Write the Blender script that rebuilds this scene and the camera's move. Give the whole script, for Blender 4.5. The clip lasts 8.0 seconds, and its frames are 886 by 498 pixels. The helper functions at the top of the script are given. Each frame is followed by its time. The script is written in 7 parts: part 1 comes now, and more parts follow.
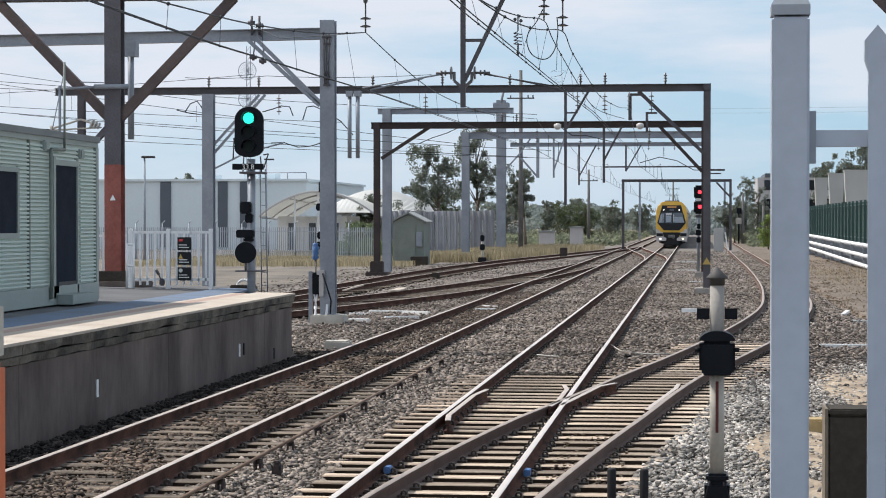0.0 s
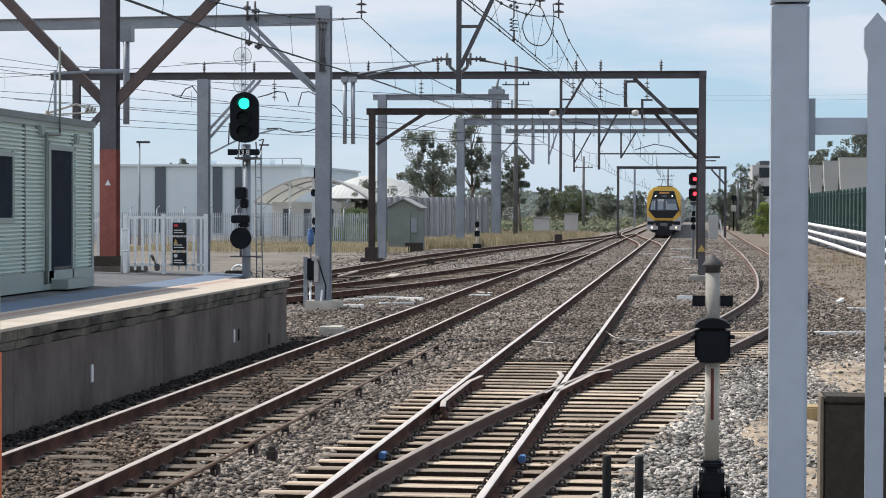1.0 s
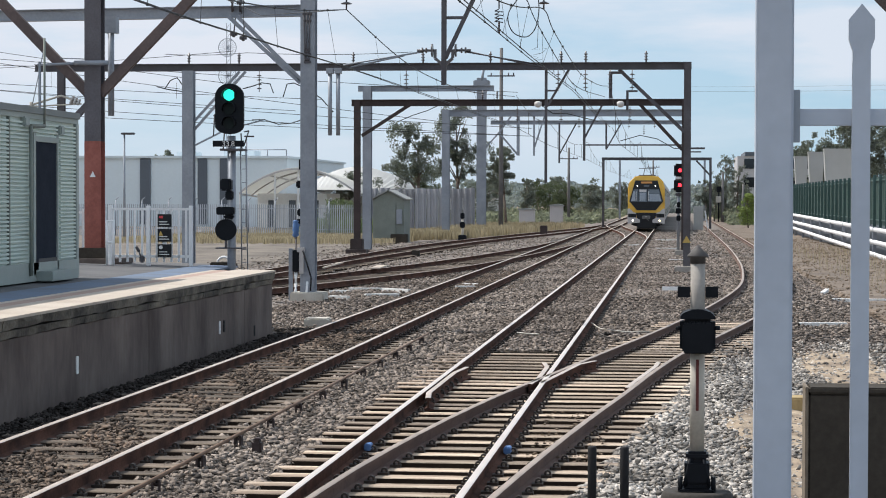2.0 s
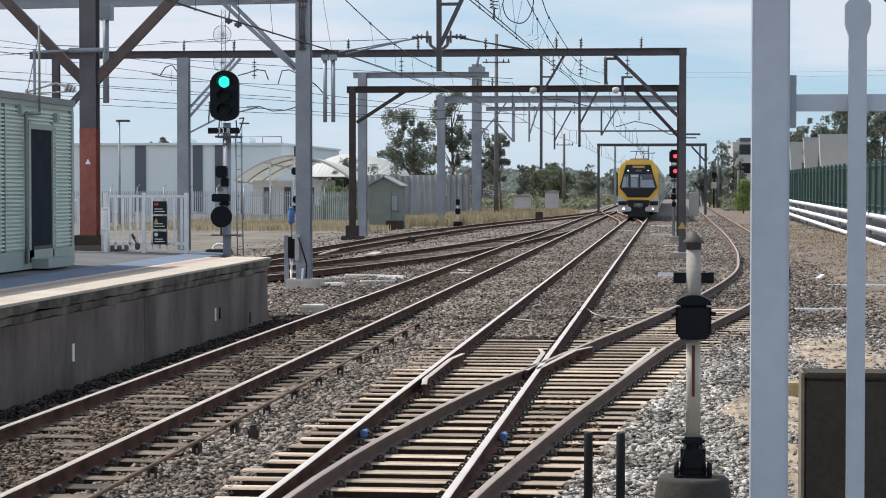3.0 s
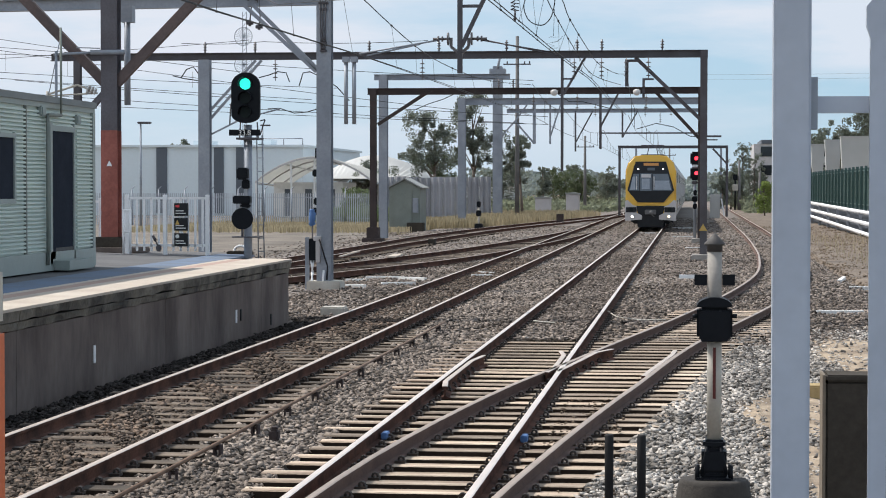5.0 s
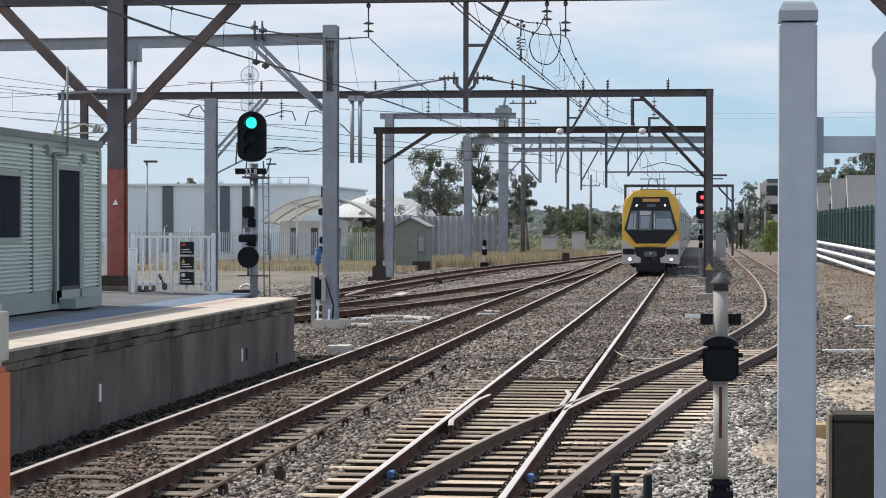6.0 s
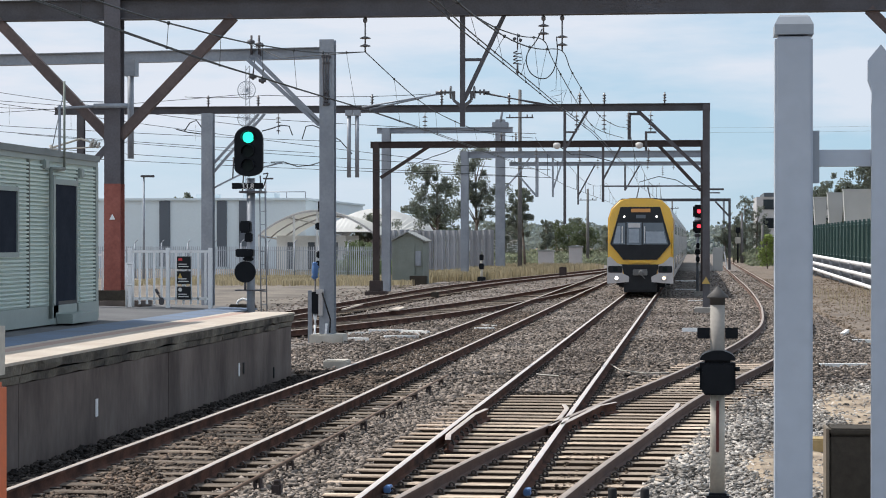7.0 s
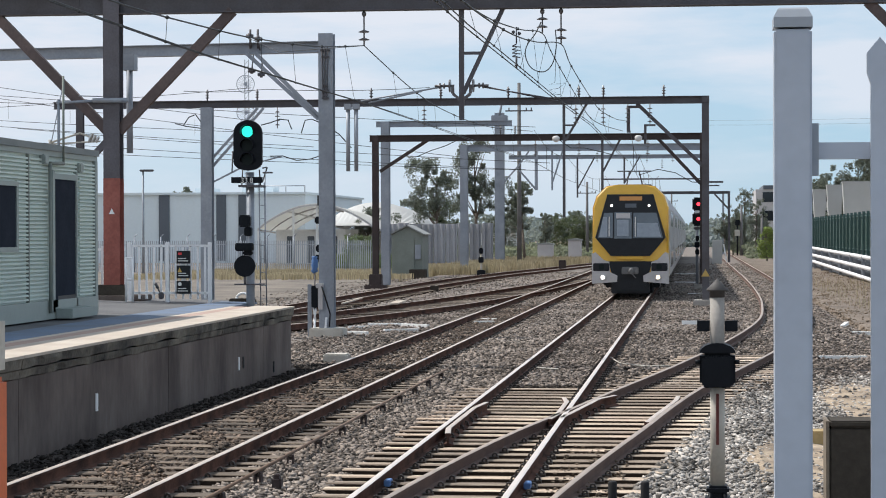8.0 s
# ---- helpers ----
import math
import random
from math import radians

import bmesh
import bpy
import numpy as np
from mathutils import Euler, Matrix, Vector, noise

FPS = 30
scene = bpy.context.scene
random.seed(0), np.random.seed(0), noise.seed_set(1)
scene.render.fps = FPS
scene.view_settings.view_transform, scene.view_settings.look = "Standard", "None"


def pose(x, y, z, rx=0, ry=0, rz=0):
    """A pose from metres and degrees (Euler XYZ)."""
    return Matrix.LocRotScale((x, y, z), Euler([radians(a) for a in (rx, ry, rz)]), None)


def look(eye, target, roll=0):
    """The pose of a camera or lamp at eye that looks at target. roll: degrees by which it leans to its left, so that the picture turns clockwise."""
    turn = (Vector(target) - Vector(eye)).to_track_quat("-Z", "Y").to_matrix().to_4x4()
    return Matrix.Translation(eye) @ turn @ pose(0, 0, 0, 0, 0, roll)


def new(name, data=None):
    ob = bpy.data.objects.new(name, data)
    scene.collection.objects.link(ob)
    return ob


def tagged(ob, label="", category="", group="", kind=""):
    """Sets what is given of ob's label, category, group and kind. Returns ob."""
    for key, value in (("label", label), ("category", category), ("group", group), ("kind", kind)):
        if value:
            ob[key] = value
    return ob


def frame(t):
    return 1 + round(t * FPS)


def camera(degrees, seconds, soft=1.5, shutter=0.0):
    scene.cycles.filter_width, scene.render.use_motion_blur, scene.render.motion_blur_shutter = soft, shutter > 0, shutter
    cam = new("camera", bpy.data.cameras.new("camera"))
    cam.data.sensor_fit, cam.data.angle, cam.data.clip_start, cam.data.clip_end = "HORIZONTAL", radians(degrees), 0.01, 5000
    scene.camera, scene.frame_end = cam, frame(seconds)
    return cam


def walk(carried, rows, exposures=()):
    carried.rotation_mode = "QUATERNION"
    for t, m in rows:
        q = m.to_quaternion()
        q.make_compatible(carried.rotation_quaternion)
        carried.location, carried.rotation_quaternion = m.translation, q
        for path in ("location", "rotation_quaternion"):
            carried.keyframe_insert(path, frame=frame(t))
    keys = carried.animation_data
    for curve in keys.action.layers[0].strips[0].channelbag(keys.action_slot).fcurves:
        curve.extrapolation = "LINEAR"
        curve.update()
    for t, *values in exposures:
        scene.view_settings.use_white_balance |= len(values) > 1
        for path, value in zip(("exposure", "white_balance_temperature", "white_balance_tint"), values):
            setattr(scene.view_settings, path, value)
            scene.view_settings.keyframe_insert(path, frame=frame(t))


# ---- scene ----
cam = camera(23.0, 8.0, soft=1.0)


def eye(yaw, pitch, roll, dx, dz):
    return pose(dx, 0, 2.45 + dz, 90 + pitch, 0, yaw) @ pose(0, 0, 0, 0, 0, roll)


walk(cam, [
    (0.0, eye(6.6233, -0.7317, -0.008, 0.0088, 0.0005)),
    (0.5, eye(6.6167, -0.9299, 0.080, 0.0031, 0.0004)),
    (1.0, eye(6.4801, -1.0941, 0.205, -0.0022, 0.0003)),
    (1.5, eye(6.2648, -1.1852, 0.211, -0.0002, 0.0009)),
    (1.7, eye(6.1815, -1.2389, 0.200, -0.0006, 0.0009)),
    (2.8, eye(5.9637, -1.5843, 0.040, -0.0048, 0.0002)),
    (3.0, eye(5.9727, -1.6742, 0.020, -0.0048, 0.0002)),
    (3.5, eye(6.0700, -1.8787, 0.000, 0.0000, 0.0000)),
    (4.0, eye(6.2265, -1.9970, 0.002, -0.0036, -0.0003)),
    (4.5, eye(6.4033, -1.9479, 0.029, -0.0045, -0.0004)),
    (4.7, eye(6.4552, -1.8486, 0.032, -0.0045, -0.0004)),
    (5.8, eye(6.6550, -0.8084, 0.072, -0.0050, 0.0018)),
    (6.0, eye(6.6742, -0.6036, 0.075, -0.0050, 0.0020)),
    (6.5, eye(6.6520, -0.3085, 0.071, -0.0036, 0.0020)),
    (7.0, eye(6.5964, -0.2259, 0.006, -0.0027, 0.0012)),
    (7.5, eye(6.5601, -0.2722, -0.063, -0.0002, 0.0019)),
    (8.0, eye(6.5836, -0.3969, -0.168, -0.0029, 0.0020)),
])

# ---- light ----
SUN = Vector((-0.57, 0.16, 0.80)).normalized()
world = bpy.data.worlds.new("world")
scene.world = world
world.use_nodes = True
wn, wl = world.node_tree.nodes, world.node_tree.links
wn.clear()
sky = wn.new("ShaderNodeTexSky")
sky.sky_type, sky.sun_disc = "NISHITA", False
sky.sun_elevation = math.asin(SUN.z)
sky.sun_rotation = math.atan2(SUN.x, SUN.y)
sky.air_density, sky.dust_density, sky.ozone_density = 1.0, 0.3, 1.0
wcoord = wn.new("ShaderNodeTexCoord")
wmap = wn.new("ShaderNodeMapping")
wmap.inputs["Scale"].default_value = (5.0, 5.0, 26.0)
wmap.inputs["Location"].default_value = (1.3, 0.4, 0.35)
wnoise = wn.new("ShaderNodeTexNoise")
wnoise.inputs["Scale"].default_value, wnoise.inputs["Detail"].default_value = 1.0, 7.0
wnoise.inputs["Roughness"].default_value = 0.55
wramp = wn.new("ShaderNodeValToRGB")
wramp.color_ramp.elements[0].position, wramp.color_ramp.elements[1].position = 0.37, 0.58
wramp.color_ramp.elements[0].color = (0.0, 0.0, 0.0, 1)
wramp.color_ramp.elements[1].color = (0.85, 0.85, 0.85, 1)
whaze = wn.new("ShaderNodeMixRGB")
whaze.inputs[2].default_value = (4.2, 6.75, 9.2, 1)
wmix = wn.new("ShaderNodeMixRGB")
wmix.inputs[2].default_value = (7.75, 8.25, 9.2, 1)
wbg = wn.new("ShaderNodeBackground")
wbg.inputs[1].default_value = 0.098
wout = wn.new("ShaderNodeOutputWorld")
wl.new(wcoord.outputs["Generated"], wmap.inputs[0])
wl.new(wmap.outputs[0], wnoise.inputs["Vector"])
wl.new(wnoise.outputs["Fac"], wramp.inputs[0])
# thin cloud gives way to pale blue low over the horizon
wsep, wlow, wthin = wn.new("ShaderNodeSeparateXYZ"), wn.new("ShaderNodeMapRange"), wn.new("ShaderNodeMath")
wlow.inputs["From Min"].default_value, wlow.inputs["From Max"].default_value = 0.0, 0.06
wlow.inputs["To Min"].default_value, wlow.inputs["To Max"].default_value = 0.35, 1.0
wthin.operation = "MULTIPLY"
wl.new(wcoord.outputs["Generated"], wsep.inputs[0])
wl.new(wsep.outputs[2], wlow.inputs["Value"])
wl.new(wlow.outputs[0], wthin.inputs[1])
# the cloud sheet thickens towards the left of the line, and the haze thins upwards
wside, wmore, wclear = wn.new("ShaderNodeMapRange"), wn.new("ShaderNodeMath"), wn.new("ShaderNodeMapRange")
wside.inputs["From Min"].default_value, wside.inputs["From Max"].default_value = -0.32, 0.06
wside.inputs["To Min"].default_value, wside.inputs["To Max"].default_value = 0.62, 0.0
wmore.operation, wmore.use_clamp = "ADD", True
wclear.inputs["From Min"].default_value, wclear.inputs["From Max"].default_value = 0.15, 0.8
wclear.inputs["To Min"].default_value, wclear.inputs["To Max"].default_value = 0.72, 0.5
wl.new(wsep.outputs[0], wside.inputs["Value"])
wl.new(wsep.outputs[2], wclear.inputs["Value"])
wl.new(wclear.outputs[0], whaze.inputs[0])
wl.new(wramp.outputs[0], wmore.inputs[0])
wl.new(wside.outputs[0], wmore.inputs[1])
wl.new(wmore.outputs[0], wthin.inputs[0])
wl.new(wthin.outputs[0], wmix.inputs[0])
wl.new(sky.outputs[0], whaze.inputs[1])
wl.new(whaze.outputs[0], wmix.inputs[1])
wl.new(wmix.outputs[0], wbg.inputs[0])
wl.new(wbg.outputs[0], wout.inputs[0])

lamp = bpy.data.lights.new("sun", "SUN")
lamp.energy, lamp.angle, lamp.color = 4.6, radians(0.6), (1.0, 0.95, 0.88)
sun = new("sun", lamp)
sun.matrix_world = look(SUN * 100, (0, 0, 0))
scene.view_settings.exposure = 0.0


# ---- materials ----
def mat(name, color, rough=0.7, metal=0.0, var=0.25, scale=3.0, bump=0.0, fine=40.0, tint=None, coat=0.0, per=0.0,
        stretch=(1, 1, 1)):
    """A surface with stains at one scale, grain at a finer one and relief; per: spread from piece to piece."""
    m = bpy.data.materials.new(name)
    m.use_nodes = True
    n, l = m.node_tree.nodes, m.node_tree.links
    b = n["Principled BSDF"]
    b.inputs["Roughness"].default_value, b.inputs["Metallic"].default_value = rough, metal
    b.inputs["Coat Weight"].default_value = coat
    co = n.new("ShaderNodeTexCoord")
    mp = n.new("ShaderNodeMapping")
    mp.inputs["Scale"].default_value = stretch
    l.new(co.outputs["Object"], mp.inputs[0])
    big, small = n.new("ShaderNodeTexNoise"), n.new("ShaderNodeTexNoise")
    for t, s, d in ((big, scale, 5), (small, fine, 3)):
        t.inputs["Scale"].default_value, t.inputs["Detail"].default_value = s, d
        l.new(mp.outputs[0], t.inputs["Vector"])
    ramp = n.new("ShaderNodeValToRGB")
    c = Vector(color)
    t2 = Vector(tint) if tint else c * (1 - var)
    ramp.color_ramp.elements[0].position, ramp.color_ramp.elements[1].position = 0.33, 0.67
    ramp.color_ramp.elements[0].color, ramp.color_ramp.elements[1].color = (*t2, 1), (*c, 1)
    l.new(big.outputs["Fac"], ramp.inputs[0])
    grain = n.new("ShaderNodeMapRange")
    grain.inputs["To Min"].default_value, grain.inputs["To Max"].default_value = 1 - var, 1 + var
    l.new(small.outputs["Fac"], grain.inputs["Value"])
    mul = n.new("ShaderNodeMixRGB")
    mul.blend_type = "MULTIPLY"
    mul.inputs[0].default_value = 1
    l.new(ramp.outputs[0], mul.inputs[1])
    l.new(grain.outputs[0], mul.inputs[2])
    out = mul.outputs[0]
    if per:
        info = n.new("ShaderNodeObjectInfo")
        geo = n.new("ShaderNodeNewGeometry")
        add = n.new("ShaderNodeMath")
        add.operation = "ADD"
        l.new(info.outputs["Random"], add.inputs[0])
        l.new(geo.outputs["Random Per Island"], add.inputs[1])
        fr = n.new("ShaderNodeMath")
        fr.operation = "FRACT"
        l.new(add.outputs[0], fr.inputs[0])
        pr = n.new("ShaderNodeMapRange")
        pr.inputs["To Min"].default_value, pr.inputs["To Max"].default_value = 1 - per, 1 + per
        l.new(fr.outputs[0], pr.inputs["Value"])
        mul2 = n.new("ShaderNodeMixRGB")
        mul2.blend_type = "MULTIPLY"
        mul2.inputs[0].default_value = 1
        l.new(out, mul2.inputs[1])
        l.new(pr.outputs[0], mul2.inputs[2])
        out = mul2.outputs[0]
    l.new(out, b.inputs["Base Color"])
    if bump:
        bp = n.new("ShaderNodeBump")
        bp.inputs["Strength"].default_value, bp.inputs["Distance"].default_value = bump, 0.02
        l.new(small.outputs["Fac"], bp.inputs["Height"])
        l.new(bp.outputs[0], b.inputs["Normal"])
    return m


def glow(name, color, strength):
    m = bpy.data.materials.new(name)
    m.use_nodes = True
    b = m.node_tree.nodes["Principled BSDF"]
    b.inputs["Base Color"].default_value = (*[c * 0.5 for c in color], 1)
    b.inputs["Emission Color"].default_value = (*color, 1)
    b.inputs["Emission Strength"].default_value = strength
    return m


# Darkened so that the bed shows as shaded gaps between the loose stones
M_BALLASTGAP = mat("ballast", (0.085, 0.073, 0.066), 0.95, 0, 0.5, 0.8, 1.0, 16, (0.045, 0.038, 0.034))
# No gap shade in this one: stones cover the far bed too thinly
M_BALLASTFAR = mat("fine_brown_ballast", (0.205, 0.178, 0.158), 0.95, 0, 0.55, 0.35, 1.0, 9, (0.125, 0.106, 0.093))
M_STONE = mat("ballast_stone", (0.255, 0.218, 0.19), 0.9, 0, 0.3, 0.25, 0.3, 60, (0.135, 0.11, 0.093), per=0.85)
M_STONEGREY = mat("clean_grey_stone", (0.385, 0.358, 0.33), 0.85, 0, 0.35, 0.8, 0.3, 60, (0.17, 0.155, 0.14), per=0.85)
M_BARKCHIP = mat("brown_debris", (0.20, 0.15, 0.108), 0.9, 0, 0.3, 3, 0.2, 30, per=0.4)
M_TANK = mat("off_white_tank", (0.46, 0.465, 0.455), 0.6, 0, 0.1, 0.6)
M_GREENSHEET = mat("green_fence_backing", (0.022, 0.06, 0.05), 0.7, 0, 0.15, 1.0)
M_RAILBRIGHT = mat("bright_rail_head", (0.80, 0.71, 0.65), 0.4, 0.45, 0.1, 2.0, 0, 30)
M_OCHRE = mat("faded_yellow_kerb", (0.42, 0.31, 0.15), 0.85, 0, 0.25, 4, 0.2, 20)
M_STONERUST = mat("rust_stained_stone", (0.155, 0.112, 0.085), 0.92, 0, 0.3, 0.5, 0.3, 60, (0.058, 0.045, 0.036), per=0.85)
M_STONEBROWN = mat("brake_dust_stone", (0.25, 0.212, 0.185), 0.92, 0, 0.3, 0.5, 0.3, 60, (0.135, 0.112, 0.097), per=0.7)
# Dirt plus the platform's shadow, both put into the stone colour
M_STONEDARK = mat("dirty_shaded_stone", (0.062, 0.054, 0.05), 0.92, 0, 0.3, 0.7, 0.3, 60, (0.036, 0.032, 0.03), per=0.6)
M_EARTH = mat("dry_earth", (0.30, 0.245, 0.18), 0.95, 0, 0.3, 0.15, 0.6, 8, (0.21, 0.17, 0.12))
M_DIRT = mat("dirt_path", (0.205, 0.163, 0.126), 0.95, 0, 0.35, 0.5, 0.8, 12, (0.105, 0.082, 0.064))
M_YARD = mat("bare_tan_yard", (0.20, 0.172, 0.142), 0.95, 0, 0.35, 0.35, 0.6, 9, (0.105, 0.09, 0.076))
M_DIRTPALE = mat("pale_sandy_dirt", (0.41, 0.325, 0.235), 0.95, 0, 0.4, 1.6, 1.0, 18, (0.21, 0.16, 0.115))
M_GRASS = mat("dry_grass", (0.47, 0.40, 0.28), 0.9, 0, 0.35, 0.25, 0, 3, (0.25, 0.22, 0.145), per=0.4)
M_WEED = mat("green_weeds", (0.25, 0.30, 0.15), 0.9, 0, 0.3, 0.5, 0, 9, (0.17, 0.21, 0.10), per=0.3)
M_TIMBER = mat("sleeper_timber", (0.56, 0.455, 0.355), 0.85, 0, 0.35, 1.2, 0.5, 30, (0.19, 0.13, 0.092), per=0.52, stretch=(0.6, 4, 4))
# Near-black upright faces: the shade in the gaps between timbers, painted on
M_TIMBERSHADE = mat("shaded_timber_side", (0.042, 0.031, 0.024), 0.95, 0, 0.3, 2, 0.3, 30)
M_CONC_SLEEPER = mat("sleeper_weathered", (0.175, 0.138, 0.105), 0.9, 0, 0.35, 3, 0.4, 35, (0.06, 0.045, 0.035), per=0.6)
M_RUST = mat("rusty_rail_side", (0.14, 0.071, 0.052), 0.95, 0.0, 0.35, 2.5, 0.3, 40, (0.052, 0.031, 0.026))
M_RAILTOP = mat("polished_rail_head", (0.66, 0.56, 0.49), 0.45, 0.45, 0.15, 2.0, 0, 30)
M_DULLTOP = mat("dull_rail_head", (0.46, 0.37, 0.31), 0.5, 0.5, 0.2, 2.0, 0, 30)
M_CLIP = mat("dark_rail_clip", (0.045, 0.035, 0.03), 0.7, 0.4, 0.3, 20, 0, 60)
M_CONCRETE = mat("platform_concrete", (0.205, 0.17, 0.153), 0.92, 0, 0.22, 0.8, 0.5, 9, (0.082, 0.066, 0.061), stretch=(1, 1.0, 0.5))
M_COPING = mat("platform_coping", (0.53, 0.47, 0.40), 0.9, 0, 0.15, 1.0, 0.2, 25, (0.43, 0.36, 0.30))
M_COPINGDARK = mat("stained_coping", (0.20, 0.18, 0.145), 0.95, 0, 0.45, 1.7, 0.8, 16, (0.035, 0.032, 0.028))
M_ASPHALT = mat("platform_asphalt", (0.125, 0.125, 0.128), 0.92, 0, 0.2, 1.0, 0.2, 60, (0.085, 0.085, 0.09))
M_BLUELINE = mat("blue_platform_line", (0.125, 0.18, 0.275), 0.85, 0, 0.25, 0.8, 0, 30, (0.115, 0.135, 0.165))
M_DOORDARK = mat("dark_door_paint", (0.036, 0.042, 0.055), 0.4, 0, 0.15, 3, 0, 20)
M_PINKLINE = mat("worn_pink_paving", (0.42, 0.29, 0.24), 0.85, 0, 0.2, 2.0, 0.1, 30, (0.36, 0.26, 0.22))
M_GALV = mat("galvanised_steel", (0.33, 0.355, 0.40), 0.55, 0.35, 0.18, 1.2, 0, 14, (0.255, 0.28, 0.32))
M_DARKSTEEL = mat("dark_painted_steel", (0.105, 0.102, 0.115), 0.65, 0.2, 0.25, 1.5, 0.1, 25, (0.078, 0.07, 0.075))
M_BROWNSTEEL = mat("brown_rusty_steel", (0.064, 0.046, 0.044), 0.75, 0.2, 0.3, 1.5, 0.2, 25, (0.042, 0.031, 0.03))
M_PORTALGREY = mat("purple_grey_steel", (0.13, 0.122, 0.138), 0.65, 0.2, 0.25, 1.5, 0.1, 25, (0.095, 0.086, 0.095))
M_BRACE = mat("brown_brace_paint", (0.15, 0.108, 0.10), 0.7, 0.1, 0.3, 1.2, 0.2, 20, (0.085, 0.064, 0.064))
M_RUSTRED = mat("red_brown_rail_side", (0.135, 0.083, 0.066), 0.95, 0.0, 0.35, 2.5, 0.3, 40, (0.10, 0.06, 0.05))
M_REDPAINT = mat("red_oxide_paint", (0.34, 0.11, 0.085), 0.75, 0, 0.25, 2.5, 0.1, 20, (0.25, 0.075, 0.058))
M_WHITEPAINT = mat("white_fence_paint", (0.85, 0.855, 0.87), 0.5, 0, 0.08, 3, 0, 30, (0.78, 0.785, 0.80))
M_POSTGREY = mat("grey_blue_post_paint", (0.46, 0.505, 0.58), 0.45, 0.0, 0.1, 2, 0, 20, (0.41, 0.45, 0.52), coat=0.1)
M_WIRE = mat("copper_wire", (0.05, 0.055, 0.06), 0.6, 0.5, 0.1)
M_PORCELAIN = mat("insulator_brown", (0.12, 0.11, 0.115), 0.3, 0, 0.1)
M_PORCELAINW = mat("insulator_pale", (0.62, 0.60, 0.58), 0.3, 0, 0.1)
M_BLACK = mat("black_signal_paint", (0.012, 0.014, 0.018), 0.45, 0, 0.2, 6, 0, 40)
M_BLACKR = mat("black_rubber", (0.02, 0.02, 0.022), 0.7, 0, 0.2, 6, 0, 40)
M_GREENWALL = mat("pale_green_corrugated", (0.56, 0.645, 0.60), 0.55, 0.0, 0.08, 0.6, 0, 20, (0.51, 0.595, 0.55))
M_GREENTRIM = mat("green_grey_trim", (0.30, 0.345, 0.325), 0.5, 0, 0.08, 2, 0, 20)
# The trim colour again, darkened to carry the shade on the fascia
M_FASCIA = mat("shaded_fascia", (0.19, 0.21, 0.21), 0.6, 0, 0.15, 1.5, 0, 20)
M_DARKGLASS = mat("dark_window_glass", (0.015, 0.018, 0.022), 0.08, 0, 0.1)
M_LENSDARK = mat("unlit_lens", (0.018, 0.024, 0.024), 0.5, 0, 0.1)
M_GREENLIGHT = glow("green_light", (0.03, 0.95, 0.68), 1.15)
M_REDLIGHT = glow("red_light", (1.0, 0.03, 0.05), 4.0)
M_WHITELIGHT = glow("white_headlight", (1.0, 0.93, 0.85), 4.5)
M_WARMLIGHT = glow("warm_headlight", (1.0, 0.80, 0.50), 3.5)
M_AMBER = glow("amber_display", (0.70, 0.33, 0.10), 0.18)
M_YELLOW = mat("train_yellow", (0.80, 0.465, 0.05), 0.38, 0, 0.06, 1.5, 0, 12, coat=0.3)
M_YELLOWSIGN = mat("yellow_sign", (0.55, 0.37, 0.10), 0.5, 0, 0.1)
M_TRAINSIDE = mat("train_silver_side", (0.40, 0.385, 0.39), 0.45, 0.4, 0.1, 1.5, 0, 12, stretch=(1, 0.2, 1))
M_TRAINGREY = mat("train_pale_grey", (0.52, 0.50, 0.50), 0.45, 0.1, 0.1, 1.5, 0, 12)
M_COUPLER = mat("coupler_steel", (0.19, 0.19, 0.19), 0.6, 0.4, 0.3, 8, 0, 40)
M_TRAINBLACK = mat("train_black", (0.018, 0.02, 0.024), 0.4, 0, 0.2, 4, 0, 20)
M_WINDSCREEN = mat("windscreen_glass", (0.10, 0.125, 0.15), 0.06, 0, 0.1, coat=0.6)
# Bluish tone of the cab interior, also used for painted windscreen reflection
M_CABPALE = mat("cab_interior_and_reflection", (0.30, 0.345, 0.40), 0.6, 0, 0.15, 5)
M_WAREHOUSE = mat("warehouse_cladding", (0.67, 0.745, 0.785), 0.6, 0, 0.05, 0.2, 0, 4, (0.63, 0.705, 0.745))
M_WAREDARK = mat("warehouse_dark_panel", (0.10, 0.117, 0.142), 0.6, 0, 0.1, 0.3, 0, 5)
M_CANOPY = mat("canopy_fabric", (0.74, 0.73, 0.69), 0.8, 0, 0.06, 0.4, 0, 5)
cn = M_CANOPY.node_tree
ctr, cmx = cn.nodes.new("ShaderNodeBsdfTranslucent"), cn.nodes.new("ShaderNodeMixShader")
ctr.inputs[0].default_value, cmx.inputs[0].default_value = (0.74, 0.75, 0.74, 1), 0.45
cn.links.new(cn.nodes["Principled BSDF"].outputs[0], cmx.inputs[1])
cn.links.new(ctr.outputs[0], cmx.inputs[2])
cn.links.new(cmx.outputs[0], cn.nodes["Material Output"].inputs[0])
M_CREAM = mat("cream_wall", (0.80, 0.80, 0.79), 0.85, 0, 0.1, 0.5, 0, 6)
M_SHEETFENCE = mat("grey_sheet_fence", (0.36, 0.365, 0.39), 0.7, 0.1, 0.15, 0.6, 0, 8, per=0.15)
M_PALE = mat("dull_galvanised_pales", (0.52, 0.55, 0.60), 0.7, 0.1, 0.2, 0.8, 0, 8, per=0.2)
M_POLE = mat("weathered_pole", (0.17, 0.165, 0.165), 0.85, 0, 0.25, 1.5, 0, 12)
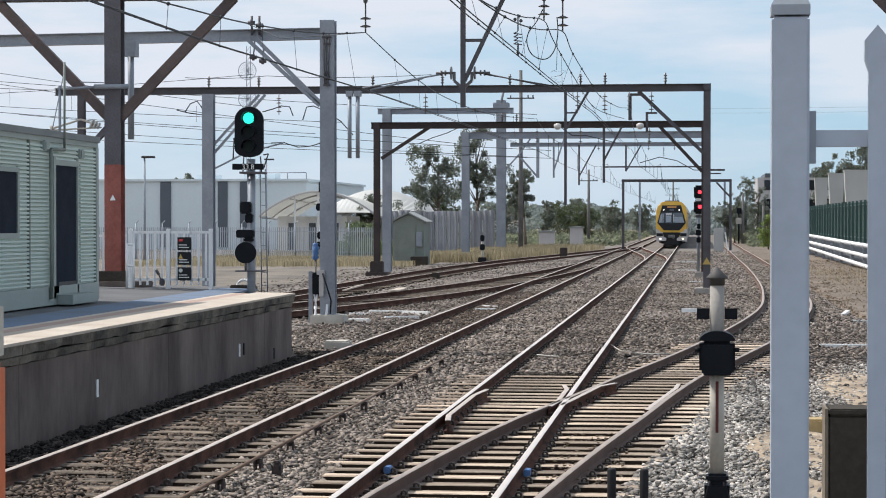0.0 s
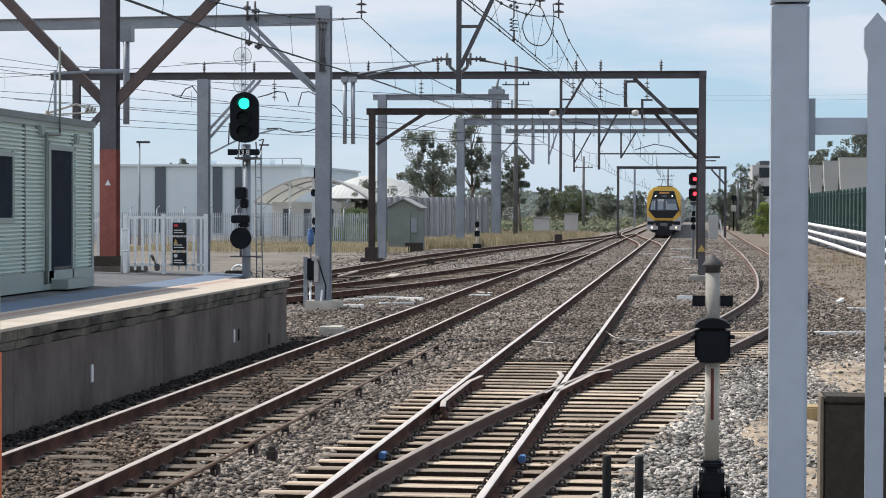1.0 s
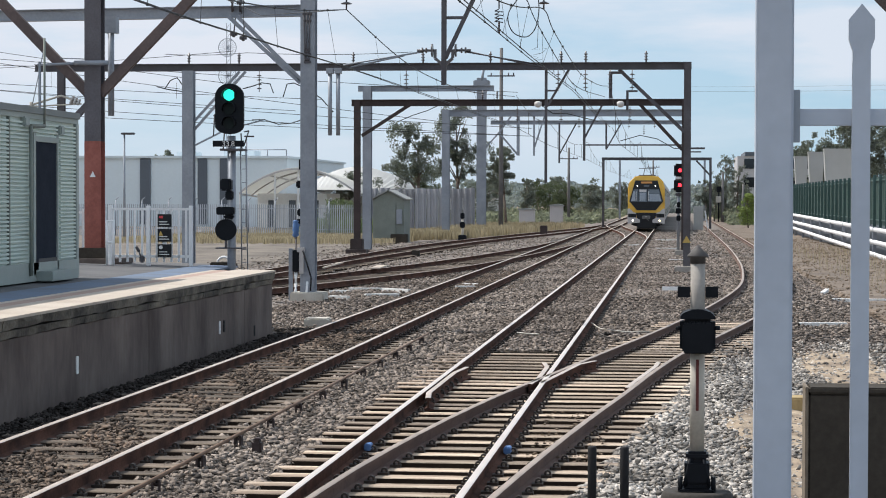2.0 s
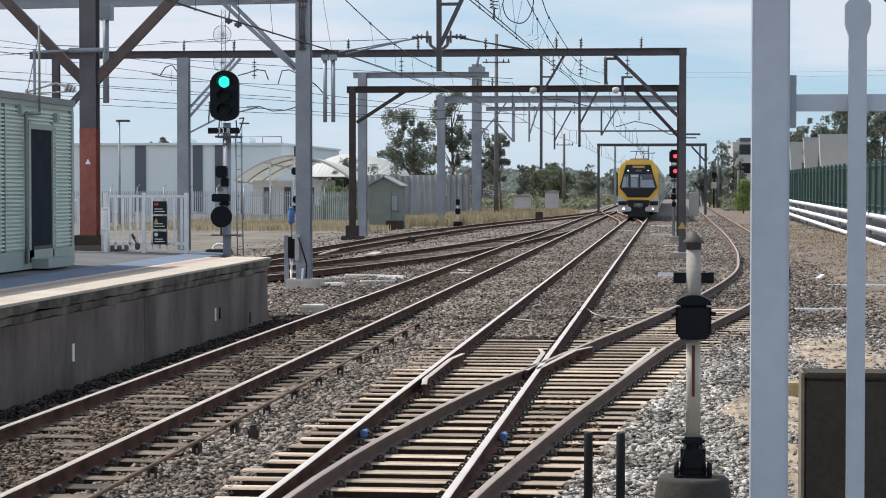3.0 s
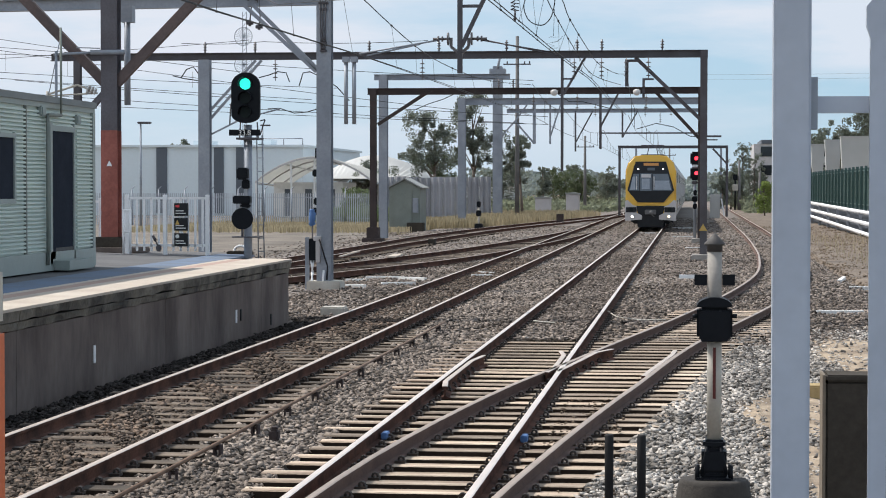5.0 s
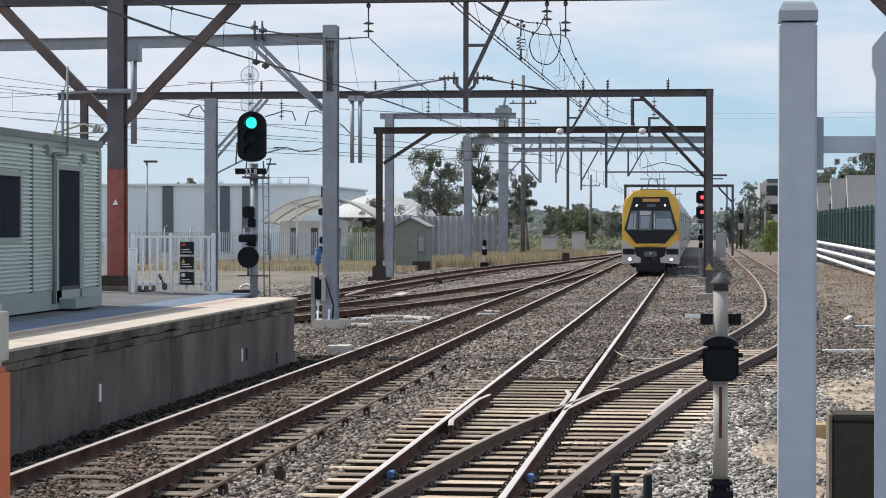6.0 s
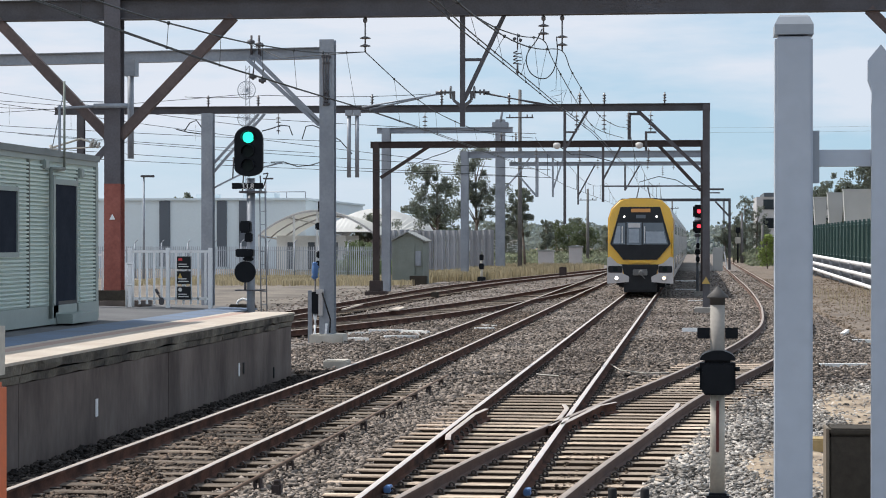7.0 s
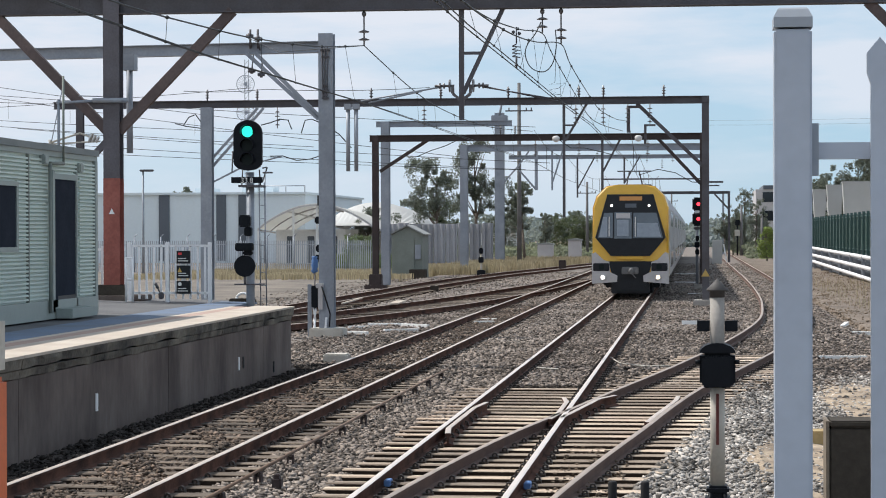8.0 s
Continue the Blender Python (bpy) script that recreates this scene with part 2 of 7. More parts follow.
M_BUSH = mat("bright_bush_leaves", (0.30, 0.38, 0.09), 0.6, 0, 0.3, 1.2, 0, 6, (0.16, 0.22, 0.05), per=0.4)
M_HUT = mat("green_grey_hut", (0.215, 0.24, 0.215), 0.75, 0, 0.15, 1.5, 0, 12)
M_HUTROOF = mat("hut_roof", (0.27, 0.28, 0.27), 0.6, 0, 0.1)
M_GREENFENCE = mat("dark_green_fence_paint", (0.06, 0.118, 0.11), 0.5, 0, 0.15, 2, 0, 20)
M_BARK = mat("bark", (0.20, 0.16, 0.13), 0.95, 0, 0.3, 3, 0.4, 20)
M_LEAF = mat("gum_leaves", (0.245, 0.265, 0.235), 0.4, 0, 0.3, 0.6, 0, 5, (0.125, 0.14, 0.122), per=0.6)
M_LEAF2 = mat("bush_leaves", (0.15, 0.175, 0.10), 0.7, 0, 0.3, 0.6, 0, 5, (0.09, 0.11, 0.065), per=0.5)
# Paler than the near bushes, with distance haze put into the green
M_SCRUB = mat("hazed_scrub", (0.245, 0.265, 0.19), 0.9, 0, 0.3, 0.2, 0, 3, (0.16, 0.18, 0.13), per=0.4)
# Aerial haze is mixed into this leaf colour, hence the pale blue-grey
M_HAZELEAF = mat("far_woods", (0.31, 0.345, 0.355), 0.9, 0, 0.25, 0.12, 0, 2, (0.235, 0.265, 0.27), per=0.35)
for lm, lc in ((M_LEAF, (0.25, 0.28, 0.18, 1)), (M_LEAF2, (0.16, 0.20, 0.09, 1)), (M_SCRUB, (0.25, 0.28, 0.18, 1)), (M_HAZELEAF, (0.26, 0.31, 0.27, 1)), (M_GRASS, (0.42, 0.36, 0.23, 1))):
    ln = lm.node_tree
    ltr, lmx = ln.nodes.new("ShaderNodeBsdfTranslucent"), ln.nodes.new("ShaderNodeMixShader")
    ltr.inputs[0].default_value, lmx.inputs[0].default_value = lc, 0.4
    ln.links.new(ln.nodes["Principled BSDF"].outputs[0], lmx.inputs[1])
    ln.links.new(ltr.outputs[0], lmx.inputs[2])
    ln.links.new(lmx.outputs[0], ln.nodes["Material Output"].inputs[0])
M_DARKBLOCK = mat("dark_weathered_block", (0.064, 0.056, 0.047), 0.85, 0, 0.3, 2, 0.2, 25)
M_TANEDGE = mat("tan_edge", (0.20, 0.165, 0.125), 0.85, 0, 0.2, 4, 0.1, 25)
M_PEDESTAL = mat("dark_concrete_pedestal", (0.048, 0.042, 0.037), 0.9, 0, 0.3, 5, 0.3, 30)
M_WHITEWORN = mat("worn_white_paint", (0.55, 0.525, 0.475), 0.8, 0, 0.18, 2.5, 0, 35, (0.44, 0.405, 0.35))
M_DULLGREY = mat("dull_grey", (0.33, 0.31, 0.285), 0.85, 0, 0.15, 2.5, 0, 35, (0.25, 0.235, 0.215))
M_ORANGE = mat("orange_paint", (0.62, 0.13, 0.035), 0.5, 0, 0.15, 3)
M_CAPGREY = mat("weathered_grey_cap", (0.075, 0.07, 0.068), 0.7, 0, 0.2, 8, 0, 40)
M_BLUE = mat("blue_plastic", (0.09, 0.20, 0.44), 0.5, 0, 0.1)
M_RODTAN = mat("sunlit_rusty_rod", (0.25, 0.165, 0.115), 0.8, 0.1, 0.3, 1.5, 0.2, 40, (0.13, 0.08, 0.055))
M_SLOTRED = mat("dark_red_slot", (0.13, 0.03, 0.025), 0.8, 0, 0.3, 4, 0.1, 30)
M_LETTER = mat("white_lettering", (0.75, 0.75, 0.74), 0.6, 0, 0.05)
M_SIGNRED = mat("sign_red", (0.65, 0.05, 0.06), 0.5, 0, 0.05)

for m, v in ((M_DOORDARK, 0.0), (M_LENSDARK, 0.05), (M_TRAINBLACK, 0.25), (M_BLACK, 0.1), (M_BLACKR, 0.2), (M_DARKBLOCK, 0.1), (M_TIMBERSHADE, 0.05), (M_RUST, 0.1), (M_CONCRETE, 0.15), (M_STONEDARK, 0.1),
             (M_STONEGREY, 0.3), (M_STONEBROWN, 0.2), (M_STONE, 0.3), (M_BALLASTGAP, 0.2)):
    m.node_tree.nodes["Principled BSDF"].inputs["Specular IOR Level"].default_value = v


# ---- mesh helpers ----
def part(name, bm, material, parent=None, label="", smooth=False):
    me = bpy.data.meshes.new(name)
    bm.to_mesh(me)
    bm.free()
    for m in (material if isinstance(material, (list, tuple)) else (material,)):
        me.materials.append(m)
    if smooth:
        me.shade_smooth()
    ob = new(name, me)
    ob.parent = parent
    return tagged(ob, label)


def thing(name, label, category, at=(0, 0, 0), group="", kind=""):
    ob = new(name)
    ob.location = at
    return tagged(ob, label, category, group, kind)


def share(name, ob, parent, loc, rot=(0, 0, 0)):
    """Another piece on the mesh of ob."""
    o = new(name, ob.data)
    o.parent = parent
    o.location, o.rotation_euler = loc, rot
    return o


def box(bm, x0, x1, y0, y1, z0, z1, bevel=0.0, mi=0):
    vs = [bm.verts.new((x, y, z)) for x in (x0, x1) for y in (y0, y1) for z in (z0, z1)]
    fs = [bm.faces.new([vs[i] for i in q]) for q in
          ((0, 1, 3, 2), (4, 6, 7, 5), (0, 4, 5, 1), (2, 3, 7, 6), (0, 2, 6, 4), (1, 5, 7, 3))]
    for f in fs:
        f.material_index = mi
    if bevel:
        es = list({e for f in fs for e in f.edges})
        bmesh.ops.bevel(bm, geom=es, offset=bevel, segments=2, affect="EDGES", material=mi)
    return vs


def beam(bm, p, q, w, h=None, mi=0, up=(0, 0, 1)):
    """A bar of w by h from p to q."""
    p, q = Vector(p), Vector(q)
    h = h or w
    d = (q - p).normalized()
    u = Vector(up)
    if abs(d.dot(u)) > 0.99:
        u = Vector((0, 1, 0))
    s = d.cross(u).normalized()
    u = s.cross(d).normalized()
    vs = [bm.verts.new(c + s * a * w / 2 + u * b * h / 2) for c in (p, q) for a, b in ((-1, -1), (1, -1), (1, 1), (-1, 1))]
    for f in ((3, 2, 1, 0), (4, 5, 6, 7), (0, 1, 5, 4), (1, 2, 6, 5), (2, 3, 7, 6), (3, 0, 4, 7)):
        bm.faces.new([vs[i] for i in f]).material_index = mi
    return vs


def ibeam(bm, p, q, w, h, up=(0, 0, 1), t=0.02):
    """A rolled-steel joist in one piece: two flanges and a web."""
    p, q = Vector(p), Vector(q)
    d = (q - p).normalized()
    u = Vector(up)
    if abs(d.dot(u)) > 0.99:
        u = Vector((0, 1, 0))
    s = d.cross(u).normalized()
    u = s.cross(d).normalized()
    W, H, k = w / 2, h / 2, t / 2
    prof = [(-W, -H), (W, -H), (W, -H + t), (k, -H + t), (k, H - t), (W, H - t), (W, H), (-W, H), (-W, H - t), (-k, H - t), (-k, -H + t), (-W, -H + t)]
    a, b = ([bm.verts.new(c + s * x + u * y) for x, y in prof] for c in (p, q))
    n = len(prof)
    for i in range(n):
        bm.faces.new((a[i], b[i], b[(i + 1) % n], a[(i + 1) % n]))
    for r in (a[::-1], b):
        bm.faces.new((r[0], r[1], r[2], r[11]) if r is b else (r[11], r[10], r[9], r[0]))
        bm.faces.new((r[5], r[6], r[7], r[8]) if r is b else (r[6], r[5], r[4], r[3]))
        bm.faces.new((r[3], r[4], r[9], r[10]) if r is b else (r[8], r[7], r[2], r[1]))


def rod(bm, p, q, r, r2=None, n=10, mi=0, cap=True):
    p, q = Vector(p), Vector(q)
    r2 = r if r2 is None else r2
    d = (q - p).normalized()
    s = d.cross(Vector((0, 0, 1)) if abs(d.z) < 0.95 else Vector((0, 1, 0))).normalized()
    u = s.cross(d)
    rings = []
    for c, rr in ((p, r), (q, r2)):
        rings.append([bm.verts.new(c + (s * math.cos(a) + u * math.sin(a)) * rr) for a in [2 * math.pi * i / n for i in range(n)]])
    for i in range(n):
        f = bm.faces.new((rings[0][i], rings[0][(i + 1) % n], rings[1][(i + 1) % n], rings[1][i]))
        f.material_index = mi
        f.smooth = True
    if cap:
        bm.faces.new(rings[0][::-1]).material_index = mi
        bm.faces.new(rings[1]).material_index = mi


def turned(bm, at, profile, n=20, mi=0, axis="z"):
    """A turned body: profile of (radius, height) along z (or -y) from the place at."""
    at = Vector(at)
    rings = []
    for r, h in profile:
        ring = []
        for i in range(n):
            a = 2 * math.pi * i / n
            v = Vector((r * math.cos(a), r * math.sin(a), h)) if axis == "z" else Vector((r * math.cos(a), -h, r * math.sin(a)))
            ring.append(bm.verts.new(at + v))
        rings.append(ring)
    for a, b in zip(rings, rings[1:]):
        for i in range(n):
            f = bm.faces.new((a[i], a[(i + 1) % n], b[(i + 1) % n], b[i]))
            f.smooth, f.material_index = True, mi
    bm.faces.new(rings[0][::-1]).material_index = mi
    bm.faces.new(rings[-1]).material_index = mi


def prism(bm, pts, d0, d1, axis="y", mi=0):
    """A flat outline pts pushed from d0 to d1 along an axis (y: pts are x,z; x: pts are y,z; z: pts are x,y)."""
    def at(p, d):
        return {"y": (p[0], d, p[1]), "x": (d, p[0], p[1]), "z": (p[0], p[1], d)}[axis]
    a = [bm.verts.new(at(p, d0)) for p in pts]
    b = [bm.verts.new(at(p, d1)) for p in pts]
    k = len(pts)
    bm.faces.new(a).material_index = mi
    bm.faces.new(b[::-1]).material_index = mi
    for i in range(k):
        bm.faces.new((a[i], b[i], b[(i + 1) % k], a[(i + 1) % k])).material_index = mi


def fixed(bm):
    bmesh.ops.recalc_face_normals(bm, faces=bm.faces)
    return bm


def mesh_from(name, verts, faces, material, parent=None, label="", kind=""):
    me = bpy.data.meshes.new(name)
    me.from_pydata(verts, [], faces)
    me.materials.append(material)
    ob = new(name, me)
    ob.parent = parent
    return tagged(ob, label, kind=kind)


def wire_thing(name, runs, label, category, r=0.011, material=None, group=""):
    """One overhead wire: runs of points, each a thin round line."""
    cu = bpy.data.curves.new(name, "CURVE")
    cu.dimensions, cu.bevel_depth, cu.bevel_resolution = "3D", r, 1
    for pts in runs:
        sp = cu.splines.new("POLY")
        sp.points.add(len(pts) - 1)
        for p, c in zip(sp.points, pts):
            p.co = (*c, 1)
    cu.materials.append(material or M_WIRE)
    dg = bpy.data.objects.new(name, cu)
    me = bpy.data.meshes.new_from_object(dg)
    bpy.data.objects.remove(dg)
    ob = new(name, me)
    return tagged(ob, label, category, group, "stuff" if name == "dropper_wires" else "")


def sagging(p, q, sag, n=12):
    p, q = Vector(p), Vector(q)
    return [tuple(p.lerp(q, i / n) - Vector((0, 0, 4 * sag * (i / n) * (1 - i / n)))) for i in range(n + 1)]


# ---- ground ----
def build_ground():
    bm = bmesh.new()
    box(bm, -2500, 2500, -300, 4500, -1.4, -0.36)
    tagged(part("ground", bm, M_EARTH), "dry bare earth ground along the railway", "ground", kind="structure")
    rng = np.random.default_rng(3)

    def sheet(name, x0, x1, y0, y1, nx, ny, z, rough, material, label, slope=0.3):
        xs, ys = np.linspace(x0, x1, nx), np.linspace(y0, y1, ny)
        verts, faces = [], []
        for j, y in enumerate(ys):
            for i, x in enumerate(xs):
                edge = i in (0, nx - 1) or j in (0, ny - 1)
                low = 0.2 if -3.9 < x < 0.4 + 0.06 * (y - 15) and y < 37.5 else 0.0
                h = -0.5 if edge else z - low + rough * (noise.noise((x * 0.9, y * 0.35, z)) + 0.6 * noise.noise((x * 3.1, y * 1.3, 4.0)))
                verts.append((x, y, h))
        for j in range(ny - 1):
            for i in range(nx - 1):
                k = j * nx + i
                faces.append((k, k + 1, k + nx + 1, k + nx))
        ob = mesh_from(name, verts, faces, material, None, label, "structure")
        ob["category"] = name
        return ob
    sheet("ballast_bed", -7.66, 4.6, 6, 61, 90, 110, -0.215, 0.03, M_BALLASTGAP, "grey-brown crushed stone ballast under the tracks, darkened for shaded gaps")
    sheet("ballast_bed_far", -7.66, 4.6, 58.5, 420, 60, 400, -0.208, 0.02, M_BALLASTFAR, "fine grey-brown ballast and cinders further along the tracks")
    sheet("ballast_bed_sidings", -16.6, -7.6, 41.7, 300, 40, 200, -0.225, 0.03, M_BALLASTFAR, "grey ballast under the rusty side tracks")
    sheet("dirt_yard", -60.0, -16.5, 46, 240, 60, 150, -0.2, 0.05, M_YARD, "bare tan dirt yard beside the side tracks")
    sheet("dirt_path", 4.5, 12.0, 8, 300, 30, 160, -0.2, 0.05, M_DIRT, "bare brown dirt beside the siding")
    # bare dirt patches beside the points
    for k, (cx, cy, rx, ry) in enumerate(((1.2, 25.5, 0.75, 3.6), (1.05, 20.5, 0.45, 2.6), (2.6, 34, 0.9, 5.0))):
        verts, faces = [(cx, cy, -0.125)], []
        for i in range(36):
            a = 2 * math.pi * i / 36
            f = 1 + 0.35 * noise.noise((math.cos(a) * 1.7, math.sin(a) * 1.7, k * 5.0))
            verts.append((cx + rx * 0.6 * f * math.cos(a), cy + ry * 0.6 * f * math.sin(a), -0.13 + 0.02 * noise.noise((a * 3, k, 0))))
            verts.append((cx + rx * f * math.cos(a), cy + ry * f * math.sin(a), -0.2))
        for i in range(36):
            a, b = 1 + 2 * i, 1 + 2 * ((i + 1) % 36)
            faces += [(0, a, b), (a, a + 1, b + 1, b)]
        ob = mesh_from("dirt_patch", verts, faces, M_DIRTPALE, None, "pale sandy dirt patch beside the points", "structure")
        ob["category"] = "dirt"
    # loose stones
    phi = (1 + 5 ** 0.5) / 2
    ico = np.array([(-1, phi, 0), (1, phi, 0), (-1, -phi, 0), (1, -phi, 0), (0, -1, phi), (0, 1, phi), (0, -1, -phi), (0, 1, -phi),
                    (phi, 0, -1), (phi, 0, 1), (-phi, 0, -1), (-phi, 0, 1)]) / 1.9
    tri = [(0, 11, 5), (0, 5, 1), (0, 1, 7), (0, 7, 10), (0, 10, 11), (1, 5, 9), (5, 11, 4), (11, 10, 2), (10, 7, 6), (7, 1, 8),
           (3, 9, 4), (3, 4, 2), (3, 2, 6), (3, 6, 8), (3, 8, 9), (4, 9, 5), (2, 4, 11), (6, 2, 10), (8, 6, 7), (9, 8, 1)]
    itri = np.array(tri)

    # five-cornered wedge: sharp crushed-stone facets
    octa = np.array([(1, -0.7, -0.5), (-1, -0.7, -0.5), (0.1, 1.1, -0.5), (-0.55, -0.35, 0.75), (0.65, 0.2, 0.7)]) * 1.1
    otri = np.array([(0, 2, 1), (0, 1, 3), (0, 3, 4), (0, 4, 2), (1, 2, 3), (2, 4, 3)])

    def stones(name, x0, x1, y0, y1, count, size, z, label, material, keep, fine=True):
        shape, tri = (ico, itri) if fine else (octa, otri)
        nv, nt = len(shape), len(tri)
        xs, ys = rng.uniform(x0, x1, count), y0 + (y1 - y0) * rng.uniform(0, 1, count) ** 1.35
        if keep is not None:
            ok = keep(xs, ys)
            xs, ys = xs[ok], ys[ok]
            count = len(xs)
        base = rng.normal(1, 0.28, (count, nv, 1)).clip(0.4, 1.7) * shape[None] + rng.normal(0, 0.25, (count, nv, 3))
        ang = rng.uniform(0, 6.28, count)
        c, s = np.cos(ang), np.sin(ang)
        sc = size * rng.uniform(0.6, 1.45, count)
        b = base * np.stack([sc * rng.uniform(0.9, 1.6, count), sc * rng.uniform(0.8, 1.3, count), sc * rng.uniform(0.45, 0.85, count)], 1)[:, None]
        v = np.empty_like(b)
        v[..., 0] = b[..., 0] * c[:, None] - b[..., 1] * s[:, None] + xs[:, None]
        v[..., 1] = b[..., 0] * s[:, None] + b[..., 1] * c[:, None] + ys[:, None]
        v[..., 2] = b[..., 2] + (z + rng.uniform(-0.05, 0.03, count))[:, None]
        f = (tri[None] + nv * np.arange(count)[:, None, None]).reshape(-1)
        me = bpy.data.meshes.new(name)
        me.vertices.add(count * nv)
        me.vertices.foreach_set("co", v.reshape(-1))
        nf = count * nt
        me.loops.add(nf * 3)
        me.loops.foreach_set("vertex_index", f)
        me.polygons.add(nf)
        me.polygons.foreach_set("loop_start", np.arange(0, nf * 3, 3))
        me.update(calc_edges=True)
        me.materials.append(material)
        tagged(new(name, me), label, "ballast", kind="stuff")
    clear = np.array(DIV_R)

    def not_on_bearers(x, y):
        return (x < -3.85) | (x > np.interp(y, clear[:, 1], clear[:, 0]) + 0.5) | (y > 37.3)
    stones("ballast_stones", -5.0, -3.75, 14, 34, 27000, 0.0245, -0.19, "loose grey crushed stones between two tracks", M_STONE, None, False)
    stones("ballast_stones", -5.0, -3.4, 30, 62, 14000, 0.028, -0.19, "grey crushed stones further between two tracks", M_STONE, None, False)
    stones("ballast_stones", -1.3, 2.9, 14, 36, 78000, 0.0245, -0.175, "loose grey crushed stones beside the diverging track", M_STONEGREY, not_on_bearers, False)
    stones("bark_debris", -1.5, -0.75, 21.5, 26.5, 300, 0.015, -0.135, "brown bark and stone debris on the timber bearers", M_BARKCHIP, None)
    stones("bark_debris", -1.5, 0.2, 15, 18.5, 260, 0.016, -0.135, "loose stones and debris on the timber ends", M_BARKCHIP, None)
    stones("ballast_stones", -6.66, -5.35, 15, 34, 17000, 0.026, -0.18, "brown-stained stones between the platform track's rails", M_STONERUST, None, False)
    stones("ballast_stones", -6.5, -5.35, 15, 40, 11000, 0.024, -0.132, "brown stones spilt over the platform track's sleepers", M_STONERUST,
           lambda x, y: np.sin(y * 1.7 + 2.5 * np.sin(x * 2.1)) + 0.7 * np.sin(y * 0.63 + x * 3) > 0.15, False)
    stones("ballast_stones", -6.66, -5.35, 33, 80, 9000, 0.027, -0.175, "brown stones further between the platform track's rails", M_STONERUST, None, False)
    # strip along the face, its platform shadow painted into the stones
    stones("ballast_stones", -7.66, -6.85, 15, 43, 14000, 0.023, -0.165, "dirty stones at the foot of the platform, darkened as its shadow", M_STONEDARK, None, False)
    stones("ballast_stones", -5.2, -4.7, 15, 60, 6000, 0.022, -0.215, "brown-stained stones beside the rail", M_STONERUST, None, False)
    stones("ballast_stones", -3.1, -1.85, 37.5, 90, 13000, 0.025, -0.175, "brown-stained stones between the main track's rails", M_STONEBROWN, None, False)
    stones("ballast_stones", -9.6, -3.4, 43, 90, 32000, 0.026, -0.195, "grey crushed stones past the platform end", M_STONE, None, False)
    stones("ballast_stones", -15.5, -7.9, 46, 150, 22000, 0.033, -0.215, "dull brown stones round the rusty side tracks", M_STONE, None, False)
    stones("ballast_stones", 0.6, 3.4, 16, 40, 3500, 0.02, -0.11, "scattered small stones on the dirt", M_STONEGREY, None, False)
    stones("ballast_stones", -19, -15, 55, 132, 2500, 0.035, -0.2, "sparse brown gravel beside the side tracks", M_STONEBROWN, None, False)
    stones("ballast_stones", -7.5, 4.5, 85, 190, 24000, 0.034, -0.185, "grey-brown stones far along the tracks", M_STONE, None, False)
    stones("dirt_clods", 4.5, 9.4, 28, 150, 14000, 0.028, -0.2, "clods and pebbles on the bare dirt", M_BARKCHIP, None, False)
    stones("ballast_stones", 2.6, 4.6, 16, 40, 9000, 0.03, -0.17, "grey stones scattered beside the dirt", M_STONEGREY, None, False)
    stones("ballast_stones", -1.6, 4.4, 36, 100, 42000, 0.027, -0.19, "grey crushed stones beside the siding", M_STONE, not_on_bearers, False)


# ---- tracks ----
RAIL_H = 0.158


def rail_mesh(bm, pts, head=0.07, foot=0.14):
    """A flat-bottomed rail swept along pts (x, y); material 1 on the running surface."""
    prof = [(-foot / 2, -RAIL_H), (foot / 2, -RAIL_H), (foot / 2, -RAIL_H + 0.012), (0.011, -RAIL_H + 0.035), (0.011, -0.045),
            (head / 2, -0.034), (head / 2, -0.006), (head / 2 - 0.009, 0.0), (-head / 2 + 0.009, 0.0), (-head / 2, -0.006), (-head / 2, -0.034),
            (-0.011, -0.045), (-0.011, -RAIL_H + 0.035), (-foot / 2, -RAIL_H + 0.012)]
    k = len(prof)
    rings = []
    for i, (x, y) in enumerate(pts):
        a, b = pts[max(i - 1, 0)], pts[min(i + 1, len(pts) - 1)]
        d = Vector((b[0] - a[0], b[1] - a[1])).normalized()
        s = Vector((d.y, -d.x))
        rings.append([bm.verts.new((x + s.x * u, y + s.y * u, w)) for u, w in prof])
    for a, b in zip(rings, rings[1:]):
        for i in range(k):
            f = bm.faces.new((a[i], a[(i + 1) % k], b[(i + 1) % k], b[i]))
            f.material_index = 1 if i in (6, 7, 8) else 0
    bm.faces.new(rings[0])
    bm.faces.new(rings[-1][::-1])


def lerp_path(pts, step=1.5):
    """Smooth points (x, y) along a line of knots."""
    ys = np.array([p[1] for p in pts])
    xs = np.array([p[0] for p in pts])
    out = []
    n = max(2, int((ys[-1] - ys[0]) / step))
    m = np.gradient(xs, ys)
    for y in np.linspace(ys[0], ys[-1], n):
        i = min(max(int(np.searchsorted(ys, y)) - 1, 0), len(ys) - 2)
        h = ys[i + 1] - ys[i]
        t = (y - ys[i]) / h
        x = ((2 * t ** 3 - 3 * t ** 2 + 1) * xs[i] + (t ** 3 - 2 * t ** 2 + t) * h * m[i] + (-2 * t ** 3 + 3 * t ** 2) * xs[i + 1]
             + (t ** 3 - t ** 2) * h * m[i + 1])
        out.append((float(x), float(y)))
    return out


T1L, T1R, T2L, T2R = -6.74, -5.27, -3.20, -1.76
DIV_L = [(-3.06, 12), (-3.02, 16.3), (-2.93, 18.9), (-2.75, 21.6), (-2.48, 24.6), (-2.14, 27.6), (-1.78, 30.1), (-1.2, 34.5), (-0.42, 40.2), (0.12, 44.6),
         (0.86, 51.3), (1.78, 62), (2.32, 76), (2.62, 95), (2.72, 112), (2.75, 150), (2.75, 210), (2.75, 300)]
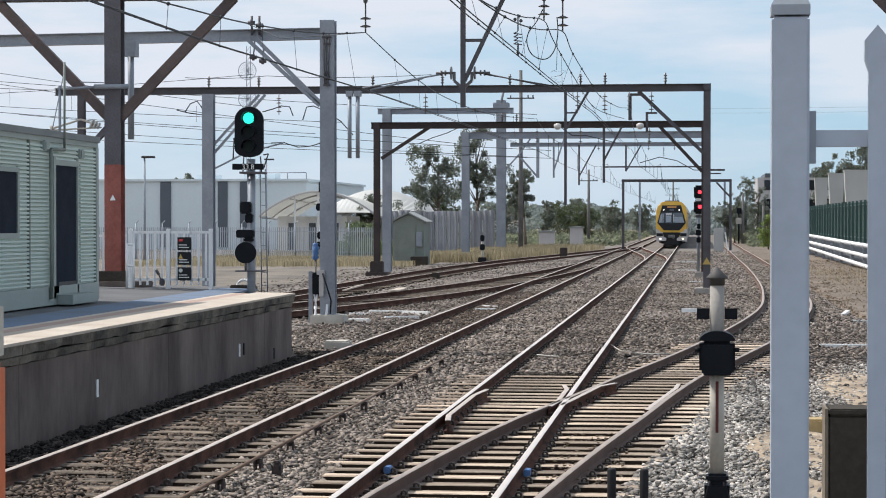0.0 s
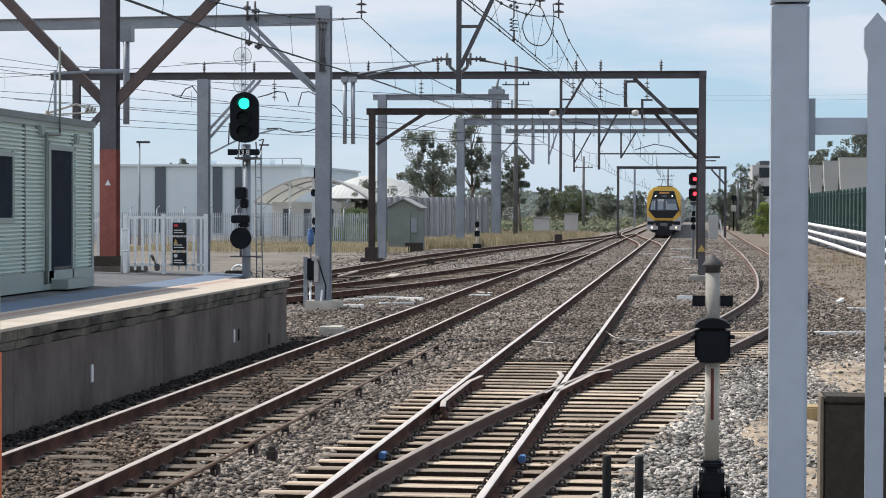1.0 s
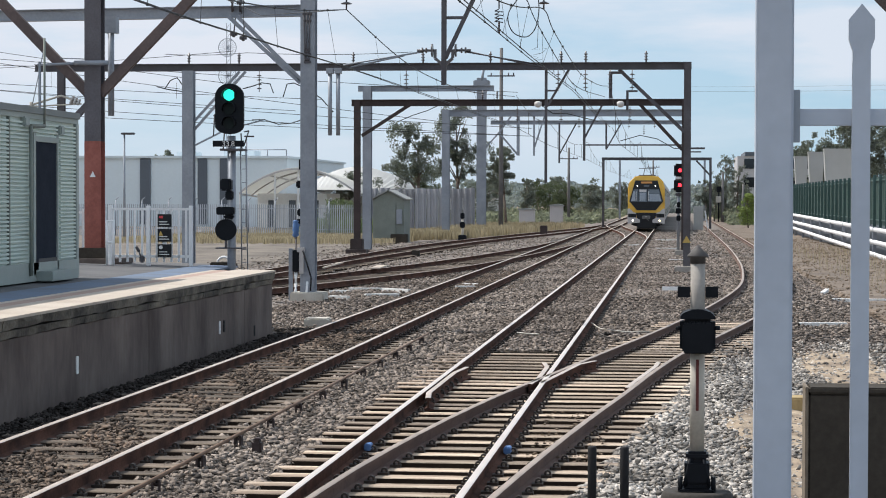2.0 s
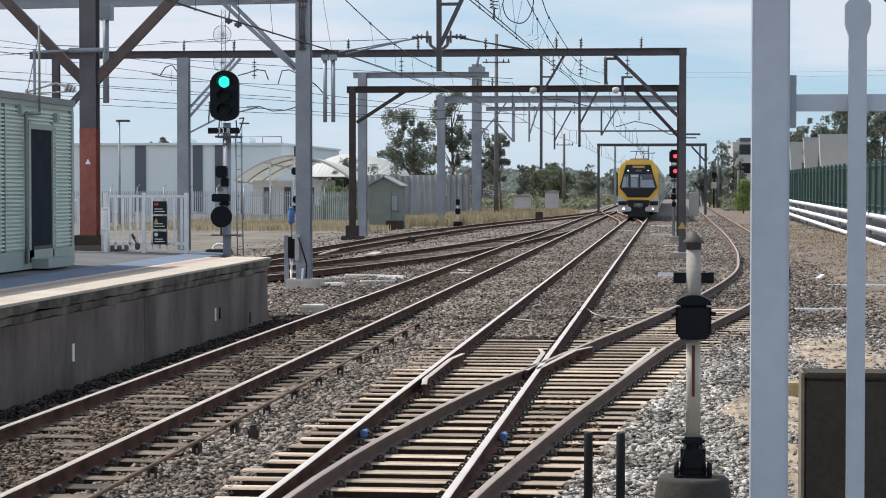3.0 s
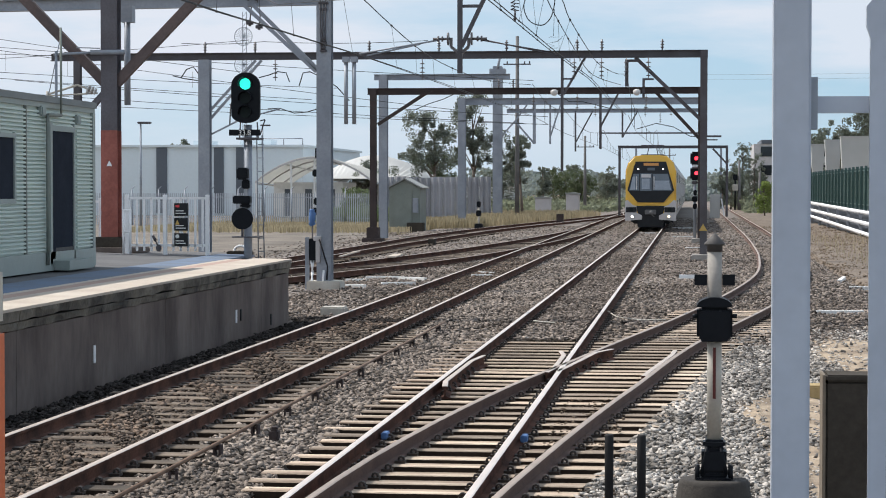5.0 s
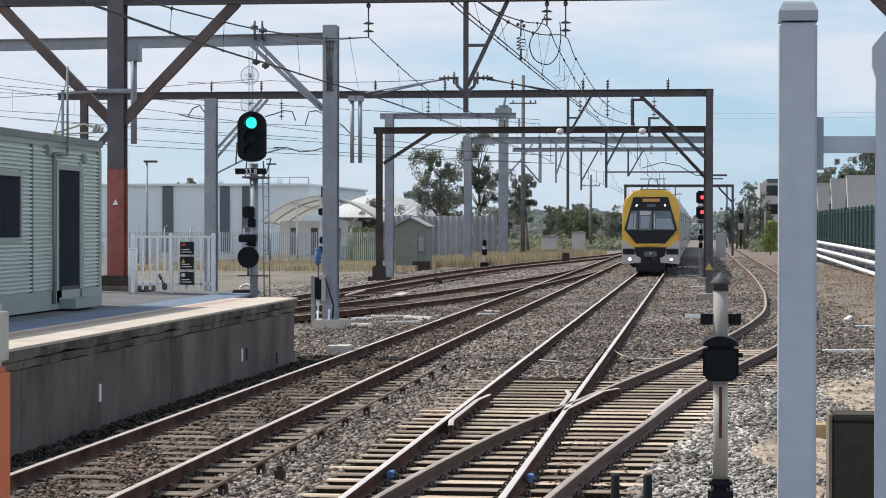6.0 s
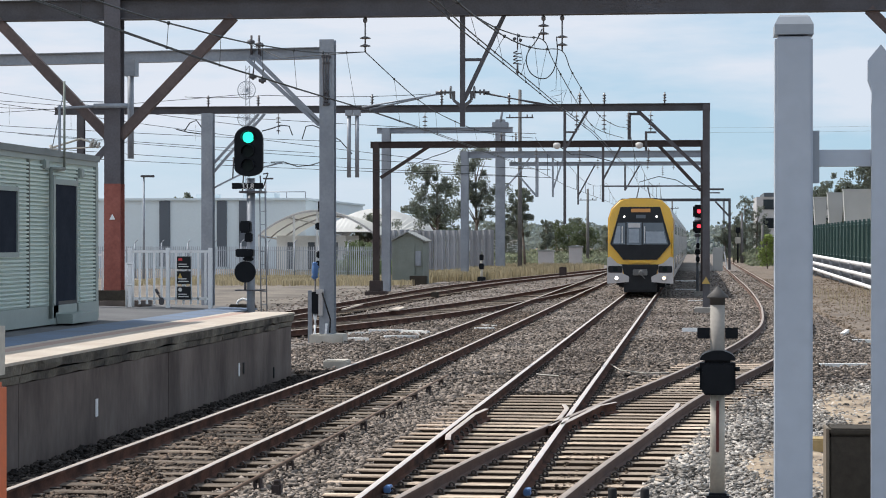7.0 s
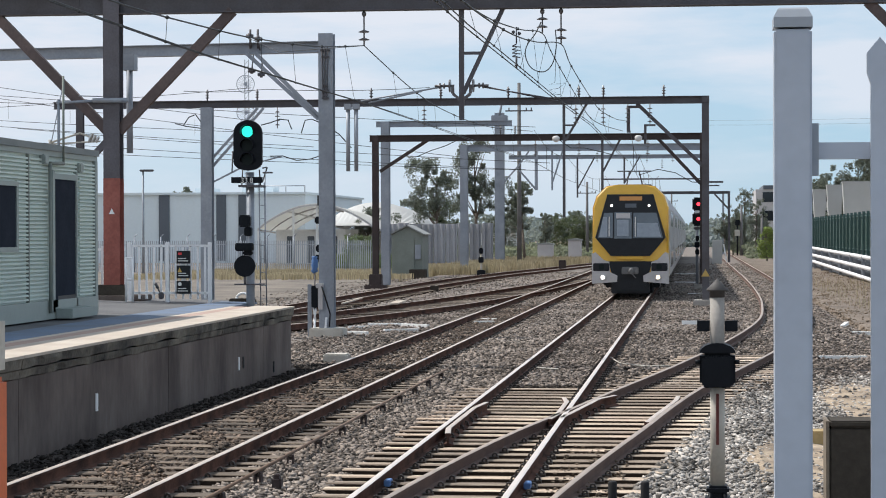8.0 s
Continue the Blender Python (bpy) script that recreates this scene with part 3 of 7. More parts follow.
DIV_R = [(-1.62, 12), (-1.58, 16.5), (-1.42, 18.8), (-1.13, 22.4), (-0.91, 24.8), (-0.65, 27.4), (-0.32, 31), (0.06, 34.5), (0.8, 39.7), (1.52, 44.8),
         (2.3, 51.5), (3.22, 62), (3.76, 76), (4.06, 95), (4.16, 112), (4.19, 150), (4.19, 210), (4.19, 300)]
SIDE_B = [(-15.6, 44), (-11.0, 71.2), (-9.6, 83), (-8.2, 100), (-7.3, 116), (-6.74, 134)]
SIDE_B2 = [(-14.0, 44), (-9.5, 66), (-8.2, 74), (-6.9, 88), (-6.0, 104), (-5.27, 124)]
SIDE_A = [(-14.6, 44), (-13.9, 89), (-13.6, 113), (-12.4, 135), (-9.9, 165), (-7.6, 195), (-6.74, 220)]
SIDE_A2 = [(-13.2, 44), (-12.8, 85), (-12.2, 105), (-11.0, 131), (-8.6, 158), (-6.2, 190), (-5.27, 215)]


def build_tracks():
    far = 420

    def straight(x, y0=4, y1=far):
        return [(x, y0 + (y1 - y0) * i / 60) for i in range(61)]

    def rail(track, pts, top=M_RAILTOP, side=M_RUST):
        bm = bmesh.new()
        rail_mesh(bm, pts)
        return part("rail", fixed(bm), (side, top), track)

    def clips(parent, pts, spacing=0.6, y1=60, rings=True):
        """Spring clips and bolts at each sleeper, both sides of a rail."""
        bm = bmesh.new()
        y = pts[0][1]
        arr = np.array(pts)
        y = max(14.3, arr[0, 1])
        while y < min(y1, arr[-1, 1]):
            x = float(np.interp(y, arr[:, 1], arr[:, 0]))
            for s in (-1, 1):
                box(bm, x + s * 0.115 - 0.05, x + s * 0.115 + 0.05, y - 0.06, y + 0.06, -0.15, -0.125)
                if not rings:
                    continue
                ring = [[bm.verts.new((x + s * 0.125 + rr * math.cos(a), y + dy, -0.112 + rr * math.sin(a))) for a in [k * math.pi / 4 for k in range(8)]]
                        for rr, dy in ((0.034, -0.03), (0.016, -0.034), (0.016, 0.034), (0.034, 0.03))]
                for r0, r1 in zip(ring, ring[1:] + ring[:1]):
                    for k in range(8):
                        bm.faces.new((r0[k], r0[(k + 1) % 8], r1[(k + 1) % 8], r1[k]))
            y += spacing
        ob = part("rail_fasteners", bm, M_CLIP, parent)
        ob["kind"] = "stuff"

    t1 = thing("platform_track", "rusty-sided railway track with polished rail heads beside the platform", "railway track", kind="structure")
    t2 = thing("main_track", "straight railway track with bright worn rail heads on ballast", "railway track", kind="structure")
    t3 = thing("diverging_track", "siding track curving away from the points, rust-brown rails", "railway track", kind="structure")
    ta = thing("side_track", "disused rust-brown side track on grey ballast", "railway track", kind="structure")
    tb = thing("crossover_track", "rust-brown crossover track joining the platform track", "railway track", kind="structure")
    for t, xs in ((t1, (T1L, T1R)), (t2, (T2L, T2R))):
        for x in xs:
            clips(rail(t, straight(x), M_RAILBRIGHT if t is t2 else M_RAILTOP), [(x, 4), (x, 200)], 0.6, 46, t is t2 or x == T1R)
    for pts in (DIV_L, DIV_R):
        p = lerp_path(pts)
        clips(rail(t3, p, M_DULLTOP, M_RUSTRED), p, 0.6, 46)
    for t, (a, b) in ((ta, (SIDE_A, SIDE_A2)), (tb, (SIDE_B, SIDE_B2))):
        for pts in (a, b):
            rail(t, lerp_path(pts), M_DULLTOP)
    # far crossover
    tc = thing("crossover_track", "far crossover between the main and the platform track", "railway track", kind="structure")
    for dx in (0, 1.44):
        rail(tc, lerp_path([(-3.2 + dx, 138), (-3.5 + dx, 150), (-4.4 + dx, 168), (-5.6 + dx, 188), (-6.4 + dx, 204), (-6.72 + dx, 218)]), M_RAILTOP)
    # check rails and the crossing's wing rails
    for nm, pts in (("check_rail", [(-3.02, 26.6), (-3.10, 27.4), (-3.10, 30.6), (-3.02, 31.6)]),
                    ("check_rail", [(-0.62, 28.4), (-0.56, 29.2), (-0.28, 32.2), (-0.25, 33.0)]),
                    ("wing_rail", [(-1.92, 28.8), (-1.86, 29.6), (-1.86, 31.8), (-1.95, 32.6)]),
                    ("wing_rail", [(-1.78, 29.0), (-1.68, 29.9), (-1.42, 32.4), (-1.2, 33.1)])):
        bm = bmesh.new()
        rail_mesh(bm, pts)
        part(nm, fixed(bm), (M_RUST, M_RAILTOP), t3)
    # blue joint tags
    for x, y in ((T2L + 0.06, 22.1), (T2R + 0.06, 22.0)):
        bm = bmesh.new()
        box(bm, x - 0.02, x + 0.05, y - 0.1, y + 0.1, -0.13, -0.06, 0.01)
        part("insulated_joint", bm, M_BLUE, t2, "blue plastic insulated rail joint")


def build_sleepers():
    rng = random.Random(5)

    def plank(name, length, w, h, material):
        bm = bmesh.new()
        box(bm, -length / 2, length / 2, -w / 2, w / 2, -h, 0)
        fixed(bm)
        bmesh.ops.bevel(bm, geom=bm.edges[:], offset=0.01, segments=1, affect="EDGES")
        # tops keep the timber colour, all other faces take the painted gap shade
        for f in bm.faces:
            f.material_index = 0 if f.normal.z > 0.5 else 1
        return part(name, bm, (material, M_TIMBERSHADE))
    bed = thing("platform_track_sleepers", "worn brown sleepers half sunk in ballast", "sleepers", kind="structure")
    first = None
    y = 14.6
    while y < 74:
        loc = (-6.0 + rng.uniform(-0.05, 0.05), y + rng.uniform(-0.02, 0.02), -0.135 - 0.05 * min(1, max(0, (y - 36) / 6)) + rng.uniform(-0.012, 0.006))
        rot = (rng.uniform(-0.02, 0.02), rng.uniform(-0.006, 0.006), rng.uniform(-0.012, 0.012))
        if first is None:
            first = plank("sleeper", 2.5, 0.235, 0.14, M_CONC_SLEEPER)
            first.parent, first.location, first.rotation_euler = bed, loc, rot
        else:
            share("sleeper", first, bed, loc, rot)
        y += 0.61
    bed2 = thing("turnout_bearers", "long sun-bleached timber bearers under the points", "sleepers", kind="structure")
    arr = np.array(DIV_R)
    y = 13.6
    while y < 47:
        right = float(np.interp(y, arr[:, 1], arr[:, 0])) + 0.62
        left = -3.86 if y < 36.5 else float(np.interp(y, np.array(DIV_L)[:, 1], np.array(DIV_L)[:, 0])) - 0.55
        right += rng.uniform(-0.12, 0.12)
        left += rng.uniform(-0.1, 0.1)
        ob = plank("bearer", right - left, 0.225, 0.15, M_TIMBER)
        ob.parent = bed2
        ob.location = ((left + right) / 2, y + rng.uniform(-0.02, 0.02), -RAIL_H + 0.012 + rng.uniform(-0.01, 0.003))
        ob.rotation_euler = (0, 0, rng.uniform(-0.012, 0.012))
        y += 0.6
    bed3 = thing("main_track_sleepers", "brown sleepers almost buried in ballast", "sleepers", kind="structure")
    first = None
    y = 37
    while y < 90:
        loc = (-2.48 + rng.uniform(-0.05, 0.05), y, -0.20 + rng.uniform(-0.03, 0.01))
        if first is None:
            first = plank("sleeper", 2.4, 0.235, 0.12, M_CONC_SLEEPER)
            first.parent, first.location = bed3, loc
        else:
            share("sleeper", first, bed3, loc)
        y += 0.61
    for knots, knots2, lab in ((SIDE_A, SIDE_A2, "rotten brown sleepers of the rusty side track"), (SIDE_B, SIDE_B2, "worn brown sleepers of the crossover track")):
        bed = thing("side_track_sleepers", lab, "sleepers", kind="structure")
        a1, a2 = np.array(knots), np.array(knots2)
        first = None
        y = 50.0
        while y < 125:
            xa, xb = float(np.interp(y, a1[:, 1], a1[:, 0])), float(np.interp(y, a2[:, 1], a2[:, 0]))
            loc, rot = ((xa + xb) / 2, y, -0.15 + rng.uniform(-0.02, 0.01)), (0, 0, rng.uniform(-0.03, 0.03))
            if first is None:
                first = plank("sleeper", 2.4, 0.24, 0.12, M_CONC_SLEEPER)
                first.parent, first.location, first.rotation_euler = bed, loc, rot
            else:
                share("sleeper", first, bed, loc, rot)
            y += 0.7
    bed4 = thing("siding_sleepers", "weathered sleepers of the curved siding", "sleepers", kind="structure")
    a1, a2 = np.array(DIV_L), np.array(DIV_R)
    first = None
    y = 47.5
    while y < 100:
        x = (np.interp(y, a1[:, 1], a1[:, 0]) + np.interp(y, a2[:, 1], a2[:, 0])) / 2
        loc = (float(x), y, -0.195 + rng.uniform(-0.03, 0.01))
        if first is None:
            first = plank("sleeper", 2.4, 0.235, 0.12, M_CONC_SLEEPER)
            first.parent, first.location = bed4, loc
        else:
            share("sleeper", first, bed4, loc)
        y += 0.65


# ---- point rodding beside the platform track ----
def build_rodding():
    th = thing("point_rodding", "rust-brown point rodding on short iron stools", "rodding")
    bm = bmesh.new()
    rod(bm, (-4.60, 13, -0.04), (-4.54, 40, -0.04), 0.019, n=8)
    part("rod", bm, M_RODTAN, th)
    first = None
    y = 15.3
    rng = random.Random(2)
    while y < 40:
        loc = (-4.60 + 0.06 * (y - 13) / 27, y, 0.042)
        if first is None:
            bm = bmesh.new()
            for s in (-1, 1):
                beam(bm, (s * 0.034, 0, -0.24), (s * 0.028, 0, -0.11), 0.022, 0.07)
            box(bm, -0.042, 0.042, -0.035, 0.035, -0.112, -0.096, 0.004)
            rod(bm, (-0.045, 0, -0.135), (0.045, 0, -0.135), 0.018, n=8)
            first = part("stool", bm, M_BROWNSTEEL, th)
            first.location = loc
        else:
            share("stool", first, th, loc, (0, 0, rng.uniform(-0.2, 0.2)))
        y += 1.82
    bm = bmesh.new()
    box(bm, -0.05, 0.05, -0.07, 0.07, -0.24, -0.06, 0.02)
    box(bm, -0.035, 0.035, -0.05, 0.05, -0.06, -0.03, 0.01)
    ob = part("crank_box", bm, M_BROWNSTEEL, th)
    ob.location = (-4.3, 22.2, 0)


# ---- platform ----
def build_platform():
    x_face, y_end, top = -7.755, 41.5, 1.04

    def fall(bm):
        """The surface rises gently away from the track."""
        for v in bm.verts:
            if v.co.z > 0.9:
                v.co.z += 0.022 * max(0.0, -8.0 - v.co.x)
        return bm
    bm = bmesh.new()
    prism(bm, [(-17.5, -40), (-8.0, -40), (x_face - 0.17, -40), (x_face - 0.17, y_end - 0.1), (-8.0, y_end - 0.09), (-8.75, y_end - 0.02), (-9.3, 45.4), (-17.5, 45.4)], -0.5, top - 0.02, "z")
    bmesh.ops.triangulate(bm, faces=bm.faces[:2])
    fixed(fall(bm))
    pf = tagged(part("platform", bm, M_ASPHALT), "raised railway platform with dark asphalt surface", "platform", kind="structure")
    # face of rendered concrete with a crumbling course below the coping
    y = 10.0
    rng = random.Random(8)
    while y < y_end - 0.05:
        y1 = min(y + 3.6, y_end - 0.02)
        bm = bmesh.new()
        box(bm, x_face - 0.16, x_face + rng.uniform(-0.004, 0.004), y + 0.003, y1 - 0.003, -0.5, top - 0.25)
        part("face_panel", bm, M_CONCRETE, pf)
        for name, za, zb, out, wob in (("ledge_course", top - 0.24, top - 0.145, 0.022, 0.022), ("coping_stone", top - 0.13, top + 0.008, 0.055, 0.03)):
            bm = bmesh.new()
            n = 22
            rows = []
            for i in range(n + 1):
                yy = y + 0.004 + (y1 - y - 0.008) * i / n
                d = noise.noise((yy * 3.1, za * 9, 1.0)) * wob + rng.uniform(-0.35, 0.35) * wob
                e = noise.noise((yy * 1.9, za * 7, 6.0)) * wob
                rows.append([bm.verts.new((x_face + u, yy, w)) for u, w in ((-0.72, zb), (out + 0.01, zb), (out + d, (za + zb) / 2), (out + d * 0.6 - 0.012, za + e), (-0.72, za))])
            for a, b in zip(rows, rows[1:]):
                for k in range(5):
                    bm.faces.new((a[k], b[k], b[(k + 1) % 5], a[(k + 1) % 5]))
            bm.faces.new(rows[0])
            bm.faces.new(rows[-1][::-1])
            part(name, fixed(bm), M_COPINGDARK, pf, "weathered crumbling coping stone with lichen" if name == "coping_stone" else "stained ledge course")
        bm = bmesh.new()
        box(bm, -8.436, x_face + 0.072, y + 0.004, y1 - 0.004, top - 0.01, top + 0.024)
        part("painted_edge", fall(bm), M_COPING, pf, "pale painted platform edge")
        y = y1
    bm = bmesh.new()
    box(bm, -8.7, x_face - 0.17, y_end - 0.095, y_end - 0.02, -0.5, top - 0.1)
    part("end_wall", bm, M_CONCRETE, pf)
    for nm, x0, x1, m, lab in (("warning_strip", -8.775, -8.44, M_PINKLINE, "worn pink paving strip"), ("pale_line", -8.905, -8.78, M_COPING, "thin pale line"),
                               ("painted_line", -9.66, -8.91, M_BLUELINE, "painted blue line")):
        bm = bmesh.new()
        box(bm, x0, x1, 10, y_end - 0.2 if nm != "painted_line" else y_end + 2.4, top - 0.03, top + 0.004)
        part(nm, fall(bm), m, pf, lab)
    for yy, zz, h in ((27.68, 0.27, 0.115), (36.6, 0.24, 0.11), (36.98, 0.24, 0.1), (39.7, 0.0, 0.1)):
        bm = bmesh.new()
        box(bm, x_face + 0.0, x_face + 0.014, yy - 0.045, yy + 0.045, zz - h, zz + h)
        part("distance_marker", bm, M_WHITEPAINT if yy < 36.7 else M_BLACKR, pf, "small white plate on the platform face")


# ---- portal frames over the tracks ----
def insulator(bm, top, n=3, r=0.075, step=0.085, hang=0.12, mi=0):
    """A string of porcelain discs hanging from top."""
    x, y, z = top
    rod(bm, (x, y, z), (x, y, z - hang - n * step), 0.016, n=6, mi=mi)
    for i in range(n):
        turned(bm, (x, y, z - hang - i * step), [(0.02, 0), (r * 0.55, -0.015), (r, -0.04), (r * 0.9, -0.05), (0.025, -0.045)], 12, mi)


def stand_insulator(bm, at, n=3, r=0.07):
    x, y, z = at
    rod(bm, (x, y, z), (x, y, z + 0.14 + n * 0.09), 0.03, n=8)
    for i in range(n):
        turned(bm, (x, y, z + 0.08 + i * 0.1), [(0.03, 0), (r, 0.02), (r, 0.035), (0.035, 0.06)], 12)


def build_portal_near():
    y = 44.0
    th = thing("overhead_portal", "dark steel portal frame over the tracks with a red-painted lower mast", "overhead gantry")
    bm = bmesh.new()
    ibeam(bm, (-26, y, 7.22), (9.6, y, 7.22), 0.3, 0.42)
    part("portal_beam", bm, M_DARKSTEEL, th)
    for x, red in ((-11.94, True), (5.95, False)):
        bm = bmesh.new()
        ibeam(bm, (x, y, 3.62), (x, y, 8.2), 0.34, 0.34, up=(0, 1, 0))
        part("mast", bm, M_PORTALGREY, th)
        bm = bmesh.new()
        ibeam(bm, (x, y, 1.1), (x, y, 3.62), 0.345, 0.345, up=(0, 1, 0))
        part("mast_foot", bm, M_REDPAINT if red else M_DARKSTEEL, th, "faded red lower mast")
        bm = bmesh.new()
        box(bm, x - 0.33, x + 0.33, y - 0.3, y + 0.3, -0.4 if x > 0 else 1.1, 1.42, 0.02)
        part("mast_base", bm, M_DARKBLOCK, th)
        bm = bmesh.new()
        box(bm, x - 0.5, x + 0.7, y - 0.45, y + 0.45, -0.4 if x > 0 else 1.09, 1.21, 0.02)
        part("plinth", bm, M_CONCRETE, th, "low concrete plinth")
        for s in (-1, 1):
            bm = bmesh.new()
            beam(bm, (x + s * 0.12, y, 4.6), (x + s * 2.52, y, 7.05), 0.16, 0.2)
            part("brace", bm, M_BRACE, th, "brown weathered brace")
    bm = bmesh.new()
    prism(bm, [(-11.99, 2.88), (-11.87, 2.88), (-11.93, 3.0)], y - 0.2, y - 0.19, "y")
    part("warning_plate", bm, M_WHITEPAINT, th, "small white triangular plate")
    # drop post between the tracks
    bm = bmesh.new()
    beam(bm, (-4.69, y, 7.02), (-4.69, y, 4.76), 0.1, 0.1)
    beam(bm, (-3.84, y, 7.02), (-4.66, y, 5.3), 0.08, 0.08)
    beam(bm, (-4.66, y, 6.12), (-4.28, y, 6.12), 0.06, 0.06)
    part("drop_post", bm, M_DARKSTEEL, th)
    for s in (-1, 1):
        bm = bmesh.new()
        beam(bm, (-4.69, y, 5.15), (-4.69 + s * 0.18, y, 5.3), 0.06)
        beam(bm, (-4.69 + s * 0.18, y, 5.3), (-4.69 + s * 0.18, y, 5.47), 0.06)
        for k, r in ((0.24, 0.13), (0.36, 0.055), (0.44, 0.06)):
            rod(bm, (-4.69 + s * (k - 0.016), y, 5.46), (-4.69 + s * (k + 0.016), y, 5.46), r, n=16)
        rod(bm, (-4.69 + s * 0.15, y, 5.46), (-4.69 + s * 0.55, y, 5.46), 0.025, n=8)
        part("registration_insulator", bm, M_PORCELAIN, th)
    for x, disc in ((-6.69, 6.62), (-3.045, 6.83), (-2.667, 6.6)):
        bm = bmesh.new()
        insulator(bm, (x, y, 7.02), 2, 0.118, 0.16, 7.02 - disc)
        turned(bm, (x, y, 6.97), [(0.02, -0.08), (0.045, -0.05), (0.045, 0.0), (0.02, 0.03)], 10)
        part("insulator_string", bm, M_PORCELAIN, th)
    # registration tubes to both contact wires
    for xa, za, xb, zb, m in ((-5.1, 5.44, -6.76, 5.17, M_GALV), (-5.5, 5.36, -6.6, 5.13, M_GALV), (-4.26, 5.45, -2.68, 5.11, M_DARKSTEEL), (-4.26, 5.43, -2.95, 5.2, M_DARKSTEEL)):
        bm = bmesh.new()
        rod(bm, (xa, y, za), (xb, y, zb), 0.018 if m is M_GALV else 0.013, n=8)
        part("registration_tube", bm, m, th)
    # coiled spring hanger
    bm = bmesh.new()
    rod(bm, (-3.572, y, 6.64), (-3.572, y, 6.3), 0.014, n=6)
    rod(bm, (-3.572, y, 6.05), (-3.572, y, 5.8), 0.02, n=6)
    for k in range(4):
        a = 6.25 - 0.07 * k
        rod(bm, (-3.572, y, a + 0.04), (-3.66, y, a), 0.012, n=6)
        rod(bm, (-3.66, y, a), (-3.49, y, a - 0.02), 0.012, n=6)
    for dx, z in ((-0.06, 6.53), (0.06, 6.5), (0.0, 5.86)):
        turned(bm, (-3.572 + dx, y, z - 0.03), [(0.01, 0), (0.035, 0.02), (0.035, 0.05), (0.01, 0.07)], 10)
    part("spring_hanger", bm, M_DARKSTEEL, th)
    # bracket arm on the mast
    bm = bmesh.new()
    rod(bm, (-11.58, y - 0.25, 5.22), (-12.3, y - 0.25, 5.22), 0.052, n=10)
    rod(bm, (-12.3, y - 0.25, 5.21), (-13.08, y - 0.25, 5.18), 0.028, n=8)
    rod(bm, (-13.03, y - 0.25, 5.25), (-13.03, y - 0.25, 3.7), 0.03, n=8)
    rod(bm, (-12.92, y - 0.25, 5.6), (-13.2, y - 0.25, 4.3), 0.01, n=6)
    rod(bm, (-12.1, y - 0.25, 5.3), (-12.6, y - 0.25, 5.32), 0.012, n=6)
    part("bracket_arm", bm, M_GALV, th)
    bm = bmesh.new()
    rod(bm, (-13.2, y - 0.25, 4.36), (-12.58, y - 0.25, 4.55), 0.022, n=8)
    rod(bm, (-12.58, y - 0.25, 4.55), (-12.24, y - 0.25, 4.43), 0.022, n=8)
    rod(bm, (-13.2, y - 0.25, 4.33), (-12.15, y - 0.25, 4.38), 0.016, n=8)
    rod(bm, (-13.22, y - 0.25, 4.42), (-13.2, y - 0.25, 4.28), 0.03, n=8)
    part("lower_arm", bm, M_WHITEWORN, th, "pale bent insulated arm")
    bm = bmesh.new()
    for k in range(3):
        rod(bm, (-12.36 + 0.07 * k, y - 0.25, 4.46 - 0.02 * k), (-12.335 + 0.07 * k, y - 0.25, 4.45 - 0.02 * k), 0.1 - 0.015 * k, n=14)
    part("arm_insulator", bm, M_PORCELAINW, th, "pale porcelain insulator")
    bm = bmesh.new()
    beam(bm, (-12.08, y - 0.1, 4.36), (-12.4, y - 0.1, 4.02), 0.12)
    part("stub_brace", bm, M_PORTALGREY, th)
    # balance weights beside the mast
    for x, z0, z1 in ((-12.24, 4.42, 6.25),):
        bm = bmesh.new()
        rod(bm, (x + 0.12, y + 2.0, z0 - 0.2), (x + 0.12, y + 2.0, z1), 0.07, n=12)
        box(bm, x, x + 0.26, y + 1.85, y + 2.15, z1 - 0.25, z1 + 0.1)
        part("balance_weight", bm, M_GALV, th)


def portal(name, label, y, x0, x1, z_top, bw, bh, material, cols, col_w=0.3, braces=(), base=True, ins=(), base_mat=None):
    th = thing(name, label, "overhead gantry", group="portal frames")
    bm = bmesh.new()
    ibeam(bm, (x0, y, z_top - bh / 2), (x1, y, z_top - bh / 2), bw, bh)
    part("portal_beam", bm, material, th)
    for x in cols:
        bm = bmesh.new()
        ibeam(bm, (x, y, -0.3), (x, y, z_top - 0.004), col_w, col_w, up=(0, 1, 0))
        part("column", bm, material, th)
        if base and x < 0:
            bm = bmesh.new()
            box(bm, x - 0.5, x + 0.5, y - 0.5, y + 0.5, -0.4, -0.02, 0.03)
            box(bm, x - 0.3, x + 0.3, y - 0.3, y + 0.3, -0.05, 0.5, 0.03)
            part("column_base", bm, base_mat or M_DARKBLOCK, th)
        elif base:
            bm = bmesh.new()
            box(bm, x - 0.45, x + 0.4, y - 0.6, y + 0.5, -0.4, 0.02, 0.04)
            part("footing", bm, M_DULLGREY, th, "low grey concrete footing")
    for (xa, za), (xb, zb) in braces:
        bm = bmesh.new()
        beam(bm, (xa, y, za), (xb, y, zb), 0.14, 0.16)
        part("brace", bm, material, th)
    for x in ins:
        bm = bmesh.new()
        stand_insulator(bm, (x, y, z_top))
        part("insulator", bm, M_PORCELAIN, th)
    return th


def hangers(th, y, material, bars):
    """Posts, stays and cross pieces hanging from a portal beam, each ((x, z), (x, z), thickness)."""
    for (xa, za), (xb, zb), w in bars:
        bm = bmesh.new()
        beam(bm, (xa, y, za), (xb, y, zb), w)
        part("drop_bar", bm, material, th)


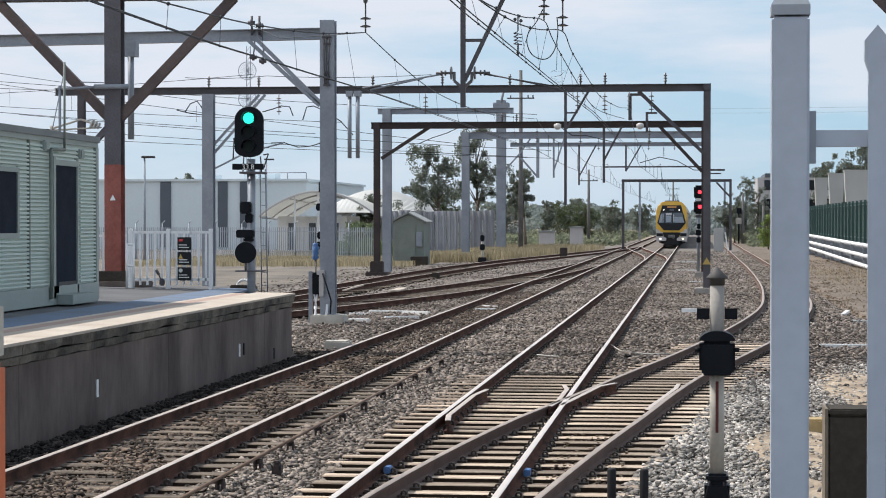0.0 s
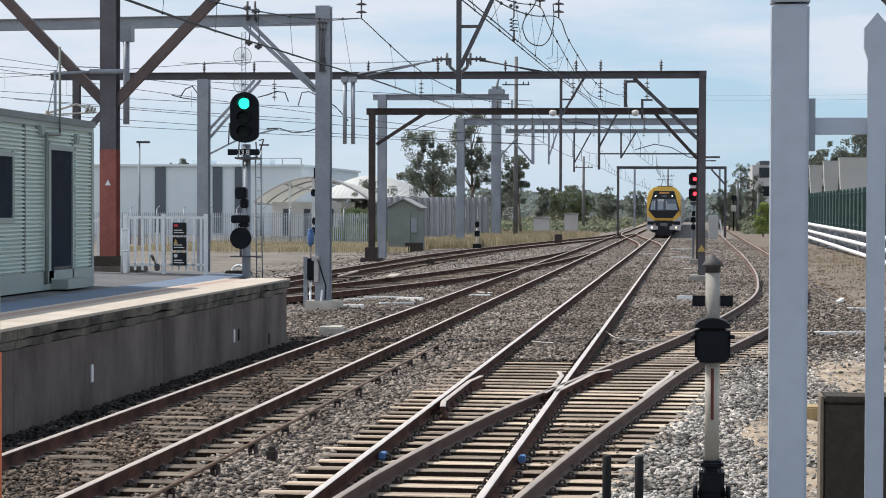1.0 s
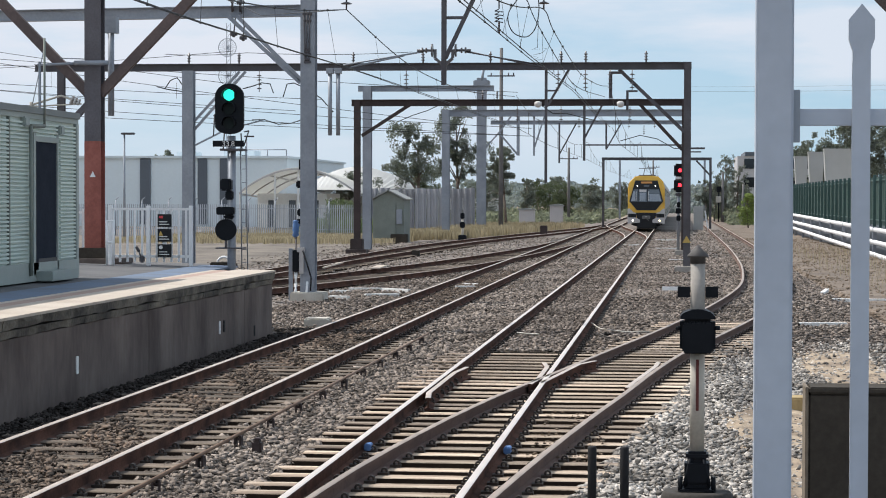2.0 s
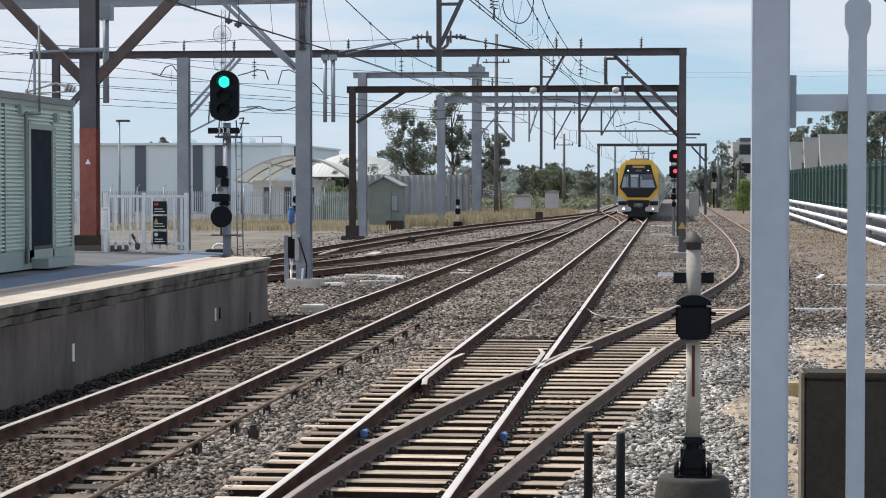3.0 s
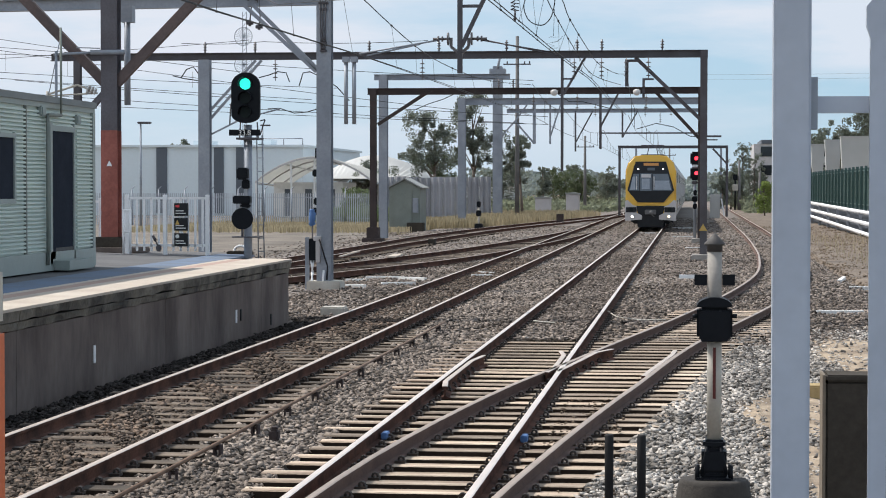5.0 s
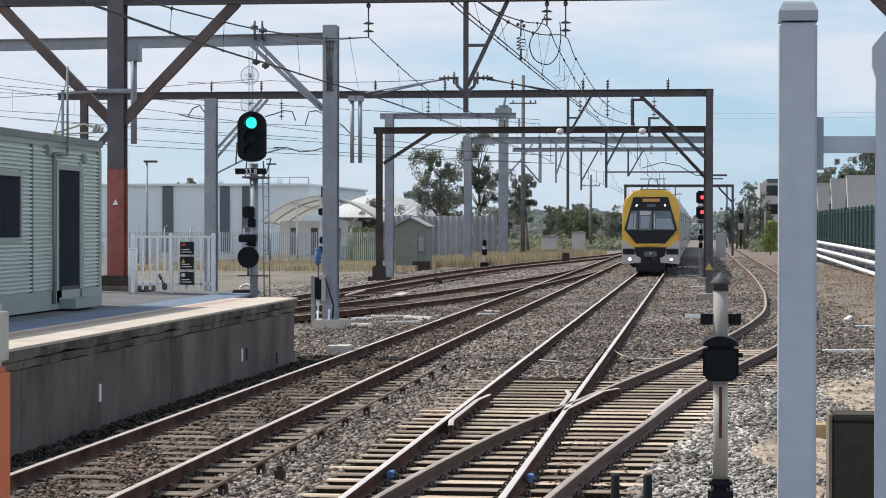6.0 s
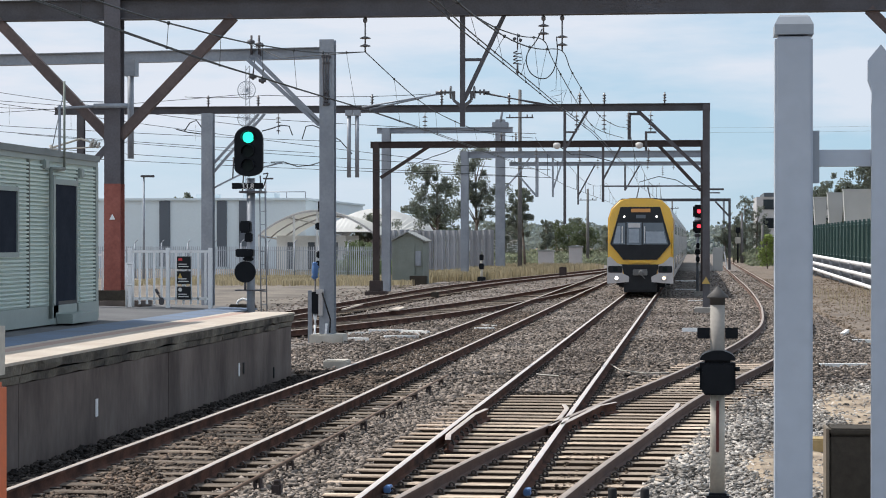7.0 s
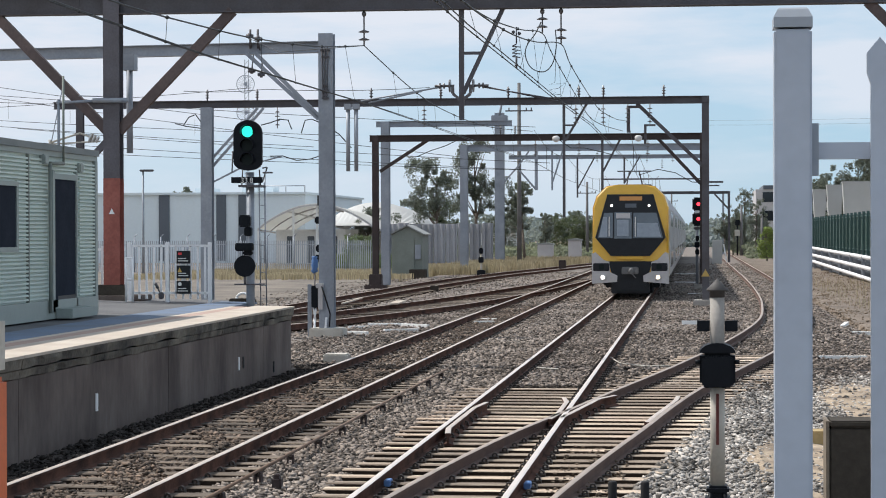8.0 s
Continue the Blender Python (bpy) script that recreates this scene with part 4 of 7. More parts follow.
def build_portals_far():
    th = portal("overhead_portal", "dark grey steel portal frame spanning all tracks", 80, -24.0, 0.55, 7.46, 0.26, 0.27, M_DARKSTEEL, (-22.99, 0.41), 0.26,
                (), True, (-18.1, -16.2, -11.9, -9.3, -6.8, -4.2, -3.3, -1.1))
    hangers(th, 80, M_DARKSTEEL, (((-4.75, 7.2), (-4.75, 3.05), 0.1), ((-3.92, 7.2), (-4.71, 5.85), 0.08), ((-4.75, 6.43), (-4.34, 6.43), 0.06)))
    hangers(th, 80, M_DARKSTEEL, (((-2.08, 7.2), (0.3, 4.92), 0.13), ((-2.39, 7.12), (-2.39, 6.14), 0.12), ((-2.44, 7.08), (-2.0, 7.08), 0.09)))
    # white balance-weight pair hanging at the beam
    for x in (-12.55, -12.25):
        bm = bmesh.new()
        rod(bm, (x, 78.6, 4.75), (x, 78.6, 7.1), 0.075, n=12)
        box(bm, x - 0.12, x + 0.12, 78.45, 78.75, 7.0, 7.2)
        part("balance_weight", bm, M_GALV, th)
    p2 = portal("overhead_portal", "brown rusty steel portal frame", 105, -15.7, 0.55, 7.26, 0.26, 0.32, M_BROWNSTEEL, (-15.42, 0.42), 0.3,
                (((-12.55, 7.2), (-15.2, 5.5)), ((-1.79, 7.07), (0.3, 4.83))), True, (-9.3, -8.6), M_BROWNSTEEL)
    hangers(p2, 105, M_DARKSTEEL, (((-4.39, 7.0), (-4.39, 4.3), 0.12), ((-3.52, 7.0), (-4.37, 5.4), 0.09), ((-4.39, 5.06), (0.3, 5.06), 0.07),
                                   ((-2.33, 7.68), (-2.33, 6.75), 0.12), ((-2.38, 7.64), (-1.84, 7.64), 0.09), ((0.42, 4.9), (1.38, 4.9), 0.09), ((0.42, 4.73), (1.2, 4.73), 0.06)))
    for x in (-6.6, -2.65):
        bm = bmesh.new()
        turned(bm, (x, 104.7, 6.85), [(0.06, 0), (0.17, 0.08), (0.18, 0.24), (0.08, 0.3)], 12)
        part("pale_insulator", bm, M_PORCELAINW, p2)
    portal("overhead_portal", "pale galvanised steel half portal", 114, -16.7, -9.5, 8.4, 0.3, 0.3, M_GALV, (-16.2,), 0.45, (), False)
    p4 = portal("overhead_portal", "pale galvanised steel portal with a wide span", 145, -15.6, 0.6, 8.4, 0.4, 0.45, M_GALV, (-15.3, 0.7), 0.5, (), False)
    hangers(p4, 145, M_GALV, (((-10.46, 8.06), (-10.46, 5.35), 0.2), ((-11.75, 6.86), (-10.5, 5.42), 0.12), ((-11.75, 6.86), (-10.95, 7.95), 0.1), ((-12.7, 5.81), (-11.75, 6.86), 0.1),
                              ((-9.4, 8.0), (-9.4, 5.34), 0.12), ((-8.69, 8.0), (-9.37, 5.9), 0.1)))
    p5 = portal("overhead_portal", "galvanised steel portal far along the line", 165, -14.0, 0.9, 8.4, 0.35, 0.3, M_GALV, (0.9,), 0.4)
    hangers(p5, 165, M_DARKSTEEL, (((-8.78, 8.2), (-8.78, 5.17), 0.13), ((-7.49, 8.2), (-8.78, 5.82), 0.1), ((-5.24, 8.2), (-5.24, 6.22), 0.13), ((-4.1, 8.2), (-5.24, 6.22), 0.1)))
    portal("overhead_portal", "dark thin steel portal far along the line", 200, -6.75, 3.25, 6.28, 0.2, 0.25, M_DARKSTEEL, (-6.6, 3.14), 0.22,
           (((1.86, 6.0), (3.1, 4.66)),), False)
    portal("overhead_portal", "thin steel portal in the far haze", 275, -7.0, 3.6, 7.6, 0.2, 0.25, M_GALV, (-7.0, 3.6), 0.25, (), False)
    mast = thing("overhead_mast", "tall galvanised steel mast behind the grass", "mast")
    bm = bmesh.new()
    ibeam(bm, (-15.76, 177, -0.3), (-15.76, 177, 12.3), 0.75, 0.75, up=(0, 1, 0))
    part("column", bm, M_GALV, mast)
    bm = bmesh.new()
    box(bm, -16.4, -15.1, 176.5, 177.5, 11.4, 12.1, 0.05)
    rod(bm, (-15.76, 176.6, 11.9), (-15.5, 176.6, 13.3), 0.1, n=8)
    part("bracket", bm, M_GALV, mast)


def build_mast_grey():
    """Pale mast past the platform end with its cantilevered beam and stays."""
    y, x = 56.0, -9.5
    th = thing("overhead_mast", "tall pale galvanised steel mast with a cross beam", "mast")
    bm = bmesh.new()
    ibeam(bm, (x, y, -0.1), (x, y, 7.67), 0.38, 0.38, up=(0, 1, 0), t=0.03)
    part("column", bm, M_GALV, th)
    bm = bmesh.new()
    box(bm, x - 0.42, x + 0.46, y - 0.4, y + 0.4, -0.4, 0.02, 0.03)
    part("footing", bm, M_WHITEWORN, th)
    bm = bmesh.new()
    ibeam(bm, (-26.5, y + 0.0, 7.13), (x - 0.19, y, 7.33), 0.25, 0.3)
    part("cross_beam", bm, M_GALV, th)
    for dx in (0, 0.24):
        bm = bmesh.new()
        beam(bm, (-11.6 + dx, y - 0.14, 7.18), (x - 0.2 + dx * 0.4, y - 0.14, 5.45), 0.07, 0.1)
        part("stay", bm, M_GALV, th)
    bm = bmesh.new()
    for dx in (-0.09, -0.02, 0.06):
        rod(bm, (x + dx, y - 0.23, 7.3), (x + dx * 0.6, y - 0.23, 5.95), 0.016, n=6)
    for z, w in ((7.22, 0.13), (7.05, 0.1), (6.3, 0.07), (6.18, 0.09), (6.06, 0.06), (5.98, 0.09)):
        box(bm, x - w, x + w, y - 0.26, y - 0.2, z - 0.028, z + 0.028, 0.01)
    part("termination_fitting", bm, M_DARKSTEEL, th, "dark strain wires and clamps")
    bm = bmesh.new()
    for px in (-11.5, -11.3):
        rod(bm, (px, y - 0.1, 7.3), (px, y - 0.1, 7.8), 0.03, n=6)
    part("pin", bm, M_DARKSTEEL, th)
    for px, z in ((-11.5, 7.62), (-11.28, 7.55), (-11.45, 6.72), (-11.2, 6.62)):
        bm = bmesh.new()
        rod(bm, (px - 0.09, y - 0.16, z), (px + 0.09, y - 0.16, z), 0.05, n=10)
        rod(bm, (px - 0.03, y - 0.16, z), (px + 0.03, y - 0.16, z), 0.085, n=14)
        rod(bm, (px, y - 0.16, z), (px + 0.04, y - 0.14, z + (0.42 if z < 7 else -0.3)), 0.018, n=6)
        part("strain_clamp", bm, M_DARKSTEEL, th, "dark insulated clamp")
    bm = bmesh.new()
    beam(bm, (x - 0.44, y - 0.15, -0.3), (x - 0.44, y - 0.15, 1.15), 0.1)
    part("riser_post", bm, M_GALV, th, "short grey post beside the mast")
    bm = bmesh.new()
    box(bm, x - 0.38, x - 0.18, y - 0.28, y - 0.08, 0.55, 1.12, 0.02)
    part("junction_box", bm, M_BLACK, th, "black cable junction box")
    bm = bmesh.new()
    box(bm, x - 0.26, x - 0.06, y - 0.3, y - 0.2, 1.06, 1.18, 0.01)
    box(bm, x - 0.2, x - 0.08, y - 0.29, y - 0.2, 0.5, 1.06, 0.01)
    part("junction_box_cover", bm, M_TRAINGREY, th, "pale grey cover plate")
    for px, bend in ((-0.34, 0.06), (-0.26, -0.05)):
        bm = bmesh.new()
        rod(bm, (x + px, y - 0.2, 0.56), (x + px + bend, y - 0.24, 0.25), 0.024, n=8)
        rod(bm, (x + px + bend, y - 0.24, 0.25), (x + px, y - 0.28, -0.2), 0.024, n=8)
        part("cable_riser", bm, M_WHITEPAINT, th, "white bent cable pipe")
    bm = bmesh.new()
    rod(bm, (x + 0.02, y - 0.3, 0.3), (x - 0.02, y - 0.32, -0.2), 0.03, n=8)
    part("cable_riser", bm, M_WHITEPAINT, th, "white cable pipe")
    bm = bmesh.new()
    rod(bm, (x - 0.1, y - 0.3, 1.1), (x + 0.12, y - 0.3, 0.4), 0.02, n=6)
    rod(bm, (x + 0.12, y - 0.3, 0.4), (x + 0.1, y - 0.3, 0.05), 0.02, n=6)
    part("cable", bm, M_BLACKR, th)


def build_mast_left():
    """Second grey column with stays behind the signal."""
    y, x = 80.0, -18.02
    th = thing("overhead_mast", "pale galvanised mast with slanting stays behind the signal", "mast")
    bm = bmesh.new()
    ibeam(bm, (x, y - 0.4, -0.3), (x, y - 0.4, 7.18), 0.42, 0.42, up=(0, 1, 0), t=0.03)
    part("column", bm, M_GALV, th)
    for dz in (0, 0.32):
        bm = bmesh.new()
        beam(bm, (x + 0.2, y - 0.4, 5.3 - dz), (-16.1 + dz * 0.7, y - 0.4, 7.15), 0.09)
        part("stay", bm, M_GALV, th)
    bm = bmesh.new()
    beam(bm, (x, y - 0.4, 4.3), (-16.6, y - 0.4, 5.0), 0.06)
    rod(bm, (-16.6, y - 0.4, 5.0), (-15.2, y - 0.4, 5.35), 0.03, n=6)
    part("arm", bm, M_GALV, th)


# ---- train ----
def build_train():
    th = thing("electric_train", "yellow-fronted silver double-deck electric train with headlights on", "train")

    def yf(z):
        return 0.0 if z < 2.2 else (z - 2.2) * 0.16

    # body cross-section, one side then the other
    half = [(1.36, 0.62), (1.50, 0.74), (1.51, 2.0), (1.51, 3.45), (1.36, 3.92), (0.98, 4.3), (0.5, 4.37)]
    ring = half + [(-x, z) for x, z in half[::-1]]

    def tube(bm, y0, y1, grow=1.0, nose=False):
        a, b = [], []
        for x, z in ring:
            a.append(bm.verts.new((x * grow, (yf(z) + y0) if nose else y0, z)))
            b.append(bm.verts.new((x, y1, z)))
        k = len(ring)
        for i in range(k):
            bm.faces.new((a[i], a[(i + 1) % k], b[(i + 1) % k], b[i]))
        bm.faces.new(a)
        bm.faces.new(b[::-1])
    bm = bmesh.new()
    tube(bm, 0.0, 1.3, 0.975, True)
    bmesh.ops.bevel(bm, geom=[e for e in bm.edges if all(v.co.y < 0.6 for v in e.verts)], offset=0.06, segments=3, affect="EDGES")
    nose = part("cab_front", fixed(bm), M_YELLOW, th, "yellow cab front")
    # lower grey skirt of the front
    for s in (-1, 1):
        bm = bmesh.new()
        prism(bm, [(s * 1.5, 0.48), (s * 1.5, 1.66), (s * 1.36, 1.72), (s * 1.05, 1.42), (s * 0.82, 1.34), (s * 0.8, 0.95), (s * 0.5, 0.8), (s * 0.52, 0.56)], -0.05, 0.5, "y")
        part("front_skirt", fixed(bm), M_TRAINGREY, th, "pale grey front skirt")
        bm = bmesh.new()
        box(bm, min(s * 0.82, s * 1.45), max(s * 0.82, s * 1.45), -0.075, 0.1, 0.98, 1.29, 0.02)
        tail = part("marker_light_box", bm, M_TRAINBLACK, th, "dark marker light box")
        bm = bmesh.new()
        box(bm, s * 1.12 - 0.1, s * 1.12 + 0.1, -0.09, -0.06, 1.04, 1.24, 0.02)
        part("marker_lens", bm, M_LENSDARK, tail)
        bm = bmesh.new()
        turned(bm, (s * 1.075, -0.05, 0.735), [(0.15, -0.02), (0.15, 0.02), (0.11, 0.03)], 16, 0, "y")
        lamp_low = part("headlight", bm, M_TRAINGREY, th)
        bm = bmesh.new()
        turned(bm, (s * 1.075, -0.07, 0.735), [(0.075, 0.0), (0.075, 0.016), (0.05, 0.024)], 16, 0, "y")
        part("headlight_lens", bm, M_WHITELIGHT if s < 0 else M_WARMLIGHT, lamp_low, "lit headlight")
    # black mask of the cab
    hexa = [(-0.90, 3.98), (0.90, 3.98), (1.36, 2.28), (0.76, 1.58), (-0.76, 1.58), (-1.36, 2.28)]
    bm = bmesh.new()
    f0 = [bm.verts.new((x, yf(z) - 0.035, z)) for x, z in hexa]
    f1 = [bm.verts.new((x * 1.02, yf(z) + 0.12, z + (0.02 if z > 2.2 else -0.02))) for x, z in hexa]
    bm.faces.new((f0[0], f0[1], f0[2], f0[5]))
    bm.faces.new((f0[5], f0[2], f0[3], f0[4]))
    for i in range(6):
        bm.faces.new((f0[i], f1[i], f1[(i + 1) % 6], f0[(i + 1) % 6]))
    part("cab_mask", fixed(bm), M_TRAINBLACK, th, "black mask round the windscreen")

    def pane(name, pts, material, proud=0.05, label="", parent=th):
        bm = bmesh.new()
        a = [bm.verts.new((x, yf(z) - proud, z)) for x, z in pts]
        b = [bm.verts.new((x, yf(z) - proud + 0.03, z)) for x, z in pts]
        bm.faces.new(a)
        k = len(pts)
        for i in range(k):
            bm.faces.new((a[i], b[i], b[(i + 1) % k], a[(i + 1) % k]))
        return part(name, fixed(bm), material, parent, label)
    pane("windscreen", [(-1.02, 3.26), (-0.68, 3.26), (-0.68, 2.27), (-1.27, 2.27)], M_WINDSCREEN, label="dark side pane of the cab")
    mid = pane("windscreen", [(-0.62, 3.28), (0.06, 3.28), (0.06, 2.25), (-0.62, 2.25)], M_WINDSCREEN, label="middle pane of the cab")
    pane("windscreen", [(0.12, 3.26), (1.02, 3.26), (1.27, 2.27), (0.12, 2.27)], M_WINDSCREEN, label="driver's windscreen pane")
    pane("blind", [(-0.55, 3.24), (0.0, 3.24), (0.0, 3.04), (-0.55, 3.04)], M_TRAINGREY, 0.056, "pale sun blind", mid)
    pane("cab_door_window", [(-0.52, 2.98), (-0.06, 2.98), (-0.06, 2.35), (-0.52, 2.35)], M_CABPALE, 0.055, "bluish window seen through the cab", mid)
    # pale panels laid on the side panes stand in for their reflection
    for pts in (((0.26, 2.86), (1.06, 2.86), (1.2, 2.32), (0.26, 2.32)), ((-1.06, 3.1), (-0.9, 3.1), (-0.9, 2.32), (-1.21, 2.32))):
        pane("pane_reflection", pts, M_CABPALE, 0.055, "pale bluish reflection painted on the pane")
    for x in (0.20, -0.82):
        bm = bmesh.new()
        beam(bm, (x, yf(3.2) - 0.07, 3.1), (x, yf(2.3) - 0.07, 2.33), 0.045, 0.03)
        part("pale_pillar", bm, M_PORCELAINW, th)
    pane("destination_display", [(-0.42, 3.90), (0.46, 3.90), (0.46, 3.74), (-0.42, 3.74)], M_AMBER, 0.05, "amber destination display")
    pane("number_panel", [(-0.2, 3.62), (0.24, 3.62), (0.24, 3.46), (-0.2, 3.46)], M_WAREDARK, 0.05, "dim number panel")
    for s in (-1, 1):
        bm = bmesh.new()
        turned(bm, (s * 0.73, yf(3.54) - 0.045, 3.54), [(0.045, 0), (0.045, 0.02), (0.03, 0.03)], 14, 0, "y")
        part("high_headlight", bm, M_WHITELIGHT, th, "lit upper headlight")
    pane("yellow_sill", [(-0.5, 1.545), (0.5, 1.545), (0.5, 1.44), (-0.5, 1.44)], M_YELLOW, 0.07)
    # coupler and black underside
    bm = bmesh.new()
    prism(bm, [(-0.86, 1.36), (0.86, 1.36), (0.62, 0.5), (0.55, 0.2), (-0.55, 0.2), (-0.62, 0.5)], -0.02, 0.9, "y")
    part("coupler_recess", fixed(bm), M_TRAINBLACK, th)
    bm = bmesh.new()
    box(bm, -0.33, 0.33, -0.32, 0.1, 0.86, 1.14, 0.03)
    turned(bm, (0.05, -0.32, 0.98), [(0.12, 0), (0.12, 0.04), (0.05, 0.05)], 12, 0, "y")
    beam(bm, (0.05, -0.36, 0.9), (0.22, -0.36, 0.72), 0.04)
    part("coupler", bm, M_COUPLER, th, "grey steel coupler")
    bm = bmesh.new()
    box(bm, -0.75, 0.75, 0.05, 0.6, 0.10, 0.5, 0.03)
    part("obstacle_deflector", bm, M_TRAINBLACK, th)
    # wind deflector, roof gear
    bm = bmesh.new()
    beam(bm, (-0.7, 6.0, 5.05), (0.7, 6.0, 5.05), 0.05)
    beam(bm, (-0.35, 6.4, 4.4), (-0.2, 6.0, 5.05), 0.04)
    beam(bm, (0.35, 6.4, 4.4), (0.2, 6.0, 5.05), 0.04)
    box(bm, -0.7, 0.7, 6.0, 7.6, 4.37, 4.5)
    part("pantograph", bm, M_DARKSTEEL, th)
    # cars
    for c in range(8):
        y0 = 1.3 + c * 20.35 if c else 1.31
        y1 = (c + 1) * 20.35 + 0.85
        bm = bmesh.new()
        tube(bm, y0, y1)
        car = part("car_body", fixed(bm), M_TRAINSIDE, th, "silver double-deck carriage body")
        for s in (-1, 1):
            x0, x1 = (1.5, 1.52) if s > 0 else (-1.52, -1.5)
            for za, zb in ((2.75, 3.35), (1.05, 1.65)):
                for k in range(4):
                    ya = y0 + 5.2 + k * 2.6
                    bm = bmesh.new()
                    box(bm, x0, x1, ya, ya + 2.2, za, zb)
                    part("side_window", bm, M_DARKGLASS, car)
            for ya in (y0 + 3.0, y0 + 16.2):
                bm = bmesh.new()
                box(bm, x0 - 0.004, x1 + 0.004, ya, ya + 1.4, 1.1, 3.1, 0)
                part("door", bm, M_TRAINGREY, car, "grey passenger door")
        for ya in (y0 + 2.0, y1 - 4.4):
            bm = bmesh.new()
            box(bm, -1.1, 1.1, ya, ya + 2.4, 0.25, 0.6, 0.03)
            for yy in (ya + 0.3, ya + 2.1):
                for x in (-0.75, 0.75):
                    rod(bm, (x - 0.06, yy, 0.43), (x + 0.06, yy, 0.43), 0.42, n=18)
            part("bogie", bm, M_TRAINBLACK, car)
        bm = bmesh.new()
        box(bm, -1.3, 1.3, y0 + 4.6, y1 - 4.8, 0.3, 0.62, 0.02)
        part("underfloor_gear", bm, M_TRAINBLACK, car)
    return th


# ---- signals ----
def lettering(text, at, size, material, parent):
    """Upright words facing -y, centred at the place at."""
    cu = bpy.data.curves.new("lettering", "FONT")
    cu.body, cu.size, cu.align_x, cu.extrude = text, size, "CENTER", 0.002
    dg = bpy.data.objects.new("lettering", cu)
    me = bpy.data.meshes.new_from_object(dg)
    bpy.data.objects.remove(dg)
    me.materials.append(material)
    ob = new("lettering", me)
    ob.parent, ob.location, ob.rotation_euler = parent, at, (math.pi / 2, 0, 0)
    return ob


def signal_head(parent, at, r=0.28, length=1.0, lit=None, lights=3, label=""):
    """A black signal head with a rounded back board, hooded lenses and one lit lens."""
    x, y, z = at
    bm = bmesh.new()
    pts = []
    for i in range(13):
        a = math.pi * i / 12
        pts.append((x + r * math.cos(a), z + length / 2 - r + r * math.sin(a) * 0.9))
    for i in range(13):
        a = math.pi + math.pi * i / 12
        pts.append((x + r * math.cos(a), z - length / 2 + r * 0.6 + r * 0.6 * math.sin(a)))
    prism(bm, pts, y - 0.04, y + 0.05, "y")
    box(bm, x - r * 0.6, x + r * 0.6, y + 0.05, y + 0.3, z - length * 0.42, z + length * 0.42, 0.03)
    head = part("signal_head", fixed(bm), M_BLACK, parent, label or "black signal head")
    step = length * 0.27
    for k in range(lights):
        zz = z + length * 0.25 - k * step
        bm = bmesh.new()
        rod(bm, (x, y - 0.07, zz), (x, y - 0.02, zz), 0.112, n=24)
        part("lens", bm, lit if (lit and k == 0) else M_LENSDARK, head, "lit lens" if (lit and k == 0) else "unlit lens")
        bm = bmesh.new()
        n = 14
        rows = []
        for i in range(n + 1):
            a = math.pi * (-0.1 + 1.2 * i / n)
            rows.append([bm.verts.new((x + rr * math.cos(a), yy, zz + rr * math.sin(a))) for rr, yy in ((0.14, y - 0.18), (0.14, y - 0.04), (0.13, y - 0.04), (0.13, y - 0.18))])
        for r0, r1 in zip(rows, rows[1:]):
            for j in range(4):
                bm.faces.new((r0[j], r1[j], r1[(j + 1) % 4], r0[(j + 1) % 4]))
        bm.faces.new(rows[0])
        bm.faces.new(rows[-1][::-1])
        part("hood", fixed(bm), M_BLACK, head)
    return head


